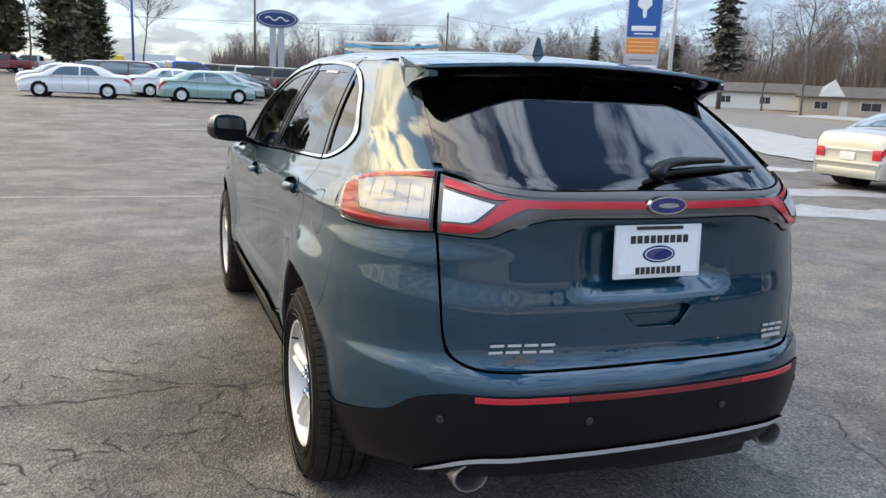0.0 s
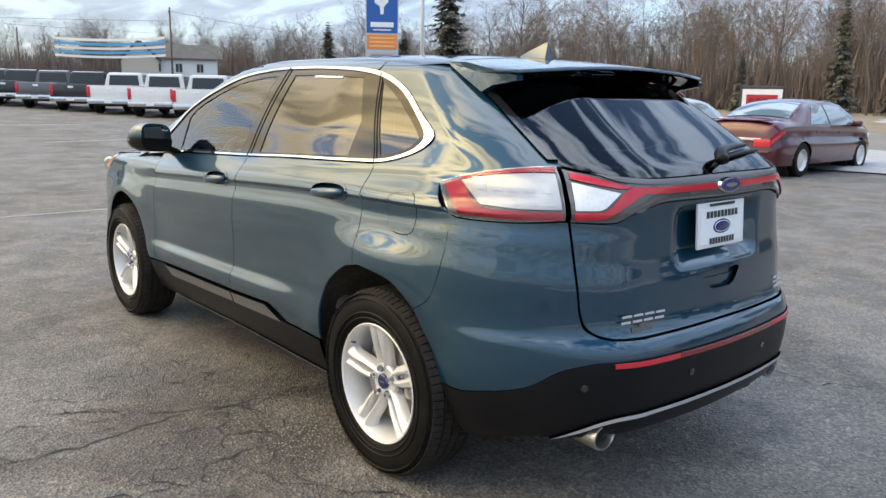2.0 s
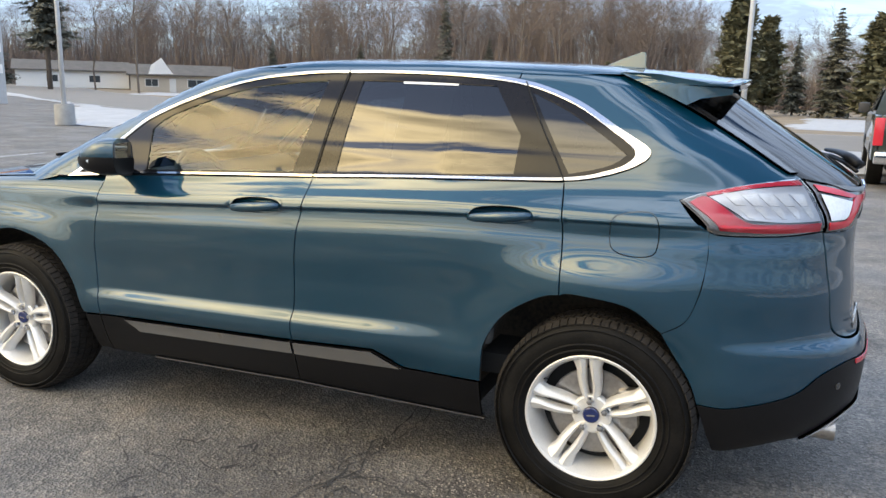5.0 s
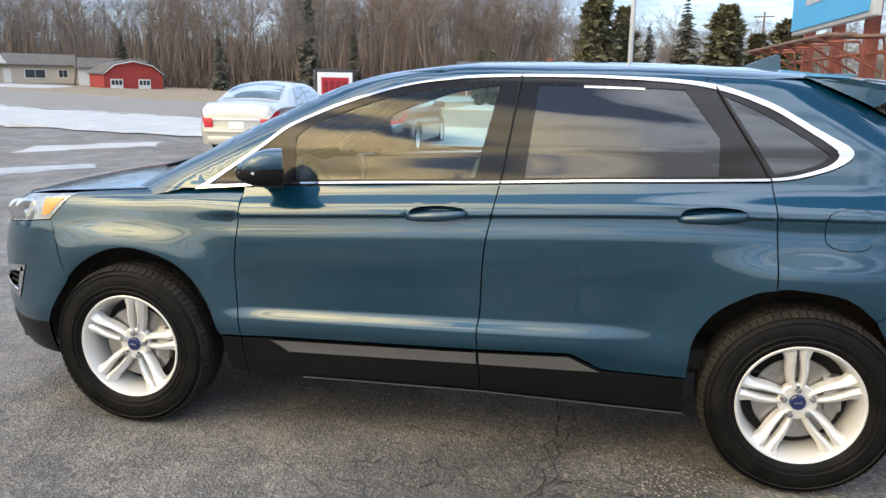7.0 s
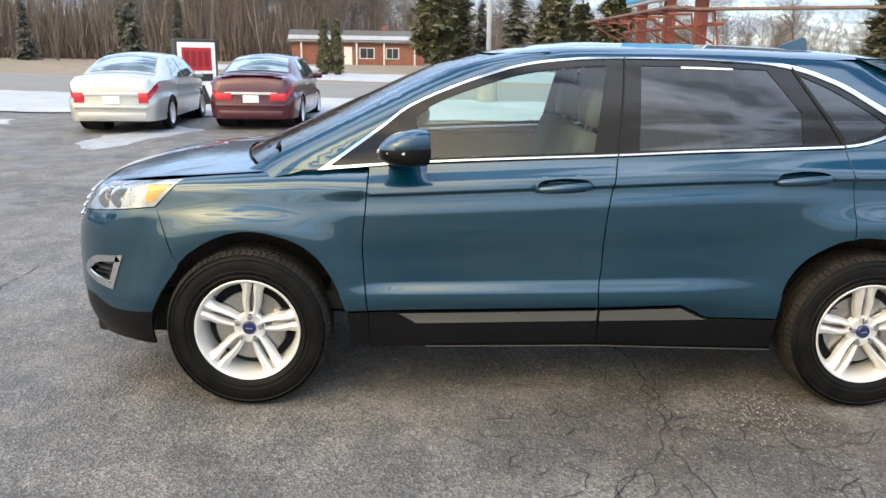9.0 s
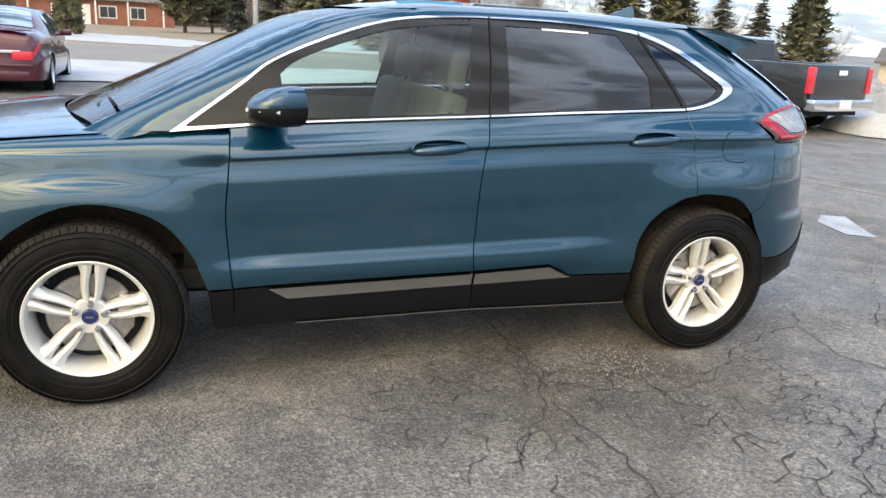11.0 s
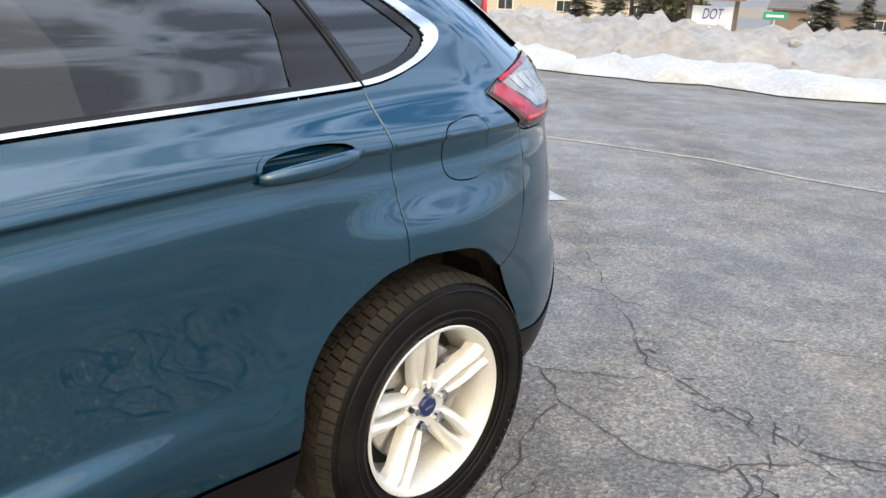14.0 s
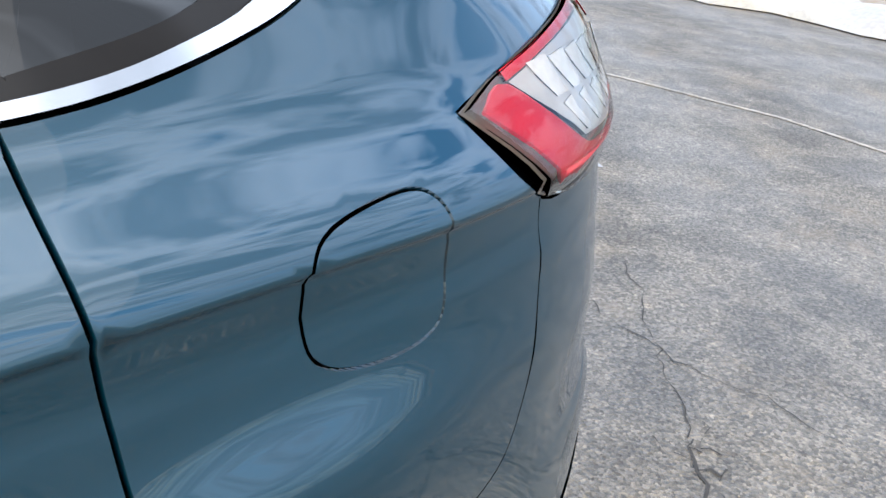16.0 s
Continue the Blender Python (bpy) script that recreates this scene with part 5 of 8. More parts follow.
def asphalt():
    m = bpy.data.materials.new("asphalt")
    m.use_nodes = True
    t = m.node_tree
    b = t.nodes["Principled BSDF"]
    co = t.nodes.new("ShaderNodeTexCoord")

    def noise_tex(scale, detail=4, rough=.55):
        n = t.nodes.new("ShaderNodeTexNoise")
        n.inputs["Scale"].default_value, n.inputs["Detail"].default_value, n.inputs["Roughness"].default_value = scale, detail, rough
        t.links.new(co.outputs["Object"], n.inputs["Vector"])
        return n.outputs["Fac"]

    def ramp(fac, *stops):
        r = t.nodes.new("ShaderNodeValToRGB")
        while len(r.color_ramp.elements) < len(stops):
            r.color_ramp.elements.new(.5)
        for e, (p, c) in zip(r.color_ramp.elements, stops):
            e.position, e.color = p, (*c, 1)
        t.links.new(fac, r.inputs[0])
        return r.outputs[0]

    def mix(fac, a, c, mode="MIX"):
        x = t.nodes.new("ShaderNodeMix")
        x.data_type, x.blend_type = "RGBA", mode
        if isinstance(fac, float):
            x.inputs[0].default_value = fac
        else:
            t.links.new(fac, x.inputs[0])
        for i, v in ((6, a), (7, c)):
            if isinstance(v, tuple):
                x.inputs[i].default_value = (*v, 1)
            else:
                t.links.new(v, x.inputs[i])
        return x.outputs[2]

    binder = ramp(noise_tex(.55, 6, .62), (.34, (.122, .117, .111)), (.66, (.182, .173, .161)))
    patch = ramp(noise_tex(2.6, 6, .66), (.46, (0, 0, 0)), (.56, (1, 1, 1)))
    tone = mix(patch, binder, (.300, .278, .245))
    tone = mix(.35, binder, tone)
    vor = t.nodes.new("ShaderNodeTexVoronoi")
    vor.inputs["Scale"].default_value = 95.0
    t.links.new(co.outputs["Object"], vor.inputs["Vector"])
    stones = ramp(vor.outputs["Color"], (.15, (.38, .37, .36)), (.55, (.95, .93, .90)), (.95, (1.85, 1.78, 1.66)))
    tone = mix(.75, tone, mix(1.0, tone, stones, "MULTIPLY"))
    big = t.nodes.new("ShaderNodeTexVoronoi")
    big.inputs["Scale"].default_value = 38.0
    t.links.new(co.outputs["Object"], big.inputs["Vector"])
    pebble = ramp(big.outputs["Color"], (.80, (1, 1, 1)), (.93, (1.55, 1.5, 1.4)))
    tone = mix(.8, tone, mix(1.0, tone, pebble, "MULTIPLY"))
    grit = ramp(noise_tex(420, 2), (.40, (.50, .50, .50)), (.66, (1.40, 1.38, 1.34)))
    tone = mix(.65, tone, mix(1.0, tone, grit, "MULTIPLY"))
    dirt = ramp(noise_tex(1.7, 6, .68), (.54, (0, 0, 0)), (.68, (1, 1, 1)))
    tone = mix(mix(.30, (0, 0, 0), dirt), tone, (.31, .250, .180))
    wet = ramp(noise_tex(.75, 8, .70), (.55, (1, 1, 1)), (.63, (.80, .80, .81)))
    tone = mix(1.0, tone, wet, "MULTIPLY")
    # a damp, worn, uneven-edged stretch beside the car, with the car's shade painted in
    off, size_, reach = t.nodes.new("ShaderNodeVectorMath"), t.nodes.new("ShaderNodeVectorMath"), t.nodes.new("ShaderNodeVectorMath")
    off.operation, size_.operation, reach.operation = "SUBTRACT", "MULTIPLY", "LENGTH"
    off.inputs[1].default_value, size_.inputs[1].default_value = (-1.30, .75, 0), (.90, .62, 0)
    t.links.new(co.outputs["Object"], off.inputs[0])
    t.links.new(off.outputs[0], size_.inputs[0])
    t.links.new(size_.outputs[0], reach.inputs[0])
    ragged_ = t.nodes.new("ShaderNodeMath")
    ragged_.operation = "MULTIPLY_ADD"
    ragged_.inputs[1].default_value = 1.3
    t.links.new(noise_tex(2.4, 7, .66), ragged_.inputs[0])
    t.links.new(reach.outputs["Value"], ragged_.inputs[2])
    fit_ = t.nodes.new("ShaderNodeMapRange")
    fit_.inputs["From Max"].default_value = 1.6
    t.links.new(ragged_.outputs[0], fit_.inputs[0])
    damp_shade = ramp(fit_.outputs[0], (.30, (.56, .54, .52)), (.62, (.64, .62, .60)), (.86, (1, 1, 1)))
    tone = mix(1.0, tone, damp_shade, "MULTIPLY")
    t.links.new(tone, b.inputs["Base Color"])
    gloss = ramp(noise_tex(.8, 4), (.40, (.55, .55, .55)), (.62, (.82, .82, .82)))
    t.links.new(gloss, b.inputs["Roughness"])
    b.inputs["Specular IOR Level"].default_value = .45
    u = t.nodes.new("ShaderNodeBump")
    u.inputs["Strength"].default_value, u.inputs["Distance"].default_value = .75, .008
    add = t.nodes.new("ShaderNodeMath")
    add.operation = "ADD"
    t.links.new(vor.outputs["Distance"], add.inputs[0])
    t.links.new(noise_tex(35, 3), add.inputs[1])
    t.links.new(add.outputs[0], u.inputs["Height"])
    t.links.new(u.outputs[0], b.inputs["Normal"])
    return m


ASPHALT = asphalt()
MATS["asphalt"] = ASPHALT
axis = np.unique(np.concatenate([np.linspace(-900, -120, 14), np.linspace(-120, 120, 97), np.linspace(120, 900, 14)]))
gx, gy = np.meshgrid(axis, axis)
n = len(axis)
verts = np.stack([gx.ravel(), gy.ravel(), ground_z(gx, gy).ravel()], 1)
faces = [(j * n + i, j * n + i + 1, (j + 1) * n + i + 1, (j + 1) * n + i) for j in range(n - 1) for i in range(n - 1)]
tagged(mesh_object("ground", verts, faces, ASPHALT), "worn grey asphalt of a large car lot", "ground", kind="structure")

from mathutils.geometry import delaunay_2d_cdt as _cdt


def patch(name, outline, material, lift, label="", category="", kind="structure", grid=1.5, ragged=0.0, hump=0.0, seed=3, rough=0.0):
    """A sheet laid on the ground inside an outline; hump: its height in the middle."""
    o = np.array(outline, float)
    if ragged:
        rng = np.random.RandomState(seed)
        dense = []
        for a, b in zip(o, np.roll(o, -1, 0)):
            k = max(1, int(np.linalg.norm(b - a) / (ragged * 2)))
            for i in range(k):
                dense.append(a + (b - a) * i / k + rng.normal(0, ragged * .5, 2))
        o = np.array(dense)
    lo, hi = o.min(0), o.max(0)
    g = np.stack(np.meshgrid(np.arange(lo[0], hi[0], grid), np.arange(lo[1], hi[1], grid)), -1).reshape(-1, 2)
    g = g + np.random.RandomState(seed).uniform(-.3, .3, g.shape) * grid
    g = g[within(o, g)]
    k = len(o)
    pts = [tuple(p) for p in o] + [tuple(p) for p in g]
    vs, _, fs, _, _, _ = _cdt([Vector(p) for p in pts], [(i, (i + 1) % k) for i in range(k)], [], 0, 1e-5)
    uv = np.array([tuple(v) for v in vs])
    fs = [f for f, q in zip(fs, within(o, uv[np.array([list(f) for f in fs])].mean(1))) if q]
    z = ground_z(uv[:, 0], uv[:, 1]) + lift
    if hump:
        d = np.min(np.linalg.norm(uv[:, None] - o[None], axis=2), axis=1) if len(uv) * len(o) < 8e6 else np.ones(len(uv))
        wob = np.array([noise.noise((u * .55, v * .55, seed)) + .6 * noise.noise((u * 1.7, v * 1.7, seed)) + .6 * noise.noise((u * 4.5, v * 4.5, seed)) + .6 * noise.noise((u * 9, v * 9, seed)) for u, v in uv])
        z = z + hump * np.clip(d / (abs(hump) * 1.6 + .2), 0, 1) ** .8 * (1 + rough * wob)
    fs = [list(f) if np.cross(uv[f[1]] - uv[f[0]], uv[f[2]] - uv[f[0]]) > 0 else list(f)[::-1] for f in fs]
    ob = mesh_object(name, np.column_stack([uv, z]), fs, material)
    return tagged(ob, label, category, kind=kind)


SNOW = mat("snow", (.37, .37, .375), rough=.75, vary=.14, scale=1.1, fine=14, bump=.6, bump_scale=9, second=(.46, .46, .46))
DIRTY_SNOW = mat("dirty_snow", (.40, .392, .382), rough=.85, vary=.16, scale=.9, fine=6, bump=1.0, bump_scale=5, second=(.235, .205, .172))
GRASS = mat("winter_grass", (.235, .180, .115), rough=.95, vary=.35, scale=.5, fine=9, bump=.6, bump_scale=12, second=(.30, .24, .16))
ROAD = mat("road_asphalt", (.20, .185, .165), rough=.85, vary=.16, scale=.5, fine=30, bump=.3, bump_scale=40)
LINE_WHITE = mat("worn_line_paint", (.42, .42, .40), rough=.7, vary=.45, scale=3, fine=40, second=(.60, .60, .58))
CRACK = mat("crack_dark", (.045, .043, .042), rough=.95, vary=.3)
ICE_SHEEN = mat("ice_and_sheen", (.30, .30, .30), rough=.6, vary=.25, scale=3, fine=20, second=(.42, .43, .45))
# the road runs past on the east side, a snowy verge before it and dead grass beyond
near = [(14.3, -3), (14.5, 2.5), (15.2, 11), (16.6, 17), (17.5, 21.5), (21, 27), (32, 37), (48, 62), (73, 110)]
mid_e = [(21.2, -8), (21.8, 4), (24, 17), (29.6, 29.8), (36, 44), (53, 75), (88, 125)]
far_e = [(34, -10), (35.5, 6), (39, 19), (46, 31), (55, 46), (73, 76), (110, 122)]
patch("verge", near + mid_e[::-1] + [(15, -8)], SNOW, .03, "old trodden snow along the road verge", "snow", ragged=.5, hump=.06, rough=.6, grid=.8)
patch("road", mid_e + far_e[::-1], ROAD, .02, "dusty two-lane road past the lot", "road", grid=4)
patch("lawn", far_e + [(110, 122), (130, 260), (300, 260), (300, -60), (34, -10)][1:], GRASS, .015, "dead winter grass beyond the road", "lawn", grid=8)
for run, nm in ((mid_e, .6), (far_e, -.6)):
    o = [(x + nm, y) for x, y in run] + [(x + nm + .14, y) for x, y in run[::-1]]
    patch("edge_line", o, LINE_WHITE, .034, "worn white road edge line", "line", grid=5)
for k, (pts, sd) in enumerate((([(36, 2), (44, 0), (52, 4), (50, 10), (40, 9)], 5), ([(56, 12), (75, 10), (80, 26), (60, 22)], 6), ([(37, -9), (60, -14), (66, -4), (40, -2)], 9), ([(70, 58), (90, 70), (84, 78), (66, 66)], 8))):
    patch("snow_patch", pts, SNOW, .03, "thin snow left on the grass", "snow", ragged=.8, hump=.05, rough=.8, seed=sd)
# ice and meltwater; the pale colour also stands for sky mirrored in the water
for k, pts in enumerate(([(6.2, 5.6), (8.6, 4.6), (9.6, 5.3), (7.6, 6.3)], [(8.2, 7.4), (11.6, 6.6), (12.6, 7.4), (9.4, 8.2)], [(1.0, -2.85), (1.7, -3.25), (1.5, -3.45), (.85, -3.15)], [(9.8, 12.6), (12.5, 10.9), (13.6, 11.4), (11.4, 13.2)], [(6.0, 10.6), (8.1, 9.3), (8.6, 9.9), (6.9, 11.1)])):
    patch("ice_sheen_patch", pts, ICE_SHEEN if k != 3 else SNOW, .006, "thin pale patch of ice and meltwater, sky sheen painted in", "ice", ragged=.16, grid=.4, seed=20 + k)
# ploughed snow along the south edge
patch("snow_bank", [(-16, -16), (-8, -13.2), (1, -11.6), (5.5, -11.0), (8.2, -10.4), (12.5, -11.6), (16, -13), (19, -16), (12, -19), (4, -18.5), (-8, -20), (-16, -21)], DIRTY_SNOW, .02, "ploughed bank of lumpy dirty snow", "snow bank", kind="", grid=.22, ragged=.25, hump=.62, rough=.5)
patch("snow_apron", [(-16, -15), (-8, -12.3), (1, -10.95), (5.5, -10.4), (8.0, -9.7), (12.5, -10.9), (11, -12.4), (5.5, -12.2), (1, -13), (-8, -14.6), (-16, -17)], SNOW, .02, "clean snow at the foot of the bank", "snow", ragged=.3, grid=.3, hump=.28, rough=.7)
patch("south_lawn", [(-40, -19), (-8, -19), (4, -18), (12, -18.5), (24, -15), (34, -12), (60, -16), (300, -60), (300, -300), (-200, -300), (-200, -40)], GRASS, .012, "dead grass and snow behind the bank", "lawn", grid=10)
patch("south_snow", [(-10, -22), (12, -21), (40, -24), (60, -34), (34, -38), (10, -34), (-10, -40)], SNOW, .03, "old snow behind the bank", "snow", ragged=1.0, grid=2.5)
# clods of frozen slush on the bank
rng = np.random.RandomState(11)
clods = bmesh.new()
for k in range(420):
    x = rng.uniform(-9, 14)
    y = np.interp(x, [-16, -8, 1, 8, 14], [-15, -12.5, -11.2, -10.4, -12]) - rng.uniform(.3, 4.2)
    r = rng.uniform(.03, .15)
    made = bmesh.ops.create_icosphere(clods, subdivisions=1, radius=r, matrix=Matrix.LocRotScale((x, y, float(ground_z(x, y)) + rng.uniform(.12, .62) * min(1, (np.interp(x, [-16, -8, 1, 8, 14], [-15, -12.5, -11.2, -10.4, -12]) - y) / 1.6)), Euler(rng.uniform(0, 6, 3)), rng.uniform(.6, 1.4, 3)))
    for v in made["verts"]:
        v.co += Vector(rng.uniform(-.25, .25, 3)) * r
tagged(part("frozen_clods", clods, DIRTY_SNOW), "broken clods of dirty frozen snow", "snow clods", kind="stuff")

# cracks and faded lines
crack_bm = bmesh.new()


def crack(run, width, seed):
    r = np.random.RandomState(seed)
    p = [np.array(q, float) for q in run]
    line = []
    for a, b in zip(p, p[1:]):
        k = max(2, int(np.linalg.norm(b - a) / .045))
        t = (b - a) / np.linalg.norm(b - a)
        w = 0.0
        for i in range(k):
            w = w * .75 + r.normal(0, .013)
            line.append(a + (b - a) * i / k + np.array([-t[1], t[0]]) * w)
    line.append(p[-1])
    prev = None
    for i, q in enumerate(line):
        d = line[min(i + 1, len(line) - 1)] - line[max(i - 1, 0)]
        d = np.array([-d[1], d[0]]) / max(np.linalg.norm(d), 1e-6)
        h = width * r.uniform(.12, 1.0) * .36
        z = float(ground_z(*q)) + .004
        pair = [crack_bm.verts.new((*(q + d * h), z)), crack_bm.verts.new((*(q - d * h), z))]
        if prev:
            crack_bm.faces.new((prev[0], prev[1], pair[1], pair[0]))
        prev = pair


for k, (w, run) in enumerate((
        (.016, [(-.70, -1.49), (-.91, -1.30), (-1.17, -1.21), (-1.60, -1.19), (-1.95, -1.35), (-2.6, -1.2)]),
        (.012, [(-.41, -.93), (-.62, -1.01), (-.89, -1.23)]),
        (.013, [(-.57, -.97), (-.78, -.80), (-1.05, -.77), (-1.24, -.78), (-1.42, -.91), (-1.6, -1.19)]),
        (.013, [(-.78, -.80), (-.85, -.46), (-.93, -.31), (-1.25, .1), (-1.34, .44)]),
        (.016, [(-1.42, -.91), (-1.60, -.61), (-1.74, -.40), (-2.1, .1), (-2.4, .2)]),
        (.010, [(.12, -1.96), (-.42, -1.85), (-.71, -1.93), (-1.05, -1.92), (-1.5, -2.1)]),
        (.018, [(-3.6, .85), (-2.11, .96), (-1.39, .98), (-.66, .93), (.6, 1.0)]),
        (.014, [(-.31, .87), (-.99, .91), (-1.34, 1.04), (-1.8, 1.35)]),
        (.012, [(-1.01, .93), (-1.10, .62), (-1.34, .44), (-1.9, .35)]),
        (.018, [(-7, 4.7), (-2.69, 4.86), (-.88, 4.93), (1.4, 4.95)]),
        (.014, [(1.60, -.04), (1.65, -.19), (1.47, -.46), (1.42, -.67), (1.9, -1.3)]),
        (.010, [(1.9, .8), (1.60, -.04), (1.2, .2)]),
        (.010, [(-.67, -1.53), (-.36, -1.86), (.1, -2.3)]),
        (.012, [(3.6, 2.4), (2.4, 1.5), (1.9, .8)]),
        (.012, [(-.2, 10.1), (-.9, 9.2), (-.6, 8.2), (-.63, 7.67)]))):
    crack(run, w, 40 + k)
web = np.random.RandomState(77)
for k in range(18):
    q = np.array([web.uniform(-4.5, 4.5), web.uniform(-6, 8)])
    a = web.uniform(0, 6.28)
    run = [q.copy()]
    for _ in range(web.randint(3, 7)):
        a += web.normal(0, .55)
        q = q + np.array([math.cos(a), math.sin(a)]) * web.uniform(.12, .34)
        run.append(q.copy())
    crack(run, web.uniform(.005, .011), 200 + k)


def crazed(line, reach, cell, seed, keep=.8):
    """A net of cracks round a line: the cell edges of scattered points."""
    r = np.random.RandomState(seed)
    a = np.array(line, float)
    lo, hi = a.min(0) - reach * 1.5, a.max(0) + reach * 1.5
    g = np.stack(np.meshgrid(np.arange(lo[0], hi[0], cell), np.arange(lo[1], hi[1], cell)), -1).reshape(-1, 2)
    g = g + r.uniform(-.42, .42, g.shape) * cell
    vs, _, fs, _, _, _ = _cdt([Vector(p) for p in g], [], [], 0, 1e-6)
    vs = np.array([tuple(v) for v in vs])
    hubs, edges = [], {}
    for n_, f in enumerate(fs):
        p, q, w = vs[f[0]], vs[f[1]], vs[f[2]]
        hubs.append((p + q + w) / 3)
        for e in ((f[0], f[1]), (f[1], f[2]), (f[2], f[0])):
            edges.setdefault(tuple(sorted(e)), []).append(n_)

    def far(p):
        best = 9.0
        for u, v in zip(a, a[1:]):
            t = np.clip(np.dot(p - u, v - u) / np.dot(v - u, v - u), 0, 1)
            best = min(best, np.linalg.norm(p - u - t * (v - u)))
        return best

    for e, pair in edges.items():
        if len(pair) == 2:
            p, q = hubs[pair[0]], hubs[pair[1]]
            d = far((p + q) / 2) / reach
            if r.uniform() < keep * (1.15 - d) and np.linalg.norm(p - q) > .02:
                crack([p, q], r.uniform(.008, .019) * (1.2 - .6 * min(1, d)), int(r.randint(9999)))


crazed([(-1.05, -.22), (-1.30, -.26), (-1.70, -.09), (-1.95, -.20), (-2.45, -.06)], .22, .10, 5)
crazed([(-.9, .95), (-1.15, .70), (-1.45, .45), (-2.0, .25)], .40, .15, 6, .6)
crazed([(-.7, 1.3), (-1.5, 1.5), (-2.4, 1.1)], .40, .17, 7, .5)
crazed([(-.70, -1.5), (-1.15, -1.24), (-1.56, -1.19), (-2.0, -1.42)], .10, .09, 8, .6)
crazed([(-1.46, -.92), (-1.60, -.61), (-1.80, -.34)], .12, .09, 9, .7)
tagged(part("crack", crack_bm, CRACK), "ragged cracks in the worn asphalt", "crack", kind="structure")


def stripe(run, width, material=LINE_WHITE, lift=.005, label="faded white parking line"):
    p = np.array(run, float)
    d = p[-1] - p[0]
    d = np.array([-d[1], d[0]]) / np.linalg.norm(d) * width / 2
    patch("lot_line", [*(p + d), *(p - d)[::-1]], material, lift, label, "line", grid=1.2, ragged=width * .25 if width < .3 else 0)


for run in ([(-3.0, 21.2), (-.6, 21.7)], [(-1.1, 19.8), (1.6, 20.1)], [(-6.5, 46.3), (-2.4, 46.3)], [(-.6, 47.6), (1.6, 45.9)], [(2.6, 19.5), (6.2, 20.2)], [(2.2, 27), (6.4, 27.4)], [(4.1, 13.4), (9.0, 14.0)], [(7, 3.4), (9.4, 3.6)], [(5.3, 18.6), (8.3, 18.9)]):
    stripe(run, .13)
stripe([(-6, 7.72), (1.2, 7.66)], .05)
SEAL = mat("crack_seal", (.33, .30, .26), rough=.8, vary=.4, scale=4, fine=30)
for a, b in zip([(3.6, -4.6), (2.55, -4.94), (2.02, -5.10), (.87, -5.36), (.03, -5.30)], [(2.55, -4.94), (2.02, -5.10), (.87, -5.36), (.03, -5.30), (-2.2, -5.5)]):
    stripe([a, b], .045, SEAL, .006, "pale sealed joint in the asphalt")


GRIT = mat("pale_grit", (.30, .265, .215), rough=.9, vary=.3, scale=20, fine=90)
r = np.random.RandomState(31)
pts = np.vstack([r.normal((-.97, .44), (.13, .10), (260, 2)), r.normal((-1.25, .65), (.30, .35), (420, 2)), np.column_stack([r.uniform(-2.6, -.6, 260), r.uniform(-1.5, 2.2, 260)])])
size = r.uniform(.0018, .0048, len(pts)) * np.where(np.arange(len(pts)) < 260, 1.25, 1)
octa = np.array([(1, 0, 0), (0, 1, 0), (-1, 0, 0), (0, -1, 0), (0, 0, .7), (0, 0, -.7)], float)
vs = octa[None] * size[:, None, None] * r.uniform(.6, 1.3, (len(pts), 1, 3)) + np.column_stack([pts, size * .4])[:, None]
fs = np.array([(0, 1, 4), (1, 2, 4), (2, 3, 4), (3, 0, 4), (1, 0, 5), (2, 1, 5), (3, 2, 5), (0, 3, 5)])
tagged(mesh_object("loose_grit", vs.reshape(-1, 3), (fs[None] + 6 * np.arange(len(pts))[:, None, None]).reshape(-1, 3), GRIT, smooth=False), "loose pale grit beside the rear wheel", "grit", kind="stuff")

# ---- trees ----
BARK = mat("grey_bark", (.125, .105, .088), rough=.95, vary=.3, scale=3, fine=25)
TWIG = mat("twig_brown", (.165, .130, .108), rough=.95, vary=.35, scale=.3, fine=3)
NEEDLE = mat("needle_green", (.10, .112, .058), rough=.9, vary=.45, scale=.8, fine=7, second=(.215, .195, .11))
SPRUCE = mat("spruce_green", (.10, .112, .084), rough=.9, vary=.4, scale=.8, fine=7, second=(.20, .19, .15))


def limbs(rng, height, spread=.42, levels=4, first=.28, fork=5, thick=.020):
    """Segments of a bare tree: (start, end, radius, radius, level)."""
    out = []

    def grow(p, d, length, r, level):
        n = 4 if level == 0 else 3
        q = p
        for i in range(n):
            dd = (d + Vector(rng.normal(0, .10 + .05 * level, 3))).normalized()
            dd.z += .05
            e = q + dd * (length / n)
            r1 = r * (1 - .55 * (i + 1) / n)
            out.append((q.copy(), e.copy(), r * (1 - .55 * i / n), r1, level))
            if level < levels and (level > 0 or i / n >= first):
                for _ in range(fork if level == 0 else rng.randint(2, 4)):
                    a = rng.uniform(0, 2 * math.pi)
                    side = Vector((math.cos(a), math.sin(a), 0))
                    nd = (dd * rng.uniform(.6, 1.0) + side * rng.uniform(.5, 1.0) * spread * 2).normalized()
                    grow(q.lerp(e, rng.uniform(.2, 1)), nd, length * rng.uniform(.34, .55), r1 * .55, level + 1)
            q, d = e, dd

    grow(Vector((0, 0, 0)), Vector((0, 0, 1)), height, height * thick, 0)
    return out


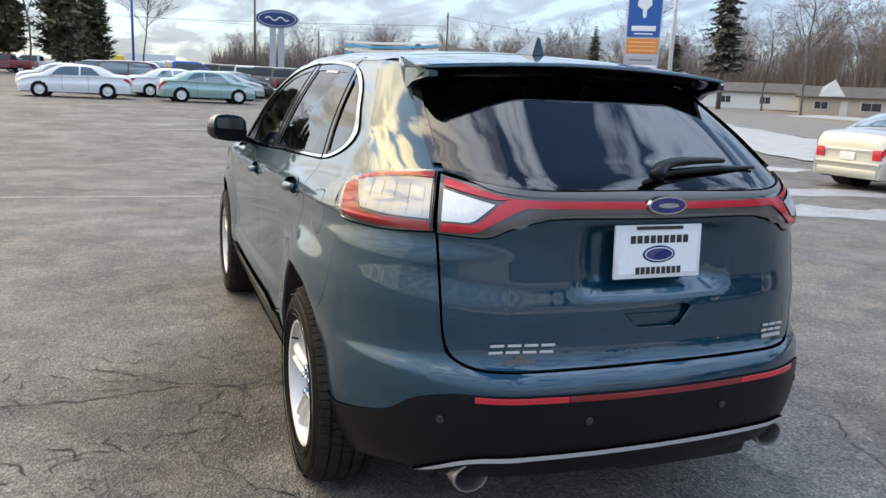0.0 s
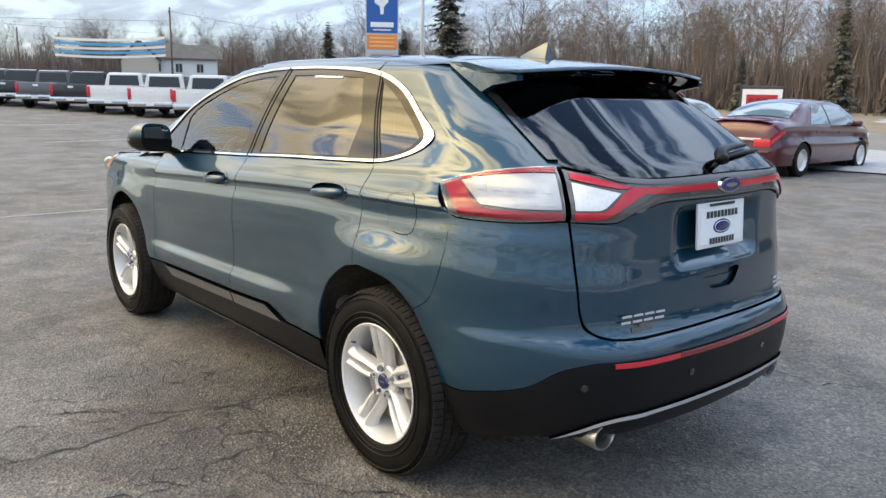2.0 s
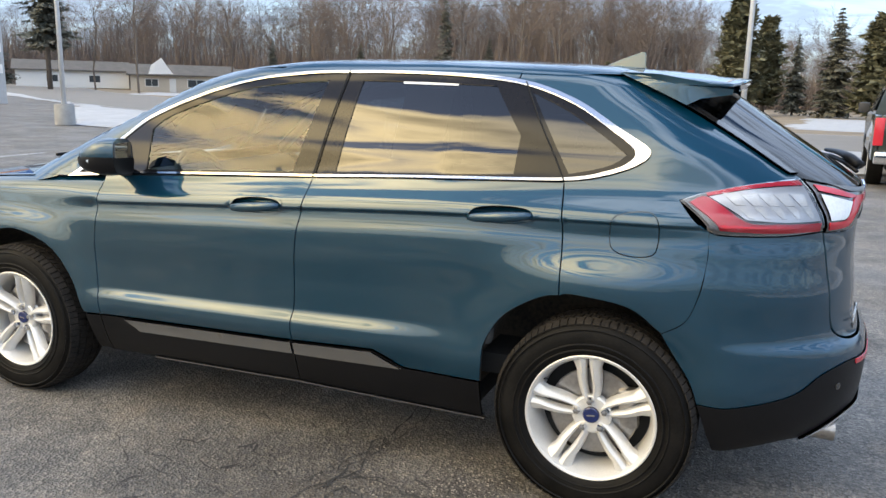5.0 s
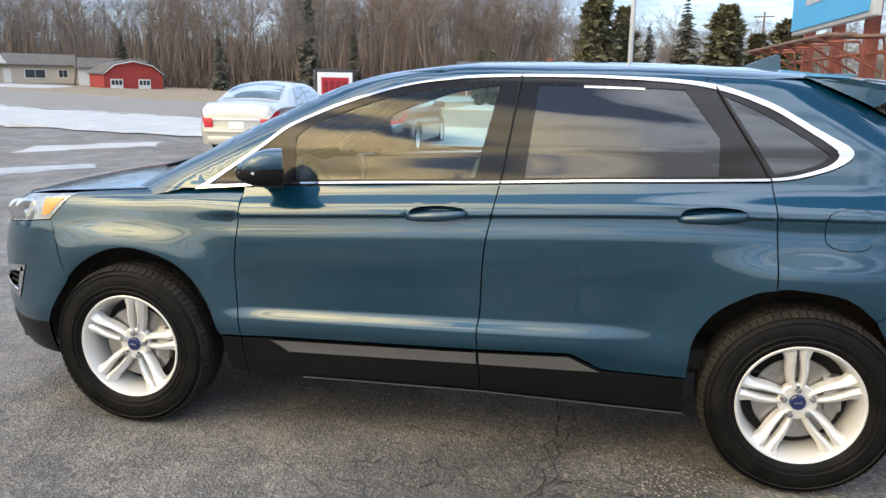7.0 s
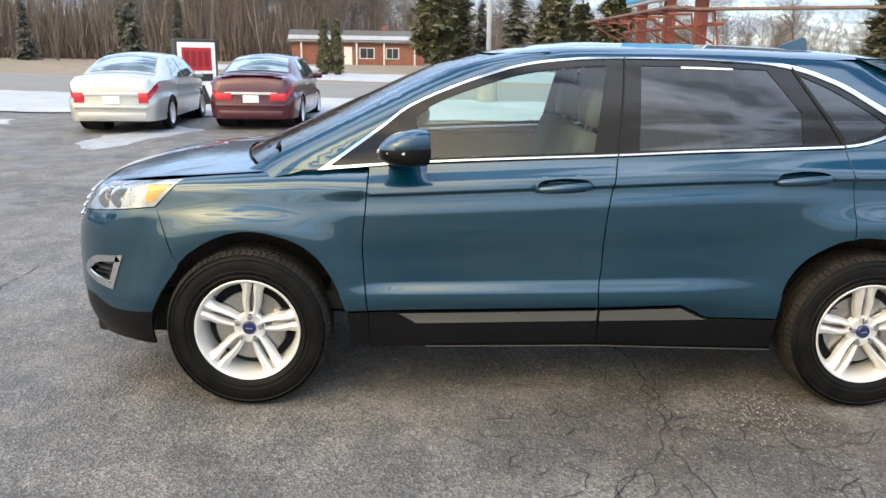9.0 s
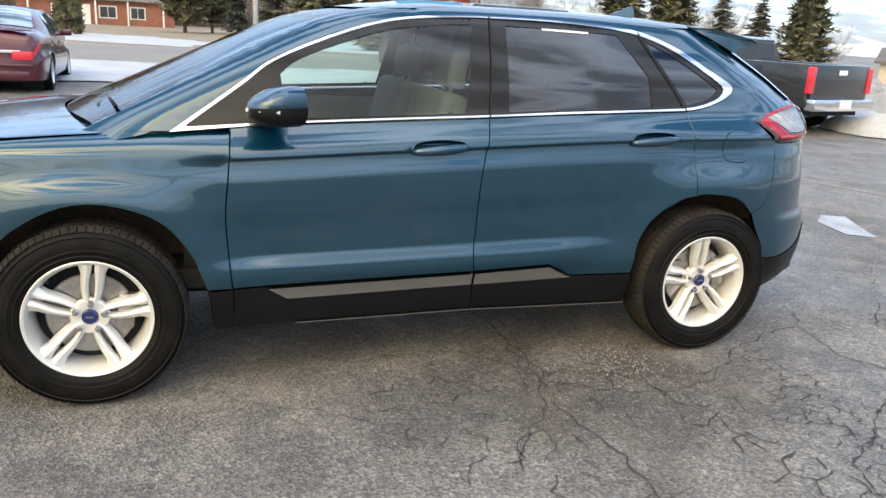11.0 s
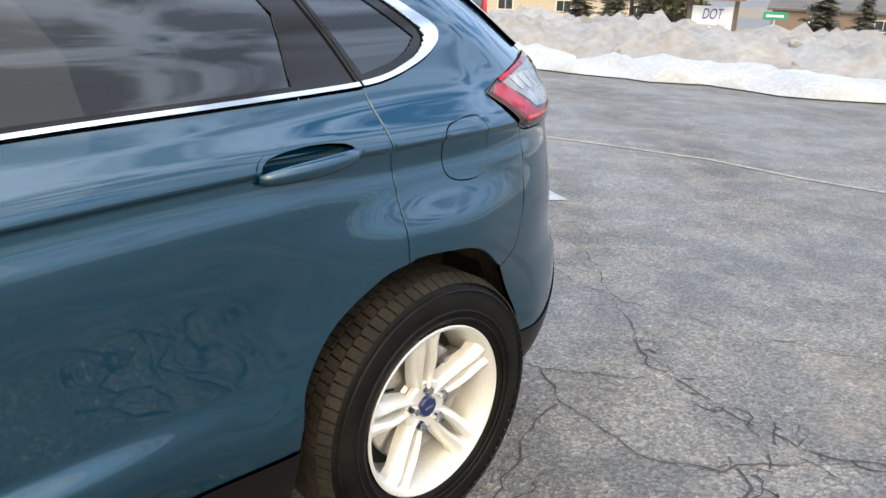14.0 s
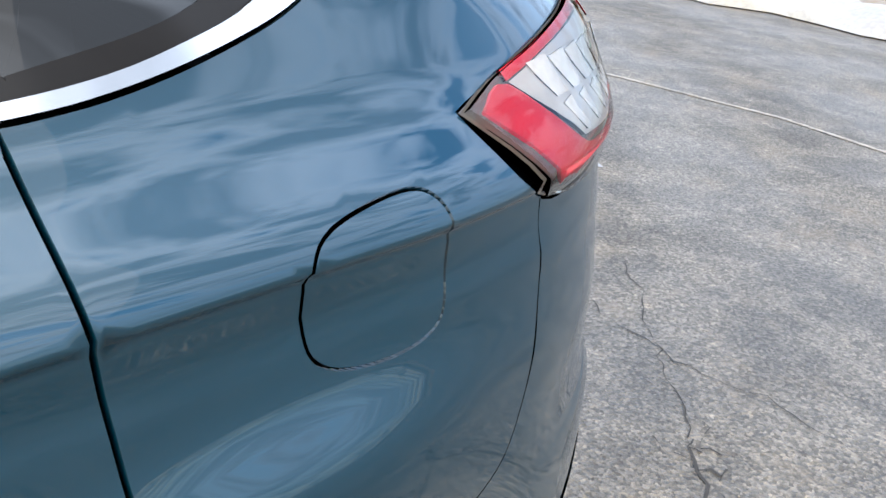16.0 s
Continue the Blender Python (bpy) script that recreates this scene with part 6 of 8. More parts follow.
def limb_mesh(segs):
    """Tapered prisms for the thick limbs, flat slivers for the twigs."""
    verts, faces = [], []
    for a, b, r0, r1, level in segs:
        t = (b - a).normalized()
        u = t.cross(Vector((.3, .8, .1))).normalized()
        w = t.cross(u)
        k = len(verts)
        n = 5 if level == 0 else 3
        if level >= 3:
            r = max(r0, .026)
            verts += [a + u * r, a - u * r, b]
            faces.append((k, k + 1, k + 2))
            continue
        for p, r in ((a, r0), (b, r1)):
            for i in range(n):
                g = 2 * math.pi * i / n
                verts.append(p + u * r * math.cos(g) + w * r * math.sin(g))
        faces += [(k + i, k + (i + 1) % n, k + n + (i + 1) % n, k + n + i) for i in range(n)]
    return np.array([tuple(v) for v in verts]), faces


def merged(copies):
    """One mesh of many copies: (verts, faces, x, y, turn, scale)."""
    vs, fs, k = [], [], 0
    for v, f, x, y, turn, s in copies:
        c, q = math.cos(turn), math.sin(turn)
        r = v * s
        vs.append(np.column_stack([r[:, 0] * c - r[:, 1] * q + x, r[:, 0] * q + r[:, 1] * c + y, r[:, 2] + float(ground_z(x, y))]))
        fs += [tuple(i + k for i in g) for g in f]
        k += len(v)
    return np.vstack(vs), fs


rng = np.random.RandomState(5)
POLES = [limb_mesh(limbs(rng, 1.0 * h, .34, 3, .2, 5, .0065)) for h in (13, 15, 12, 14, 16)]


def azimuth(deg, d, x0=-3.0, y0=0.0):
    return x0 + d * math.sin(radians(deg)), y0 + d * math.cos(radians(deg))


woods = []
for k in range(560):
    a = rng.uniform(6, 128)
    hi = np.interp(a, [6, 20, 40, 52, 75, 90, 128], [.55, .60, .72, .85, .95, .55, .50])
    d = np.interp(a, [6, 20, 45, 60, 80, 128], [190, 175, 150, 125, 105, 150]) + rng.uniform(0, 45)
    x, y = azimuth(a, d)
    v, f = POLES[rng.randint(5)]
    woods.append((v, f, x, y, rng.uniform(0, 6), hi * rng.uniform(.75, 1.15)))
v, f = merged(woods)
tagged(mesh_object("bare_woods", v, f, TWIG, smooth=False), "far belt of bare brown winter woods", "woods", kind="stuff")
n = 90000
a = rng.uniform(5, 130, n)
d = np.interp(a, [6, 20, 45, 60, 80, 128], [192, 178, 152, 128, 108, 152]) + rng.uniform(-6, 40, n)
x, y = -3.0 + d * np.sin(np.radians(a)), d * np.cos(np.radians(a))
top = np.interp(a, [6, 20, 40, 52, 75, 90, 128], [7.5, 9.5, 11, 11, 11, 6, 5]) * rng.uniform(.25, 1.15, n)
z = ground_z(x, y) + rng.uniform(-.2, .45, n) * top
w, b = rng.uniform(.03, .13, n), rng.uniform(0, 6.28, n)
low = np.stack([x - w * np.cos(b), y - w * np.sin(b), z], 1)
low2 = np.stack([x + w * np.cos(b), y + w * np.sin(b), z], 1)
tip = np.stack([x + rng.normal(0, .9, n), y + rng.normal(0, .9, n), z + top * .6], 1)
vs = np.stack([low, low2, tip], 1).reshape(-1, 3)
tagged(mesh_object("undergrowth", vs, np.arange(3 * n).reshape(-1, 3), TWIG, smooth=False), "dense brown undergrowth of the far woods", "undergrowth", kind="stuff")
# mostly out of view: trees added as a dark horizon for the car's reflections
round_woods = []
for k in range(120):
    a = rng.uniform(130, 354)
    x, y = azimuth(a, rng.uniform(150, 210))
    v, f = POLES[rng.randint(5)]
    round_woods.append((v, f, x, y, rng.uniform(0, 6), rng.uniform(.3, .5)))
v, f = merged(round_woods)
tagged(mesh_object("added_woods", v, f, TWIG, smooth=False), "bare southern trees, added on round the unseen west", "woods", kind="stuff")


BARE = []
for k in range(6):
    s = limbs(np.random.RandomState(90 + k), 10 * .82, (.42, .5, .5, .55, .6, .68)[k], 3, .3, 6, .013)
    BARE.append([limb_mesh([q for q in s if (q[4] > 1) == far]) for far in (False, True)])
SHARED = {}


def shared_part(key, name, v, f, material, parent):
    if key in SHARED:
        ob = new(name, SHARED[key])
        ob.parent = parent
    else:
        ob = mesh_object(name, v, f, material, parent, smooth=False)
        SHARED[key] = ob.data
    return ob


def bare_tree(x, y, height, seed, spread=.45, label="tall bare deciduous tree with a grey trunk"):
    k = min(range(6), key=lambda i: abs((.42, .5, .5, .55, .6, .68)[i] - spread) + .04 * ((i + seed) % 3))
    t = tagged(new("tree"), label, "tree")
    for nm, (v, f), m in zip(("trunk", "crown"), BARE[k], (BARK, TWIG)):
        shared_part(("bare", k, nm), nm, v, f, m, t)
    s = height / 10
    t.matrix_basis = pose(x, y, float(ground_z(x, y)), 0, 0, seed * 47 % 360) @ Matrix.Diagonal((s, s, s, 1))
    return t


def crown_mesh(seed, pine):
    """Whorls of boughs, each of many small sprays, on a tree ten high and reaching one out."""
    r = np.random.RandomState(seed)
    vs, fs = [], []
    z = .25
    while z < 9.9:
        f = z / 10
        reach = ((1 - f) ** .62 * min(1, .62 + f * 1.6) if pine else (1 - f) ** .85) * r.uniform(.70, 1.12) + .05
        for _ in range(7 if f < .8 else 6):
            a = r.uniform(0, 2 * math.pi)
            L = reach * r.uniform(.55, 1.12)
            for j in range(9):
                s = (j + r.rand()) / 9
                c = np.array([math.cos(a) * L * s, math.sin(a) * L * s, z + (L * .7 * s if pine else L * (-1.1 * s + .5 * s * s))])
                w = ((.16 + .10 * (1 - s)) if pine else (.10 + .22 * (1 - s)) * reach) + .06
                for sgn in (-1, 1):
                    b = a + sgn * r.uniform(.3, 1.3)
                    tip = c + np.array([math.cos(b) * w, math.sin(b) * w, r.uniform(-.9, 1.3 if pine else .3) * w * 2])
                    i = len(vs)
                    side = np.array([-math.sin(a) * w * .42, math.cos(a) * w * .42, r.uniform(-.8, .8) * w])
                    vs += [tuple(c + side), tuple(c - side), tuple(tip)]
                    fs.append((i, i + 1, i + 2))
        z += r.uniform(.20, .36)
    return vs, fs


CROWNS = {(pine, k): crown_mesh(70 + k + 10 * pine, pine) for pine in (0, 1) for k in range(3)}


def conifer(x, y, height, seed, wide=.24, mat_=SPRUCE, bare=.08, gap=.0, label="dark green spruce tree"):
    t = tagged(new("conifer"), label, "tree")
    sweep("trunk", [(0, 0, 0), (0, 0, height * .5), (0, 0, height * .96)], [height * .016, height * .010, .02], BARK, t, sides=6)
    key = (int(mat_ is NEEDLE), seed % 3)
    v, f = CROWNS[key]
    c = shared_part(("crown", key), "crown", v, f, mat_, t)
    k = height * wide * (1.1 if mat_ is NEEDLE else 1.1)
    c.matrix_basis = pose(0, 0, height * bare, 0, 0, seed * 31 % 360) @ Matrix.Diagonal((k, k, height * (1 - bare) / 10, 1))
    t.location = (x, y, float(ground_z(x, y)))
    return t


for a, d, h, w, m, bare, lb in (
        (41.6, 112, 21, .17, SPRUCE, .25, "tall narrow spruce with a bare lower trunk"), (38.3, 118, 10, .30, SPRUCE, .05, ""), (33.0, 100, 9.5, .22, SPRUCE, .1, ""),
        (-9.5, 92, 12, .26, NEEDLE, .1, "dark pine at the lot's edge"), (-7.2, 98, 13, .22, NEEDLE, .15, "dark pine at the lot's edge"), (-4.0, 95, 13.5, .24, NEEDLE, .1, "dark pine at the lot's edge"), (-2.2, 100, 10, .28, NEEDLE, .1, "dark pine at the lot's edge"), (-11.5, 90, 11, .3, NEEDLE, .1, "dark pine at the lot's edge"),
        (68.3, 96, 12.5, .17, SPRUCE, .02, "tall grey-green spruce before the woods"), (62.2, 104, 7.5, .2, SPRUCE, .02, ""), (71.5, 98, 8, .2, SPRUCE, .05, ""), (56, 118, 8, .2, SPRUCE, .05, ""),
        (88.7, 72, 9.8, .26, NEEDLE, .08, "broad green pine across the road"), (90.6, 76, 8.6, .24, NEEDLE, .1, "broad green pine across the road"), (92.4, 80, 7.5, .2, SPRUCE, .05, ""), (94.8, 74, 9.2, .24, SPRUCE, .03, ""), (97.4, 70, 8.0, .34, NEEDLE, .03, "rounded green pine across the road"), (99.5, 78, 6.2, .36, NEEDLE, .03, "rounded green pine across the road"),
        (101, 46, 5.0, .36, NEEDLE, .02, "rounded green pine across the road"), (119, 50, 6.2, .34, NEEDLE, .03, "broad green pine beside the bank"), (122.5, 52, 6.8, .30, NEEDLE, .03, "broad green pine beside the bank"), (126, 54, 5.9, .30, SPRUCE, .03, ""), (128.5, 52, 5.4, .33, SPRUCE, .03, ""), (131.5, 50, 6.2, .3, NEEDLE, .03, "broad green pine beside the bank"),
        (144.3, 62, 4.6, .3, SPRUCE, .06, ""), (146.6, 60, 4.8, .3, SPRUCE, .06, ""), (149, 64, 5.4, .3, SPRUCE, .06, ""), (150.6, 60, 5.6, .26, NEEDLE, .02, ""), (151.8, 56, 5.0, .24, NEEDLE, .02, ""), (160.2, 66, 5.2, .36, SPRUCE, .05, ""), (162.6, 60, 3.6, .35, SPRUCE, .05, "")):
    x, y = azimuth(a, d)
    conifer(x, y, h, int(a * 10 + 500), w, m, bare, .06, lb or "dark green spruce tree")
for a, d, h, sp in ((47.0, 104, 15, .42), (36.0, 112, 14, .5), (44.3, 120, 13, .5), (53.0, 118, 14, .5), (58.5, 116, 13, .45), (64, 104, 14, .5), (73.5, 96, 15, .55), (77, 92, 14, .55), (82.2, 96, 11.5, .6), (85.8, 100, 10, .6), (105.5, 90, 9.5, .6), (109, 100, 9, .6), (113.5, 70, 8, .6), (70, 100, 14, .5), (-6, 88, 12, .5), (1.0, 96, 11, .5), (66.5, 78, 7, .7)):
    x, y = azimuth(a, d)
    bare_tree(x, y, h, int(a * 7 + 90), sp)


# ---- poles, signs, buildings ----
CONCRETE = mat("concrete", (.36, .35, .33), rough=.9, vary=.2, scale=3, fine=30, bump=.2, bump_scale=40)
POLE_GREY = mat("pole_paint", (.55, .56, .57), rough=.5, metal=.2, vary=.1)
WOOD = mat("pole_wood", (.13, .10, .08), rough=.95, vary=.3)
SIGN_BLUE = mat("sign_blue", (.020, .10, .36), rough=.35, vary=.05)
SIGN_NAVY = mat("sign_navy", (.014, .04, .15), rough=.3, vary=.05)
SIGN_ORANGE = mat("sign_orange", (.70, .25, .06), rough=.4, vary=.05)
SIGN_GREY = mat("sign_grey", (.42, .43, .44), rough=.5, vary=.08)
SIGN_WHITE = mat("sign_white", (.78, .78, .77), rough=.4, vary=.05)
BOARD_BLUE = mat("board_blue", (.08, .36, .66), rough=.5, vary=.08)
RUST = mat("rust_paint", (.26, .080, .050), rough=.75, vary=.3, scale=1.5, fine=15)
SIGN_RED = mat("sign_red", (.42, .022, .030), rough=.4, vary=.08)
SIGN_DARK = mat("sign_dark", (.035, .035, .038), rough=.5, vary=.1)
SIGN_GREEN = mat("sign_green", (.02, .26, .17), rough=.4, vary=.05)
SHINGLE = mat("roof_shingle", (.115, .108, .100), rough=.95, vary=.25, scale=1, fine=12)
BEIGE = mat("beige_siding", (.50, .45, .37), rough=.8, vary=.08)
BARN_RED = mat("barn_red", (.32, .040, .032), rough=.8, vary=.15, scale=1, fine=8)
BRICK = mat("brick_red", (.26, .11, .075), rough=.9, vary=.25, scale=2, fine=20)
HOUSE_WHITE = mat("white_siding", (.70, .70, .68), rough=.7, vary=.06)
ORANGE_ROOF = mat("cedar_roof", (.27, .155, .085), rough=.9, vary=.2, scale=2, fine=15)
PANE = mat("dark_pane", (.035, .042, .050), rough=.08, vary=.1)


def gz(x, y):
    return float(ground_z(x, y))


def lamp_post(x, y, h, base=True, label="white steel light pole on a round concrete base"):
    t = tagged(new("light_pole"), label, "light pole", group="lot light poles")
    if base:
        bm = bmesh.new()
        bmesh.ops.create_cone(bm, cap_ends=True, segments=24, radius1=.34, radius2=.33, depth=.75, matrix=Matrix.Translation((0, 0, .375)))
        bmesh.ops.bevel(bm, geom=[e for e in bm.edges if e.calc_length() < .2], offset=.03, segments=2, affect="EDGES")
        part("base", bm, CONCRETE, t, "concrete footing", smooth=True)
    sweep("pole", [(0, 0, .7), (0, 0, h * .5), (0, 0, h)], [.085, .075, .06], POLE_GREY, t, sides=12)
    bm = bmesh.new()
    block(bm, (.5, .28, .10), (.45, 0, h), bevel=.03)
    block(bm, (.5, .28, .10), (-.45, 0, h), bevel=.03)
    block(bm, (.9, .05, .05), (0, 0, h - .02))
    part("lamp_head", bm, POLE_GREY, t, smooth=True)
    t.location = (x, y, gz(x, y))


lamp_post(17.2, 22.3, 9.5)
lamp_post(22.6, 0.0, 9.5)


def utility_pole(x, y, h, turn=0.0):
    t = tagged(new("utility_pole"), "weathered wooden utility pole with a crossarm", "utility pole", group="utility poles")
    sweep("pole", [(0, 0, -.2), (0, 0, h)], [.16, .11], WOOD, t, sides=8)
    bm = bmesh.new()
    block(bm, (2.4, .11, .13), (0, .12, h - .6))
    part("crossarm", bm, WOOD, t)
    for dx in (-1.05, -.45, .45, 1.05):
        o = lathe("insulator", [(0, .0), (.0, .05), (.08, .045), (.13, .02), (.13, 0)], SIGN_GREY, t, 8)
        o.matrix_basis = Matrix.Translation((dx, .12, h - .53)) @ pose(0, 0, 0, 0, -90, 0)
    t.matrix_basis = pose(x, y, gz(x, y), 0, 0, turn)


upoles = [azimuth(7.4, 92, -1.45, -2.8), azimuth(20.9, 120, -1.45, -2.8), azimuth(11.8, 150, -1.45, -2.8), azimuth(14.2, 160, -1.45, -2.8), azimuth(17.0, 150, -1.45, -2.8), azimuth(99.9, 105), (31.5, -55), (118, 128)]
for (x, y), h in zip(upoles, (10.2, 11.5, 9, 9, 9, 10.6, 10, 11)):
    utility_pole(x, y, h, 70)
cables = new("power_lines")
tagged(cables, "thin overhead power lines along the road", "power lines")
for a, b, za, zb in (((-60, 175), (118, 128), 12, 11.6), ((118, 128), (31.5, -55), 11.2, 9.6), ((118, 128), (31.5, -55), 12.6, 11.0), ((-60, 175), (41, 109), 11, 11.0), ((41, 109), (118, 128), 11, 11.2)):
    q = [np.array([a[0] + (b[0] - a[0]) * s, a[1] + (b[1] - a[1]) * s, gz(*a) * (1 - s) + za + (zb - za) * s - 4.0 * s * (1 - s) * 1.2]) for s in np.linspace(0, 1, 25)]
    sweep("cable", q, .022, SIGN_DARK, cables, sides=4)


def ellipse_disc(name, rx, rz, thick, material, parent, y, z):
    bm = bmesh.new()
    bmesh.ops.create_cone(bm, cap_ends=True, segments=48, radius1=1, radius2=1, depth=1)
    bmesh.ops.scale(bm, vec=(rx, rz, thick), verts=bm.verts)
    bmesh.ops.rotate(bm, matrix=Matrix.Rotation(radians(90), 3, "X"), verts=bm.verts)
    bmesh.ops.translate(bm, vec=(0, y, z), verts=bm.verts)
    return part(name, bm, material, parent)


def oval_sign(x, y, turn):
    t = tagged(new("pylon_sign"), "tall pylon with a dark blue oval sign", "sign")
    for dx in (-.42, .42):
        bm = bmesh.new()
        block(bm, (.62, .5, 6.0), (dx, 0, 3.0), bevel=.04)
        part("leg", bm, SIGN_GREY, t)
    ellipse_disc("rim", 2.15, .92, .5, SIGN_GREY, t, 0, 6.75)
    ellipse_disc("face", 2.02, .82, .56, SIGN_NAVY, t, 0, 6.75)
    ellipse_disc("ring", 1.86, .70, .60, SIGN_WHITE, t, 0, 6.75)
    ellipse_disc("field", 1.80, .65, .64, SIGN_NAVY, t, 0, 6.75)
    pts = [(-1.15 + 2.3 * s, -.35, 6.75 + .16 * math.sin(s * 12)) for s in np.linspace(0, 1, 30)]
    sweep("mark", pts, .09, SIGN_WHITE, t, flat=.8, sides=6)
    t.matrix_basis = pose(x, y, gz(x, y), 0, 0, turn)


x, y = azimuth(8.9, 83, -1.45, -2.77)
oval_sign(x, y, -8)


def tall_sign(x, y, turn):
    t = tagged(new("lane_sign"), "tall blue, orange and grey service sign board", "sign")
    def slab(name, w, h, z, m, d=.4, yy=0.0, dx=0.0, label=""):
        bm = bmesh.new()
        block(bm, (w, d, h), (dx, yy, z + h / 2), bevel=.02, seg=1)
        return part(name, bm, m, t, label)
    slab("frame", 2.2, 9.4, -1.2, SIGN_GREY, .36)
    slab("blue_panel", 2.06, 3.7, 4.35, SIGN_BLUE, .40)
    slab("orange_panel", 2.02, .95, 3.30, SIGN_ORANGE, .40)
    for k in range(3):
        slab("orange_line", 1.7, .10, 3.45 + .26 * k, mat("pale_orange", (.85, .45, .18), vary=.05), .42)
    for k in range(4):
        slab("grey_panel", 2.0, .52, 2.66 - .60 * k, SIGN_WHITE if k % 2 else SIGN_GREY, .40)
        slab("grey_line", 1.5, .14, 2.84 - .60 * k, mat("line_grey", (.20, .21, .23), vary=.05), .42)
    slab("white_line", 1.55, .34, 4.72, SIGN_WHITE, .42)
    slab("white_line", 1.2, .10, 4.50, SIGN_WHITE, .42)
    bm = bmesh.new()
    pts = [(-.5, 6.3), (-.15, 6.05), (-.1, 5.55), (.1, 5.55), (.12, 6.05), (.42, 6.35), (.36, 6.9), (.55, 7.3), (.2, 7.2), (.1, 6.7), (-.45, 6.75)]
    for yy in (-.215, .215):
        bm.faces.new([bm.verts.new((a, yy, b)) for a, b in pts])
    part("emblem", bm, SIGN_WHITE, t, "white emblem shape")
    t.matrix_basis = pose(x, y, gz(x, y) + .85, 0, 0, turn)


tall_sign(29.0, 41.3, -36)


def billboard():
    """A big board facing up the road on steel posts, with a catwalk on trussed arms."""
    t = tagged(new("billboard"), "blue roadside billboard on rusty red steel posts", "billboard")
    for x, h in ((30.5, 6.6), (26.5, 6.6), (22.9, 6.8)):
        bm = bmesh.new()
        block(bm, (.38, .38, h), (x, -7.2, h / 2), bevel=.02, seg=1)
        part("post", bm, RUST, t, "rust-red steel post")
    bm = bmesh.new()
    block(bm, (9.7, .24, 3.9), (25.3, -6.55, 5.5), bevel=.02, seg=1)
    part("frame", bm, SIGN_GREY, t)
    bm = bmesh.new()
    block(bm, (9.3, .06, 3.6), (25.4, -6.40, 5.5))
    part("board", bm, BOARD_BLUE, t, "plain sky-blue board")
    bm = bmesh.new()
    block(bm, (2.6, .03, .24), (26.6, -6.36, 4.6))
    part("printed_bar", bm, SIGN_GREY, t)
    bm = bmesh.new()
    block(bm, (3.2, .3, 3.6), (20.4, -8.4, 5.6), (0, 0, 62), bevel=.02, seg=1)
    part("rear_board", bm, SIGN_DARK, t, "dark back of the second board")
    plank = mat("old_plank", (.20, .13, .10), rough=.9, vary=.3)
    for yy in (-5.9, -5.45):
        bm = bmesh.new()
        block(bm, (13.0, .34, .07), (26.8, yy, 3.05))
        part("catwalk", bm, plank, t, "rusty catwalk plank")
    for off in (0, .45):
        bm = bmesh.new()
        block(bm, (8.0, .34, .07), (19.6 + off, -9.6, 3.05), (0, 0, 62))
        part("catwalk", bm, plank, t, "rusty catwalk plank")
    for x in (32.4, 30.2, 28, 25.8, 23.6, 21.4):
        sweep("brace", [(x, -5.3, 3.0), (x, -7.1, 3.0), (x - .8, -7.1, 1.6)], .05, RUST, t, sides=5)
        sweep("brace", [(x, -5.4, 2.98), (x - .4, -7.0, 2.0)], .04, RUST, t, sides=5)
    sweep("rail", [(33.0, -7.1, 2.6), (20.6, -7.1, 2.6)], .07, RUST, t, sides=5)


billboard()


def house(x, y, turn, w, d, h, roof_h, wall, roof, label, windows=(), door=None, name="house", over=.5, chimney=False):
    t = tagged(new(name), label, "house")
    bm = bmesh.new()
    block(bm, (w, d, h), (0, 0, h / 2))
    part("wall", bm, wall, t)
    bm = bmesh.new()
    a = [bm.verts.new(p) for p in ((-w / 2 - over, -d / 2 - over, h), (w / 2 + over, -d / 2 - over, h), (w / 2 + over, 0, h + roof_h), (-w / 2 - over, 0, h + roof_h), (-w / 2 - over, d / 2 + over, h), (w / 2 + over, d / 2 + over, h))]
    b = [bm.verts.new((v.co.x, v.co.y, v.co.z + .22)) for v in a]
    for q in (a, b):
        bm.faces.new((q[0], q[1], q[2], q[3])), bm.faces.new((q[3], q[2], q[5], q[4]))
    for i, j in ((0, 1), (1, 2), (2, 5), (5, 4), (4, 3), (3, 0)):
        bm.faces.new((a[i], a[j], b[j], b[i]))
    r = part("roof", bm, roof, t)
    bm = bmesh.new()
    for s in (-1, 1):
        bm.faces.new([bm.verts.new((s * w / 2, yy, zz)) for yy, zz in ((-d / 2, h), (d / 2, h), (0, h + roof_h))])
    part("gable", bm, wall, t)
    if chimney:
        bm = bmesh.new()
        block(bm, (.8, .6, 1.6), (w * .2, .6, h + roof_h))
        part("chimney", bm, BRICK, r)
    for wx, wz, ww, wh in windows:
        win = new("window")
        win.parent = t
        bm = bmesh.new()
        block(bm, (ww + .2, .10, wh + .2), (wx, -d / 2 - .02, wz))
        part("frame", bm, HOUSE_WHITE, win)
        for s in (-1, 1):
            bm = bmesh.new()
            block(bm, (ww / 2 - .06, .06, wh), (wx + s * ww / 4, -d / 2 - .06, wz))
            part("pane", bm, PANE, win)
    if door:
        bm = bmesh.new()
        block(bm, (.95, .10, 2.05), (door, -d / 2 - .04, 1.03), bevel=.02, seg=1)
        part("door", bm, HOUSE_WHITE, t)
    t.matrix_basis = pose(x, y, gz(x, y), 0, 0, turn)
    return t


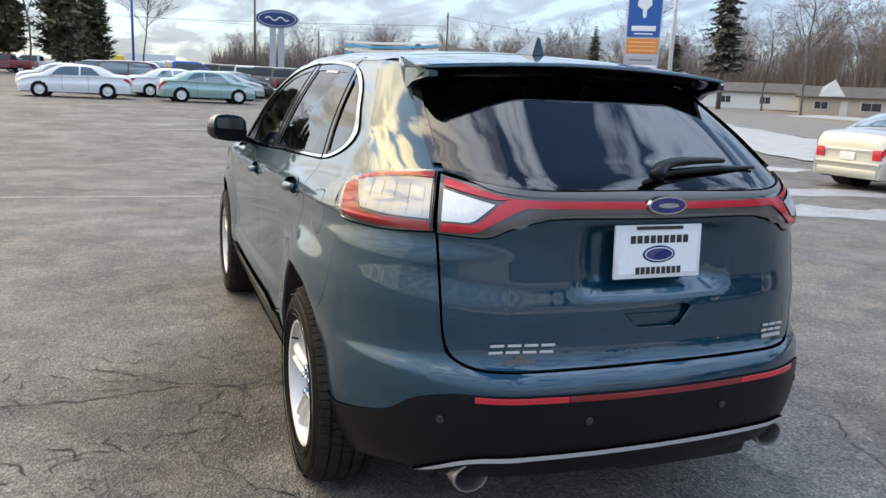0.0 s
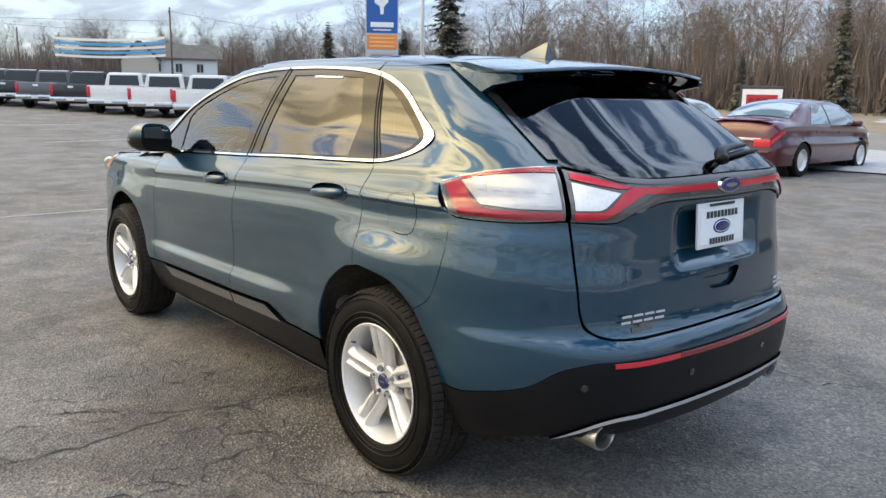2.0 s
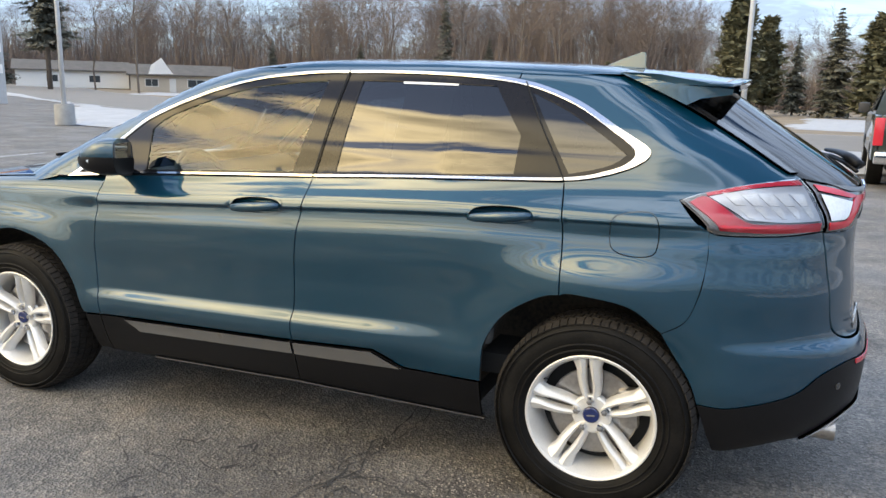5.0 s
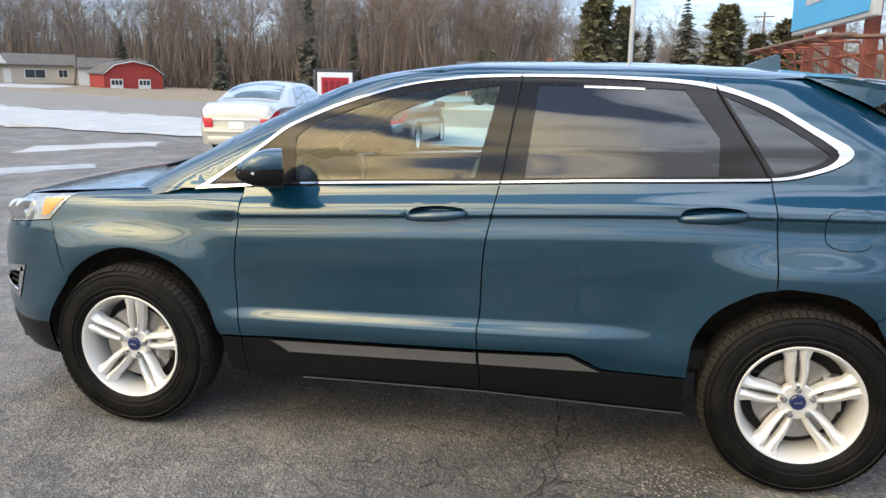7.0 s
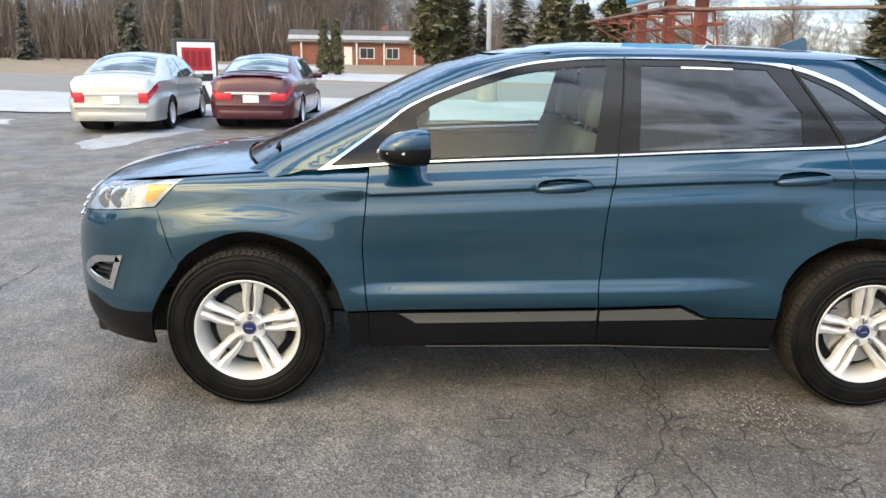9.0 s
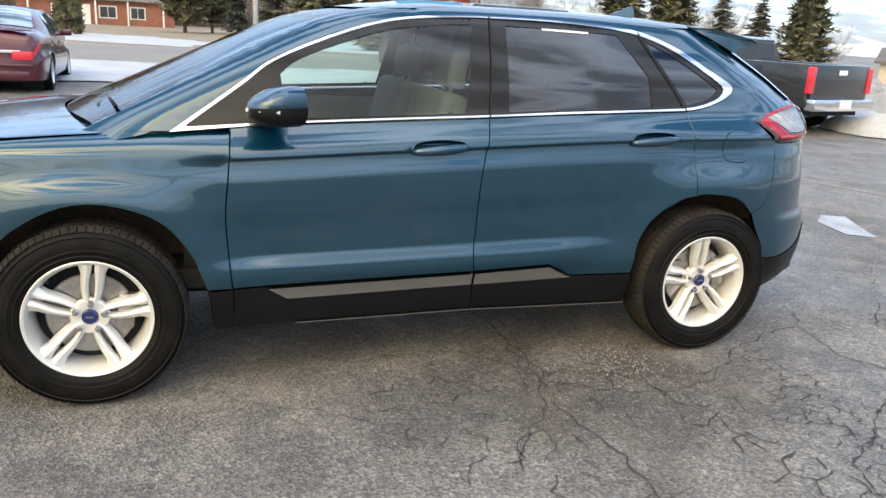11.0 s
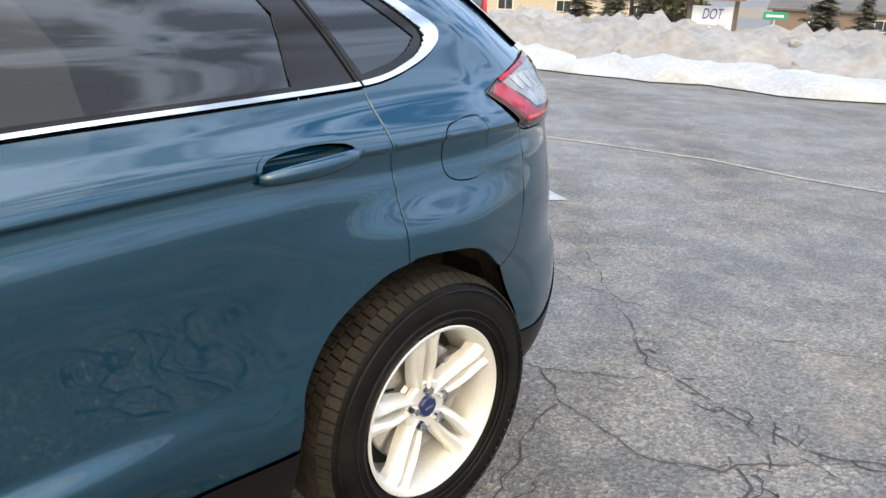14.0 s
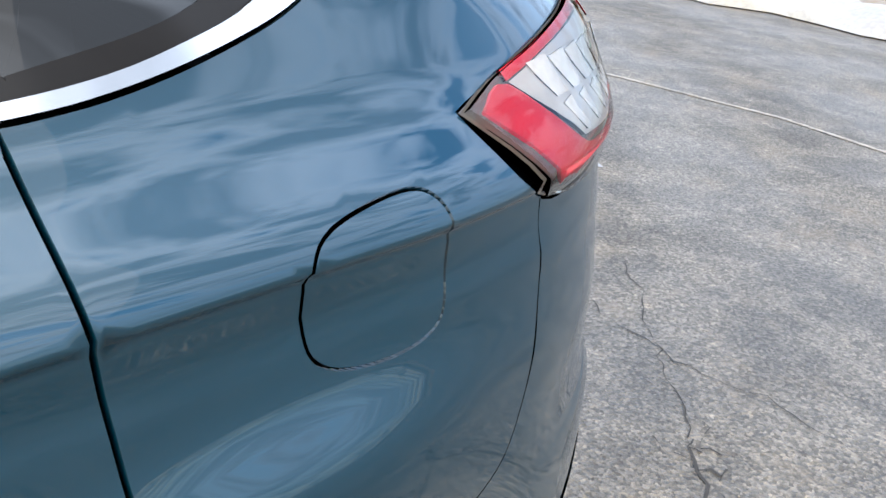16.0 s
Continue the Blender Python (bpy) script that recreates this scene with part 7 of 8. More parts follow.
x, y = azimuth(50.0, 132, -3.67, 0)
house(x, y, -48, 15, 9, 2.4, 1.6, BEIGE, SHINGLE, "long beige ranch house with a grey shingle roof", [(-4.5, 1.4, 1.8, 1.0), (2, 1.35, 2.6, 1.1), (5.6, 1.4, 1.2, 1.0)], -1.5)
x2, y2 = azimuth(48.6, 125, -3.67, 0)
bm = bmesh.new()
q = [bm.verts.new(p) for p in ((-1.6, 0, 2.6), (1.8, 0, 2.7), (.3, 0, 5.0), (-1.2, .1, 3.9))]
bm.faces.new(q)
cv = tagged(part("roof_tarp", bm, SIGN_WHITE, None), "white tarpaulin caught on the house roof", "tarpaulin")
bmesh_solid = cv.modifiers.new("thick", "SOLIDIFY")
bmesh_solid.thickness = .05
cv.matrix_basis = pose(x2, y2, gz(x2, y2), 0, 0, -48)
x, y = azimuth(43.2, 140, -3.67, 0)
house(x, y, -42, 16, 8, 2.5, 1.5, HOUSE_WHITE, SHINGLE, "low white house beyond the road", [(-3, 1.4, 1.6, 1.0), (3, 1.4, 1.6, 1.0)], 0)
x, y = azimuth(55.5, 128, -3.67, 0)
house(x, y, -55, 9, 7, 2.4, 1.4, HOUSE_WHITE, SHINGLE, "small white outbuilding beside the ranch house", [(0, 1.4, 2.4, 1.0)])
x, y = azimuth(22.0, 128, -2.8, -2)
house(x, y, -20, 11, 8, 4.4, 2.2, HOUSE_WHITE, SHINGLE, "two-storey white farmhouse far across the lot", [(-3, 3.2, 1.0, 1.2), (0, 3.2, 1.0, 1.2), (3, 3.2, 1.0, 1.2), (-3, 1.2, 1.0, 1.2), (3, 1.2, 1.0, 1.2)])
x, y = azimuth(19.6, 126, -2.8, -2)
house(x, y, 70, 8, 5, 4.0, 2.8, BEIGE, SHINGLE, "steep-gabled beige cottage far across the lot", [(0, 2.2, 1.2, 1.2)])
x, y = azimuth(85.4, 98, -4.2, 2.6)
hb = house(x, y, -86, 15.5, 7, 2.5, 1.3, BRICK, SHINGLE, "red brick ranch house with snow along its eaves", [(-3.6, 1.35, 1.6, 1.0), (1, 1.35, 1.6, 1.1), (4.0, 1.35, 1.4, 1.1)], -1.2, chimney=True)
bm = bmesh.new()
block(bm, (16.4, 2.0, .16), (0, -3.05, 2.96), (20, 0, 0), bevel=.05)
block(bm, (15.6, .5, .12), (0, -.30, 3.78), (20, 0, 0), bevel=.04)
sn = part("snow_on_roof", bm, SNOW, hb, "snow lying on the lower roof")
for dx in (-6.6, -3.4, -.2, 3.0, 6.6):
    bm = bmesh.new()
    block(bm, (.16, .16, 2.5), (dx, -4.1, 1.25))
    part("porch_post", bm, HOUSE_WHITE, hb)
for a in (83.2, 84.1):
    x, y = azimuth(a, 52, -4.2, 2.6)
    conifer(x, y, 3.5, int(a * 10), .17, NEEDLE, .01, .0, "narrow columnar evergreen before the brick house")


def barn(x, y, turn):
    """Gambrel gable with white trim and doors, and a long shingle roof behind."""
    t = tagged(new("barn"), "red gambrel barn with white trimmed doors", "barn")
    prof = [(-3.6, 0), (-3.6, 1.9), (-2.2, 3.05), (0, 3.55), (2.2, 3.05), (3.6, 1.9), (3.6, 0)]
    L = 7.5
    bm = bmesh.new()
    a = [bm.verts.new((p, 0, z)) for p, z in prof]
    b = [bm.verts.new((p, L, z)) for p, z in prof]
    bm.faces.new(a), bm.faces.new(b[::-1])
    bm.faces.new((a[0], a[1], b[1], b[0])), bm.faces.new((a[5], a[6], b[6], b[5]))
    part("wall", bm, BARN_RED, t)
    bm = bmesh.new()
    for i in range(1, 5):
        (p, z), (q, w) = prof[i], prof[i + 1]
        c = [bm.verts.new(v) for v in ((p * 1.06, -.3, z + .06), (q * 1.06, -.3, w + .06), (q * 1.06, L + .3, w + .06), (p * 1.06, L + .3, z + .06))]
        d = [bm.verts.new((v.co.x, v.co.y, v.co.z + .14)) for v in c]
        bm.faces.new(c[::-1]), bm.faces.new(d)
        for j in range(4):
            bm.faces.new((c[j], c[(j + 1) % 4], d[(j + 1) % 4], d[j]))
    part("roof", bm, SHINGLE, t)
    sweep("gable_trim", [(p * 1.05, -.28, z + .04) for p, z in prof[1:6]], .08, HOUSE_WHITE, t, sides=4)
    for dx in (-2.1, 1.3):
        bm = bmesh.new()
        block(bm, (1.5, .10, 1.35), (dx, -.03, .70), bevel=.01, seg=1)
        dr = part("door", bm, HOUSE_WHITE, t, "white panelled door")
        for s in (-.45, 0, .45):
            bm = bmesh.new()
            block(bm, (.34, .03, .55), (dx + s, -.10, .95))
            part("pane", bm, PANE, dr)
    bm = bmesh.new()
    block(bm, (.06, .8, .9), (3.62, 2.6, 1.0))
    part("side_window", bm, HOUSE_WHITE, t)
    bm = bmesh.new()
    block(bm, (1.7, L * .8, .10), (1.15, L / 2, 3.52), (0, 13, 0), bevel=.03)
    part("snow_on_roof", bm, SNOW, t)
    t.matrix_basis = pose(x, y, gz(x, y) - .2, 0, 0, turn)


x, y = azimuth(57.2, 108, -3.9, .8)
barn(x, y, -42)


def display_sign(x, y, turn):
    t = tagged(new("display_sign"), "dark roadside display cabinet with a red and white face", "sign")
    bm = bmesh.new()
    block(bm, (1.15, .5, 2.15), (0, 0, 1.08), bevel=.03)
    part("cabinet", bm, SIGN_DARK, t)
    bm = bmesh.new()
    block(bm, (1.02, .03, 1.95), (0, -.255, 1.10), bevel=.005, seg=1)
    part("face", bm, SIGN_WHITE, t)
    bm = bmesh.new()
    block(bm, (.80, .02, .62), (0, -.275, 1.62))
    part("red_panel", bm, SIGN_RED, t)
    bm = bmesh.new()
    for k in range(4):
        block(bm, (.12, .02, .42), (-.27 + .18 * k, -.287, 1.62))
    part("letter_bars", bm, mat("deep_red", (.22, .01, .015), vary=.05), t)
    bm = bmesh.new()
    block(bm, (.82, .02, .20), (0, -.275, 1.12))
    block(bm, (.20, .02, .55), (-.12, -.275, .62), (0, 20, 0))
    block(bm, (.20, .02, .55), (.16, -.275, .62), (0, -20, 0))
    part("black_marks", bm, INK, t)
    t.matrix_basis = pose(x, y, gz(x, y) - .3, 0, 0, turn)


display_sign(18.3, 8.6, -63)


def roofed_sign(x, y, turn, z):
    t = tagged(new("roofed_sign"), "white board under a small brown shingle roof", "sign")
    for dx in (-.95, .95):
        bm = bmesh.new()
        block(bm, (.18, .18, 3.0), (dx, 0, 1.5))
        part("post", bm, WOOD, t)
    bm = bmesh.new()
    block(bm, (1.65, .16, 1.05), (0, -.06, 1.75), bevel=.01, seg=1)
    b = part("board", bm, SIGN_WHITE, t)
    flat_text("letters", "DOT", .62, mat("letter_blue", (.03, .05, .30), vary=.05), b, pose(0, -.16, 1.93, 90, 0, 0), width=.85, lift=.01)
    bm = bmesh.new()
    block(bm, (1.2, .02, .10), (0, -.15, 1.47))
    block(bm, (1.0, .02, .06), (0, -.15, 1.33))
    part("printed_line", bm, SIGN_GREY, b)
    bm = bmesh.new()
    for s in (-1, 1):
        block(bm, (2.5, 1.25, .10), (0, s * .52, 2.86), (s * -30, 0, 0), bevel=.02, seg=1)
    part("roof", bm, ORANGE_ROOF, t)
    bm = bmesh.new()
    for s in (-1, 1):
        bm.faces.new([bm.verts.new((s * 1.35, yy, zz)) for yy, zz in ((-.95, 2.62), (.95, 2.62), (0, 3.12))])
    part("gable", bm, WOOD, t)
    t.matrix_basis = pose(x, y, z, 0, 0, turn)


x, y = azimuth(154.7, 36, -1.87, 1.02)
roofed_sign(x, y, -158, -1.40)
t = tagged(new("road_sign"), "green street name sign on a thin post", "road sign")
bm = bmesh.new()
block(bm, (1.25, .03, .42), (0, 0, 2.3), bevel=.01, seg=1)
part("blade", bm, SIGN_GREEN, t)
bm = bmesh.new()
block(bm, (.9, .04, .12), (0, 0, 2.3))
part("printed_bar", bm, SIGN_WHITE, t)
sweep("post", [(0, .03, 0), (0, .03, 2.5)], .035, STEEL, t, sides=6)
x, y = azimuth(158.6, 48, -1.87, 1.02)
t.matrix_basis = pose(x, y, -2.0, 0, 0, -158)
for a, d, w, lb in ((142.5, 88, 14, "low tan house behind the snow bank"), (147.6, 92, 11, "low tan house behind the snow bank"), (163, 95, 15, "low brown house behind the snow bank")):
    x, y = azimuth(a, d, -1.87, 1.02)
    house(x, y, -a, w, 8, 2.4, 1.3, BEIGE if a < 160 else mat("brown_siding", (.22, .16, .12), vary=.1), SHINGLE, lb, [(-3, 1.3, 1.5, 1.0), (3, 1.3, 1.5, 1.0)], 0)
# strings of blue and white pennants over the far lot
pen = tagged(new("pennant_strings"), "blue and white pennant strings over the far lot", "pennants")
for k in range(5):
    x0, y0 = azimuth(14.5, 96 + k, -2.8, -2)
    x1, y1 = azimuth(21.3, 88 + k, -2.8, -2)
    z0 = 5.7 - .42 * k
    q = [np.array([x0 + (x1 - x0) * s, y0 + (y1 - y0) * s, gz(x0, y0) + z0 - 1.0 * s * (1 - s)]) for s in np.linspace(0, 1, 20)]
    vs, fs = [], []
    for i, p in enumerate(q[:-1]):
        p2 = q[i + 1]
        j = len(vs)
        vs += [p, p2, p2 - np.array([0, 0, .26]), p - np.array([0, 0, .26])]
        fs.append((j, j + 1, j + 2, j + 3))
    mesh_object("pennant_string", vs, fs, (SIGN_WHITE, BOARD_BLUE)[k % 2], pen, smooth=False)


# ---- other vehicles ----
def tyre_set(t, spots, r, w=.20):
    for x, y in spots:
        g = new("wheel")
        g.parent = t
        s = 1 if x > 0 else -1
        lathe("tyre", [(-w / 2, r * .66), (-w / 2, r * .93), (-w * .4, r), (w * .4, r), (w / 2, r * .93), (w / 2, r * .66)], RUBBER, g, 24)
        rim_ = lathe("rim", [(-w * .48, r * .67), (-w * .42, r * .62), (-w * .2, r * .55), (-w * .34, r * .15), (-w * .36, 0)], ALLOY, g, 10)
        g.matrix_basis = pose(x, y, r, 0, 0, 180 if s > 0 else 0)


def sedan(colour, x, y, turn, label, high=1.46, length=4.8, width=1.80, kind="sedan", lamps=RED_LENS, plate_bar=True, spoiler=False):
    """A car of smooth sections: body with cut arches, panes, lamps, wheels. Its nose points to +y before it is turned."""
    t = tagged(new("parked_car"), label, "car", group="cars in the lot")
    L, W = length / 2, width / 2
    k = L / 2.4
    Y = lambda *v: [q * k for q in v]
    if kind == "sedan":
        roof = curve(Y(-2.4, -2.37, -2.28, -2.1, -1.75, -1.35, -.95, -.4, .2, .65, 1.05, 1.45, 1.9, 2.2, 2.34, 2.4), [.80, .94, 1.03, 1.065, 1.085, 1.25, high - .07, high - .005, high, high - .06, 1.24, 1.03, .96, .87, .76, .66])
        edge = curve(Y(-2.4, -1.8, -1.3, -.7, .2, .8, 1.4, 2.4), [.84, .82, .72, .64, .65, .72, .84, .84])
        glass = (-1.62, -.86, .55, 1.36)
    else:
        roof = curve(Y(-2.4, -2.36, -2.28, -2.1, -1.85, -1.2, -.4, .3, .7, 1.05, 1.5, 1.9, 2.2, 2.34, 2.4), [.90, 1.10, 1.22, high - .20, high - .06, high, high, high - .02, high - .10, 1.36, 1.10, 1.04, .96, .86, .74])
        edge = curve(Y(-2.4, -2.0, -1.2, .2, .8, 1.5, 2.4), [.84, .76, .70, .70, .75, .86, .86])
        glass = (-2.24, -1.90, .62, 1.42)
    lift = 0 if kind == "sedan" else .08
    belt = curve(Y(-2.4, -2.3, -2.0, -1.3, 0, 1.2, 1.9, 2.25, 2.4), [.76 + lift, .90 + lift, .985 + lift, .99 + lift, .95 + lift, .925 + lift, .85 + lift, .74 + lift, .62])
    plan = curve(Y(-2.4, -2.34, -2.2, -1.8, -.9, .9, 1.7, 2.1, 2.3, 2.4), [.78, .87, .935, .975, 1, 1, .965, .89, .80, .70])

    def surf(yy, q):
        """q: 0 to 1 up the side, 1 to 2 up the cabin, 2 to 3 in to the middle."""
        yy, q = np.broadcast_arrays(np.asarray(yy, float), np.asarray(q, float))
        w, zb = W * plan(yy), belt(yy)
        zr = np.maximum(roof(yy), zb + .015)
        we = w * edge(yy)
        f, g, h = np.clip(q, 0, 1), np.clip(q - 1, 0, 1), np.clip(q - 2, 0, 1)
        xx = w * (.945 + .055 * np.sin(np.pi * np.clip(f * .9 + .05, 0, 1))) * (1 - .045 * step(f, .55, .68) * step(-f, -1, -.9))
        zz = .24 + (zb - .24) * f
        tall = np.clip((zr - zb) / .3, 0, 1)
        bow = g ** (1.0 + .25 * tall)
        xx = xx + (we - w * .955) * bow * (q > 1)
        zz = zz + (zr - zb) * (g + .10 * tall * np.sin(np.pi * g) * g)
        xx = np.where(q > 2, we * (1 - h), xx)
        zz = zz + (.045 + .02 * tall) * (1 - (1 - h) ** 2) * (q > 2)
        return np.stack([-xx, yy, zz], -1)

    axles, R_ = (-L + 1.0 * k, L - .93 * k), .375
    ys = np.unique(np.round(np.concatenate([np.linspace(-L, L, 73), [-L + .02, -L + .05, L - .02, L - .05]]), 4))
    qs = np.concatenate([np.linspace(0, 1, 13), np.linspace(1.14, 2, 6), np.linspace(2.08, 3, 7)])
    grid_ = surf(ys[:, None], qs[None, :])
    m = len(qs)
    for ax in axles:
        dy, dz = grid_[..., 1] - ax, grid_[..., 2] - .33
        r = np.hypot(dy, dz)
        near_ = (np.abs(r - R_) < .035) & (qs[None, :] < 1)
        sc = np.where(near_, R_ / np.maximum(r, 1e-6), 1)
        grid_[..., 1], grid_[..., 2] = ax + dy * sc, np.maximum(.33 + dz * sc, .2)
    faces, n_ = [], len(ys)
    mid_ = (grid_[:-1, :-1] + grid_[1:, 1:] + grid_[:-1, 1:] + grid_[1:, :-1]) / 4
    for i in range(n_ - 1):
        for c in range(m - 1):
            if qs[c] < 1 and any(np.hypot(mid_[i, c, 1] - ax, mid_[i, c, 2] - .33) < R_ - .004 for ax in axles):
                continue
            faces.append((i * m + c, i * m + c + 1, (i + 1) * m + c + 1, (i + 1) * m + c))
    half = grid_.reshape(-1, 3)
    k0 = len(half)
    verts = np.vstack([half, half * [-1, 1, 1]])
    faces += [tuple(q + k0 for q in f[::-1]) for f in faces]
    for i in (0, n_ - 1):
        for c in range(m - 1):
            f = (i * m + c, i * m + c + 1, k0 + i * m + c + 1, k0 + i * m + c)
            faces.append(f if i else f[::-1])
    body = mesh_object("body", verts, faces, colour, t)
    body.data.set_sharp_from_angle(angle=radians(42))

    def patch_on(name, corners, material, s, out=.006, label="", seg=(10, 6), parent=t):
        """A sheet on the skin between four (y, q) corners."""
        a, b = np.meshgrid(np.linspace(0, 1, seg[0]), np.linspace(0, 1, seg[1]), indexing="ij")
        c = np.array(corners, float)
        yq = c[0] * ((1 - a) * (1 - b))[..., None] + c[1] * (a * (1 - b))[..., None] + c[2] * (a * b)[..., None] + c[3] * ((1 - a) * b)[..., None]
        p = surf(yq[..., 0], yq[..., 1])
        du, dv = surf(yq[..., 0] + .01, yq[..., 1]) - p, surf(yq[..., 0], yq[..., 1] - .02) - p
        nn = np.cross(du, dv)
        nn *= np.sign(np.sum(nn * [-1, 0, .6], -1, keepdims=True) + 1e-9)
        nn /= np.maximum(np.linalg.norm(nn, axis=-1, keepdims=True), 1e-9)
        v = ((p + nn * out) * [1 if s < 0 else -1, 1, 1]).reshape(-1, 3)
        fs = [(i * seg[1] + j, i * seg[1] + j + 1, (i + 1) * seg[1] + j + 1, (i + 1) * seg[1] + j) for i in range(seg[0] - 1) for j in range(seg[1] - 1)]
        ob = mesh_object(name, v, fs, material, parent, label)
        return ob

    def screen(name, y0, y1):
        yy = np.linspace(y0, y1, 9)
        half_ = np.linspace(2.10, 3, 7)
        p = surf(yy[:, None], half_[None, :]) + np.array([0, (-.006 if y0 < 0 else .006), .010])
        full = np.concatenate([p, (p * [-1, 1, 1])[:, -2::-1]], 1)
        c = full.shape[1]
        fs = [(i * c + j, i * c + j + 1, (i + 1) * c + j + 1, (i + 1) * c + j) for i in range(8) for j in range(c - 1)]
        return mesh_object(name, full.reshape(-1, 3), fs, CAR_PANE, t)

    g0, g1, g2, g3 = (v * k for v in glass)
    screen("rear_screen", g0, g1), screen("windscreen", g2, g3)
    ym = (g1 + g2) / 2 - .08
    for s in (-1, 1):
        patch_on("side_window", [(g1 - .28, 1.10), (ym - .04, 1.10), (ym - .04, 1.86), (g1 + .12, 1.82)], CAR_PANE, s)
        patch_on("side_window", [(ym + .04, 1.10), (g3 - .28, 1.12), (g2 + .02, 1.82), (ym + .04, 1.86)], CAR_PANE, s)
        for ya in (ym - .35, ym + .75):
            patch_on("door_seam", [(ya - .006, .1), (ya + .006, .1), (ya + .006, .98), (ya - .006, .98)], SIGN_DARK, s, .002, seg=(2, 8))
            p = surf(ya - .16, .86) * [-s, 1, 1]
            bm = bmesh.new()
            block(bm, (.035, .17, .028), p, bevel=.008, seg=1)
            part("door_handle", bm, colour, t, smooth=True)
        p = surf(g3 - .42, 1.1) * [-s, 1, 1]
        bm = bmesh.new()
        block(bm, (.20, .11, .13), (p[0] + s * .09, p[1], p[2] + .05), bevel=.04, seg=3)
        part("door_mirror", bm, colour, t, smooth=True)
        lamp_ = patch_on("tail_lamp", [(-L + .01, .74), (-L + .34, .86), (-L + .20, 1.0), (-L + .01, 1.0)], lamps, s, .010, "red tail lamp")
        zt = belt(-L)
        bm = bmesh.new()
        block(bm, (W * (.36 if spoiler else .20), .03, .15 if spoiler else .19), (s * W * (.59 if spoiler else .66), -L - .004, zt - .085), bevel=.012)
        part("inner_lens", bm, lamps, lamp_, smooth=True)
        patch_on("headlamp", [(L - .45, .82), (L - .03, .74), (L - .03, .98), (L - .45, 1.0)], CLEAR_LENS, s, .008)
        for ax in axles:
            bm = bmesh.new()
            bmesh.ops.create_cone(bm, cap_ends=True, segments=20, radius1=.40, radius2=.40, depth=.34, matrix=pose(s * (W - .34), ax, .34, 0, 90, 0))
            part("arch_liner", bm, DARK, t)
    zt = float(belt(-L))
    bm = bmesh.new()
    block(bm, (width * .56, .02, .05), (0, -L - .006, zt - .02), bevel=.008)
    part("boot_strip", bm, SILVER_TRIM, t, smooth=True)
    if plate_bar:
        bm = bmesh.new()
        block(bm, (.32, .02, .15), (0, -L - .012, zt - .13), bevel=.006, seg=1)
        part("plate", bm, SIGN_WHITE, t, "white plate")
    bm = bmesh.new()
    block(bm, (width * .76, .05, .06), (0, -L - .008, .50), bevel=.02)
    block(bm, (width * .70, .04, .14), (0, -L - .002, .33), bevel=.02)
    part("bumper_line", bm, colour if plate_bar else DARK, t, smooth=True)
    bm = bmesh.new()
    block(bm, (width * .66, length * .96, .10), (0, 0, .26))
    part("underside", bm, DARK, t)
    if spoiler:
        bm = bmesh.new()
        block(bm, (1.25, .14, .025), (0, -L + .14, float(roof(-L + .14)) + .065), bevel=.01)
        part("lip_spoiler", bm, colour, t, smooth=True)
    tyre_set(t, [(s * (W - .12), ax) for s in (-1, 1) for ax in axles], .335)
    t.matrix_basis = pose(x, y, gz(x, y), 0, 0, turn)
    return t


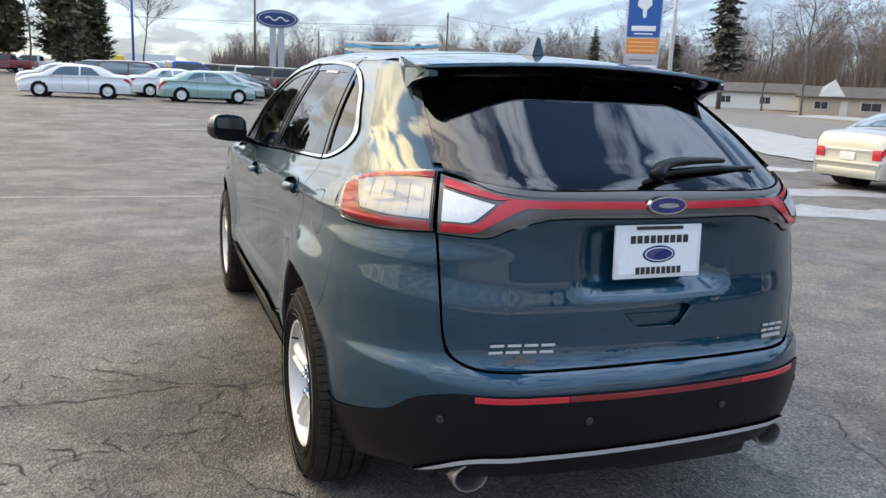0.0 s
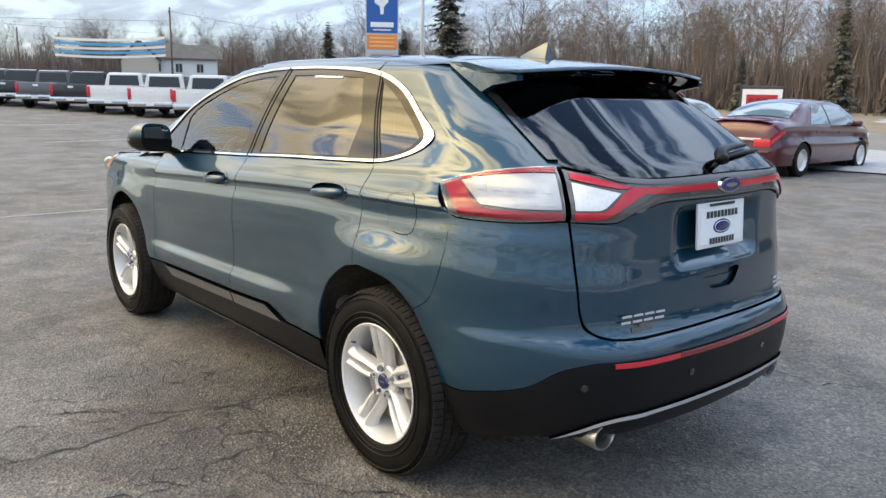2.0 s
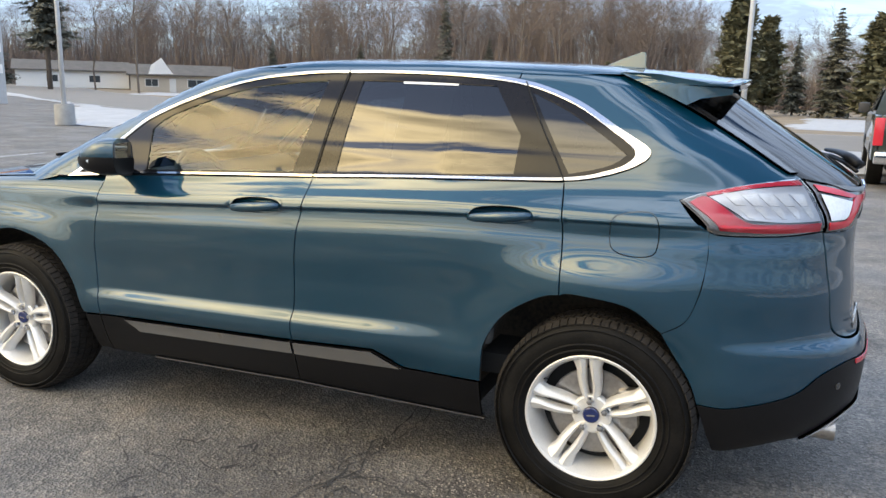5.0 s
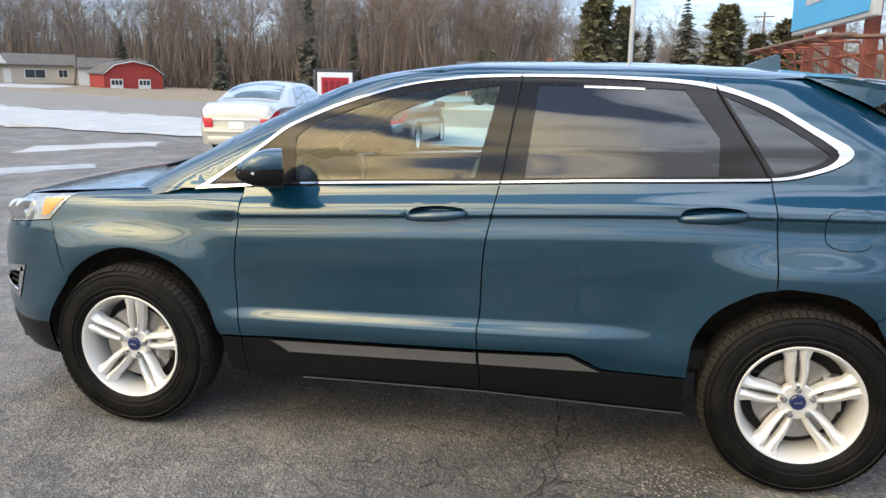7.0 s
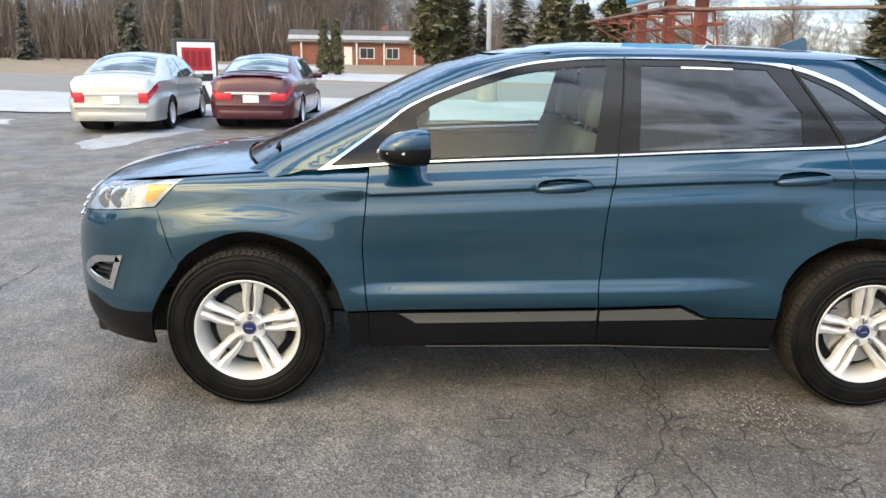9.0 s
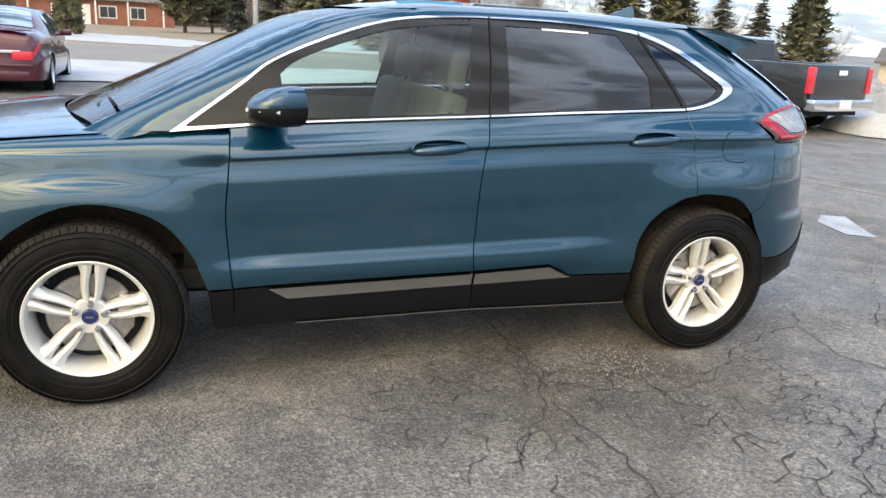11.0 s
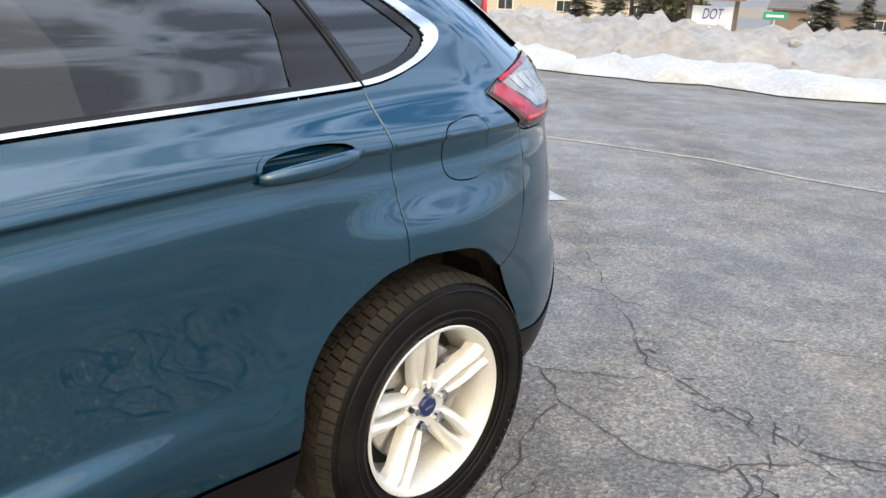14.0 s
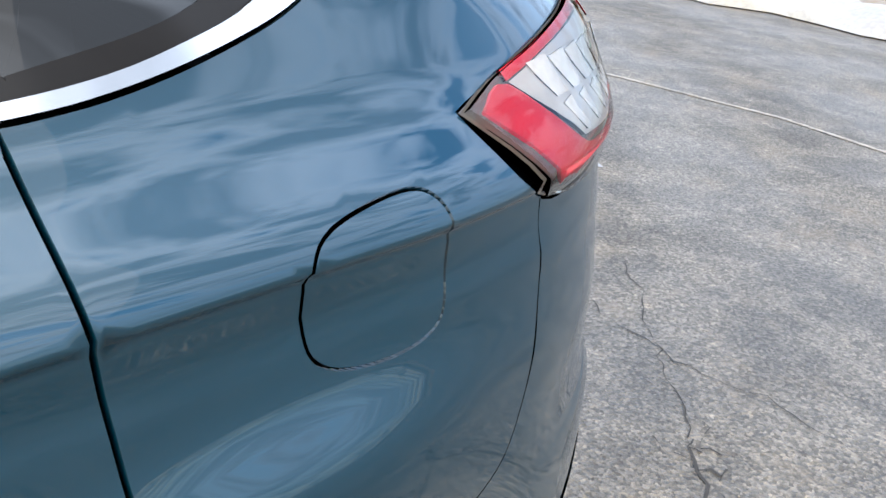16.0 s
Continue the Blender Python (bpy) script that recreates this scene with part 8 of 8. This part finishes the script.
def pickup(colour, x, y, turn, label, high=1.92, bed_cover=False):
    """A crew-cab pickup: cab, open bed with a tailgate, bumpers, wheels."""
    t = tagged(new("pickup_truck"), label, "pickup truck", group="pickups in the lot")

    def solid(name, pts, w0, w1, zb, m, bevel=.05):
        bm = bmesh.new()
        lft = [bm.verts.new((-(w1 if z > zb else w0), yy, z)) for yy, z in pts]
        rgt = [bm.verts.new(((w1 if z > zb else w0), yy, z)) for yy, z in pts]
        bm.faces.new(lft), bm.faces.new(rgt[::-1])
        n = len(pts)
        for i in range(n):
            bm.faces.new((lft[i], rgt[i], rgt[(i + 1) % n], lft[(i + 1) % n]))
        bmesh.ops.recalc_face_normals(bm, faces=bm.faces)
        bmesh.ops.bevel(bm, geom=[e for e in bm.edges if e.calc_face_angle(0) > .45], offset=bevel, segments=2, affect="EDGES")
        return part(name, bm, m, t, smooth=True)

    solid("cab", [(-.95, .50), (2.85, .50), (2.90, .95), (2.80, 1.18), (1.45, 1.28), (.75, high - .05), (.45, high), (-.70, high), (-.92, high - .06), (-.95, 1.25)], 1.0, .80, 1.3, colour)
    for s in (-1, 1):
        bm = bmesh.new()
        block(bm, (.10, 1.95, .78), (s * .95, -1.93, .89), bevel=.03)
        part("bed_side", bm, colour, t, smooth=True)
    bm = bmesh.new()
    block(bm, (1.86, 1.9, .10), (0, -1.93, .62))
    part("bed_floor", bm, DARK, t)
    bm = bmesh.new()
    block(bm, (1.80, .10, .66), (0, -2.90, .95), bevel=.025)
    gate = part("tailgate", bm, colour, t, smooth=True)
    bm = bmesh.new()
    block(bm, (.26, .02, .09), (0, -2.96, 1.14), bevel=.01, seg=1)
    part("gate_badge", bm, SIGN_WHITE if colour is not HOUSE_WHITE else SIGN_DARK, gate)
    bm = bmesh.new()
    block(bm, (1.92, .22, .22), (0, -3.0, .56), bevel=.04)
    bp = part("rear_bumper", bm, CHROME, t, "bright rear bumper", smooth=True)
    bm = bmesh.new()
    block(bm, (.34, .02, .16), (0, -3.115, .58))
    part("plate", bm, SIGN_WHITE, bp)
    for s in (-1, 1):
        bm = bmesh.new()
        block(bm, (.16, .10, .48), (s * .92, -2.92, 1.0), bevel=.025)
        part("tail_lamp", bm, RED_LENS, t, "red tail lamp", smooth=True)
        bm = bmesh.new()
        vs = [bm.verts.new((s * w, yy, z)) for w, yy, z in ((.985, -.80, 1.30), (.985, 1.30, 1.32), (.835, .70, high - .12), (.835, -.74, high - .10))]
        bm.faces.new(vs)
        part("side_window", bm, PANE, t)
        bm = bmesh.new()
        block(bm, (.22, .12, .22), (s * 1.10, 1.15, 1.38), bevel=.04)
        part("door_mirror", bm, SIGN_DARK, t, smooth=True)
        bm = bmesh.new()
        block(bm, (.40, .10, .26), (s * .74, 2.86, .98), bevel=.03)
        part("headlamp", bm, CLEAR_LENS, t, smooth=True)
    bm = bmesh.new()
    bm.faces.new([bm.verts.new(p) for p in ((-.72, -.965, 1.32), (.72, -.965, 1.32), (.66, -.945, high - .13), (-.66, -.945, high - .13))])
    part("rear_screen", bm, PANE, t)
    bm = bmesh.new()
    block(bm, (1.2, .06, .34), (0, 2.89, .95), bevel=.02)
    part("grille", bm, CHROME, t, smooth=True)
    bm = bmesh.new()
    block(bm, (1.5, 5.6, .2), (0, -.1, .45))
    part("chassis", bm, DARK, t)
    tyre_set(t, [(s * .88, yy) for s in (-1, 1) for yy in (-1.85, 1.85)], .40, .26)
    t.matrix_basis = pose(x, y, gz(x, y), 0, 0, turn)
    return t


CAR_PANE = mat("car_pane", (.10, .14, .15), rough=.04, vary=.05, spec=1.0, coat=1.0)


def carpaint(name, c, metal=.3):
    return mat("paint_" + name, c, rough=.35, metal=metal, vary=.04, coat=.9)


P_SILVER, P_MAROON = carpaint("silver", (.50, .49, .46), .5), carpaint("maroon", (.066, .004, .011), .3)
P_WHITE, P_MINT = carpaint("white", (.72, .72, .71), 0), carpaint("mint", (.30, .42, .38), .4)
P_BLACK, P_GREEN = carpaint("black", (.014, .014, .016), .2), carpaint("dark_green", (.008, .018, .015), .1)
P_BLUE, P_RED = carpaint("bright_blue", (.02, .10, .42), .3), carpaint("dark_red", (.17, .015, .02), .3)
P_GREY = carpaint("grey", (.11, .115, .12), .4)
sedan(P_SILVER, 13.15, 8.2, -86, "pale silver four-door sedan parked by the verge", plate_bar=True)
sedan(P_MAROON, 14.1, 5.65, -89, "dark maroon four-door sedan with a lip spoiler", spoiler=True, width=1.85)
x, y = azimuth(-4.1, 41, -1.45, -2.77)
sedan(P_WHITE, x, y, 88, "white four-door sedan parked across the lot")
x, y = azimuth(4.1, 40.5, -1.45, -2.77)
sedan(P_MINT, x, y, -84, "pale mint green compact sedan across the lot", length=4.5)
for a, d, c, kd, tn, lb, h in ((-1.6, 46, P_MAROON, "suv", 80, "dark maroon SUV behind the white sedan", 1.75), (-4.8, 50, P_WHITE, "sedan", 80, "white car in the back row", 1.45), (-3.0, 53, P_GREY, "suv", 85, "grey SUV in the back row", 1.7), (4.9, 45, P_SILVER, "sedan", -80, "silver car behind the mint sedan", 1.45), (2.0, 44.5, P_WHITE, "sedan", -80, "white car behind the mint sedan", 1.45), (5.8, 49, P_GREY, "sedan", -80, "grey car in the back row", 1.45), (.6, 62, P_SILVER, "suv", 10, "pale van far across the lot", 1.8), (1.6, 70, P_WHITE, "suv", 0, "white van far across the lot", 1.9), (6.4, 80, P_WHITE, "sedan", -60, "white car at the lot's far end", 1.45)):
    x, y = azimuth(a, d, -1.45, -2.77)
    sedan(c, x, y, tn, lb, high=h, kind=kd, plate_bar=False)
x, y = azimuth(2.7, 49, -1.45, -2.77)
pickup(P_BLUE, x, y, -75, "bright blue pickup in the back row")
for a, d, c, tn, lb in ((-8.2, 92, P_RED, 80, "dark red pickup at the far edge"), (-6.6, 95, P_WHITE, 80, "white pickup at the far edge")):
    x, y = azimuth(a, d, -1.45, -2.77)
    pickup(c, x, y, tn, lb)
for k, c in enumerate((P_BLACK, P_WHITE, P_WHITE, P_WHITE, P_BLACK, P_GREY, P_BLACK, P_GREY, P_BLACK, P_WHITE, P_GREY, P_BLACK)):
    nm = {P_BLACK: "black", P_WHITE: "white", P_GREY: "dark grey"}[c]
    x, y = 13.5 - .86 * k, 28.8 + 2.85 * k
    pickup(c, x, y, -38, nm + " crew-cab pickup in a row of trucks")
pickup(P_BLACK, 10.4, -8.5, -76, "black pickup backed up to the snow bank", high=1.72)
pickup(P_GREEN, 14.6, -3.6, -95, "dark green pickup parked beside the lot", high=1.85)
x, y = azimuth(.5, 168, -1.45, -2.77)
bm = bmesh.new()
block(bm, (9.5, 2.4, 2.4), (0, 0, 2.1), bevel=.05)
bt = tagged(new("box_truck"), "white box truck with a yellow cab far off", "truck")
part("box", bm, P_WHITE, bt)
bm = bmesh.new()
block(bm, (2.6, 2.2, 2.0), (-6.0, 0, 1.7), bevel=.2)
part("cab", bm, mat("yellow_paint", (.75, .55, .03), rough=.4, vary=.05), bt)
bm = bmesh.new()
block(bm, (11, 1.6, .4), (-1, 0, .7))
part("chassis", bm, DARK, bt)
tyre_set(bt, [(-5.6, -1), (-5.6, 1), (3, -1), (3, 1)], .45)
bt.matrix_basis = pose(x, y, gz(x, y), 0, 0, 2)
sweep("blue_pole", [(*azimuth(-.55, 62, -1.45, -2.77), 0), (*azimuth(-.55, 62, -1.45, -2.77), 12)], .09, SIGN_BLUE, None, sides=8)
tagged(bpy.data.objects["blue_pole"], "tall blue steel pole across the lot", "light pole")
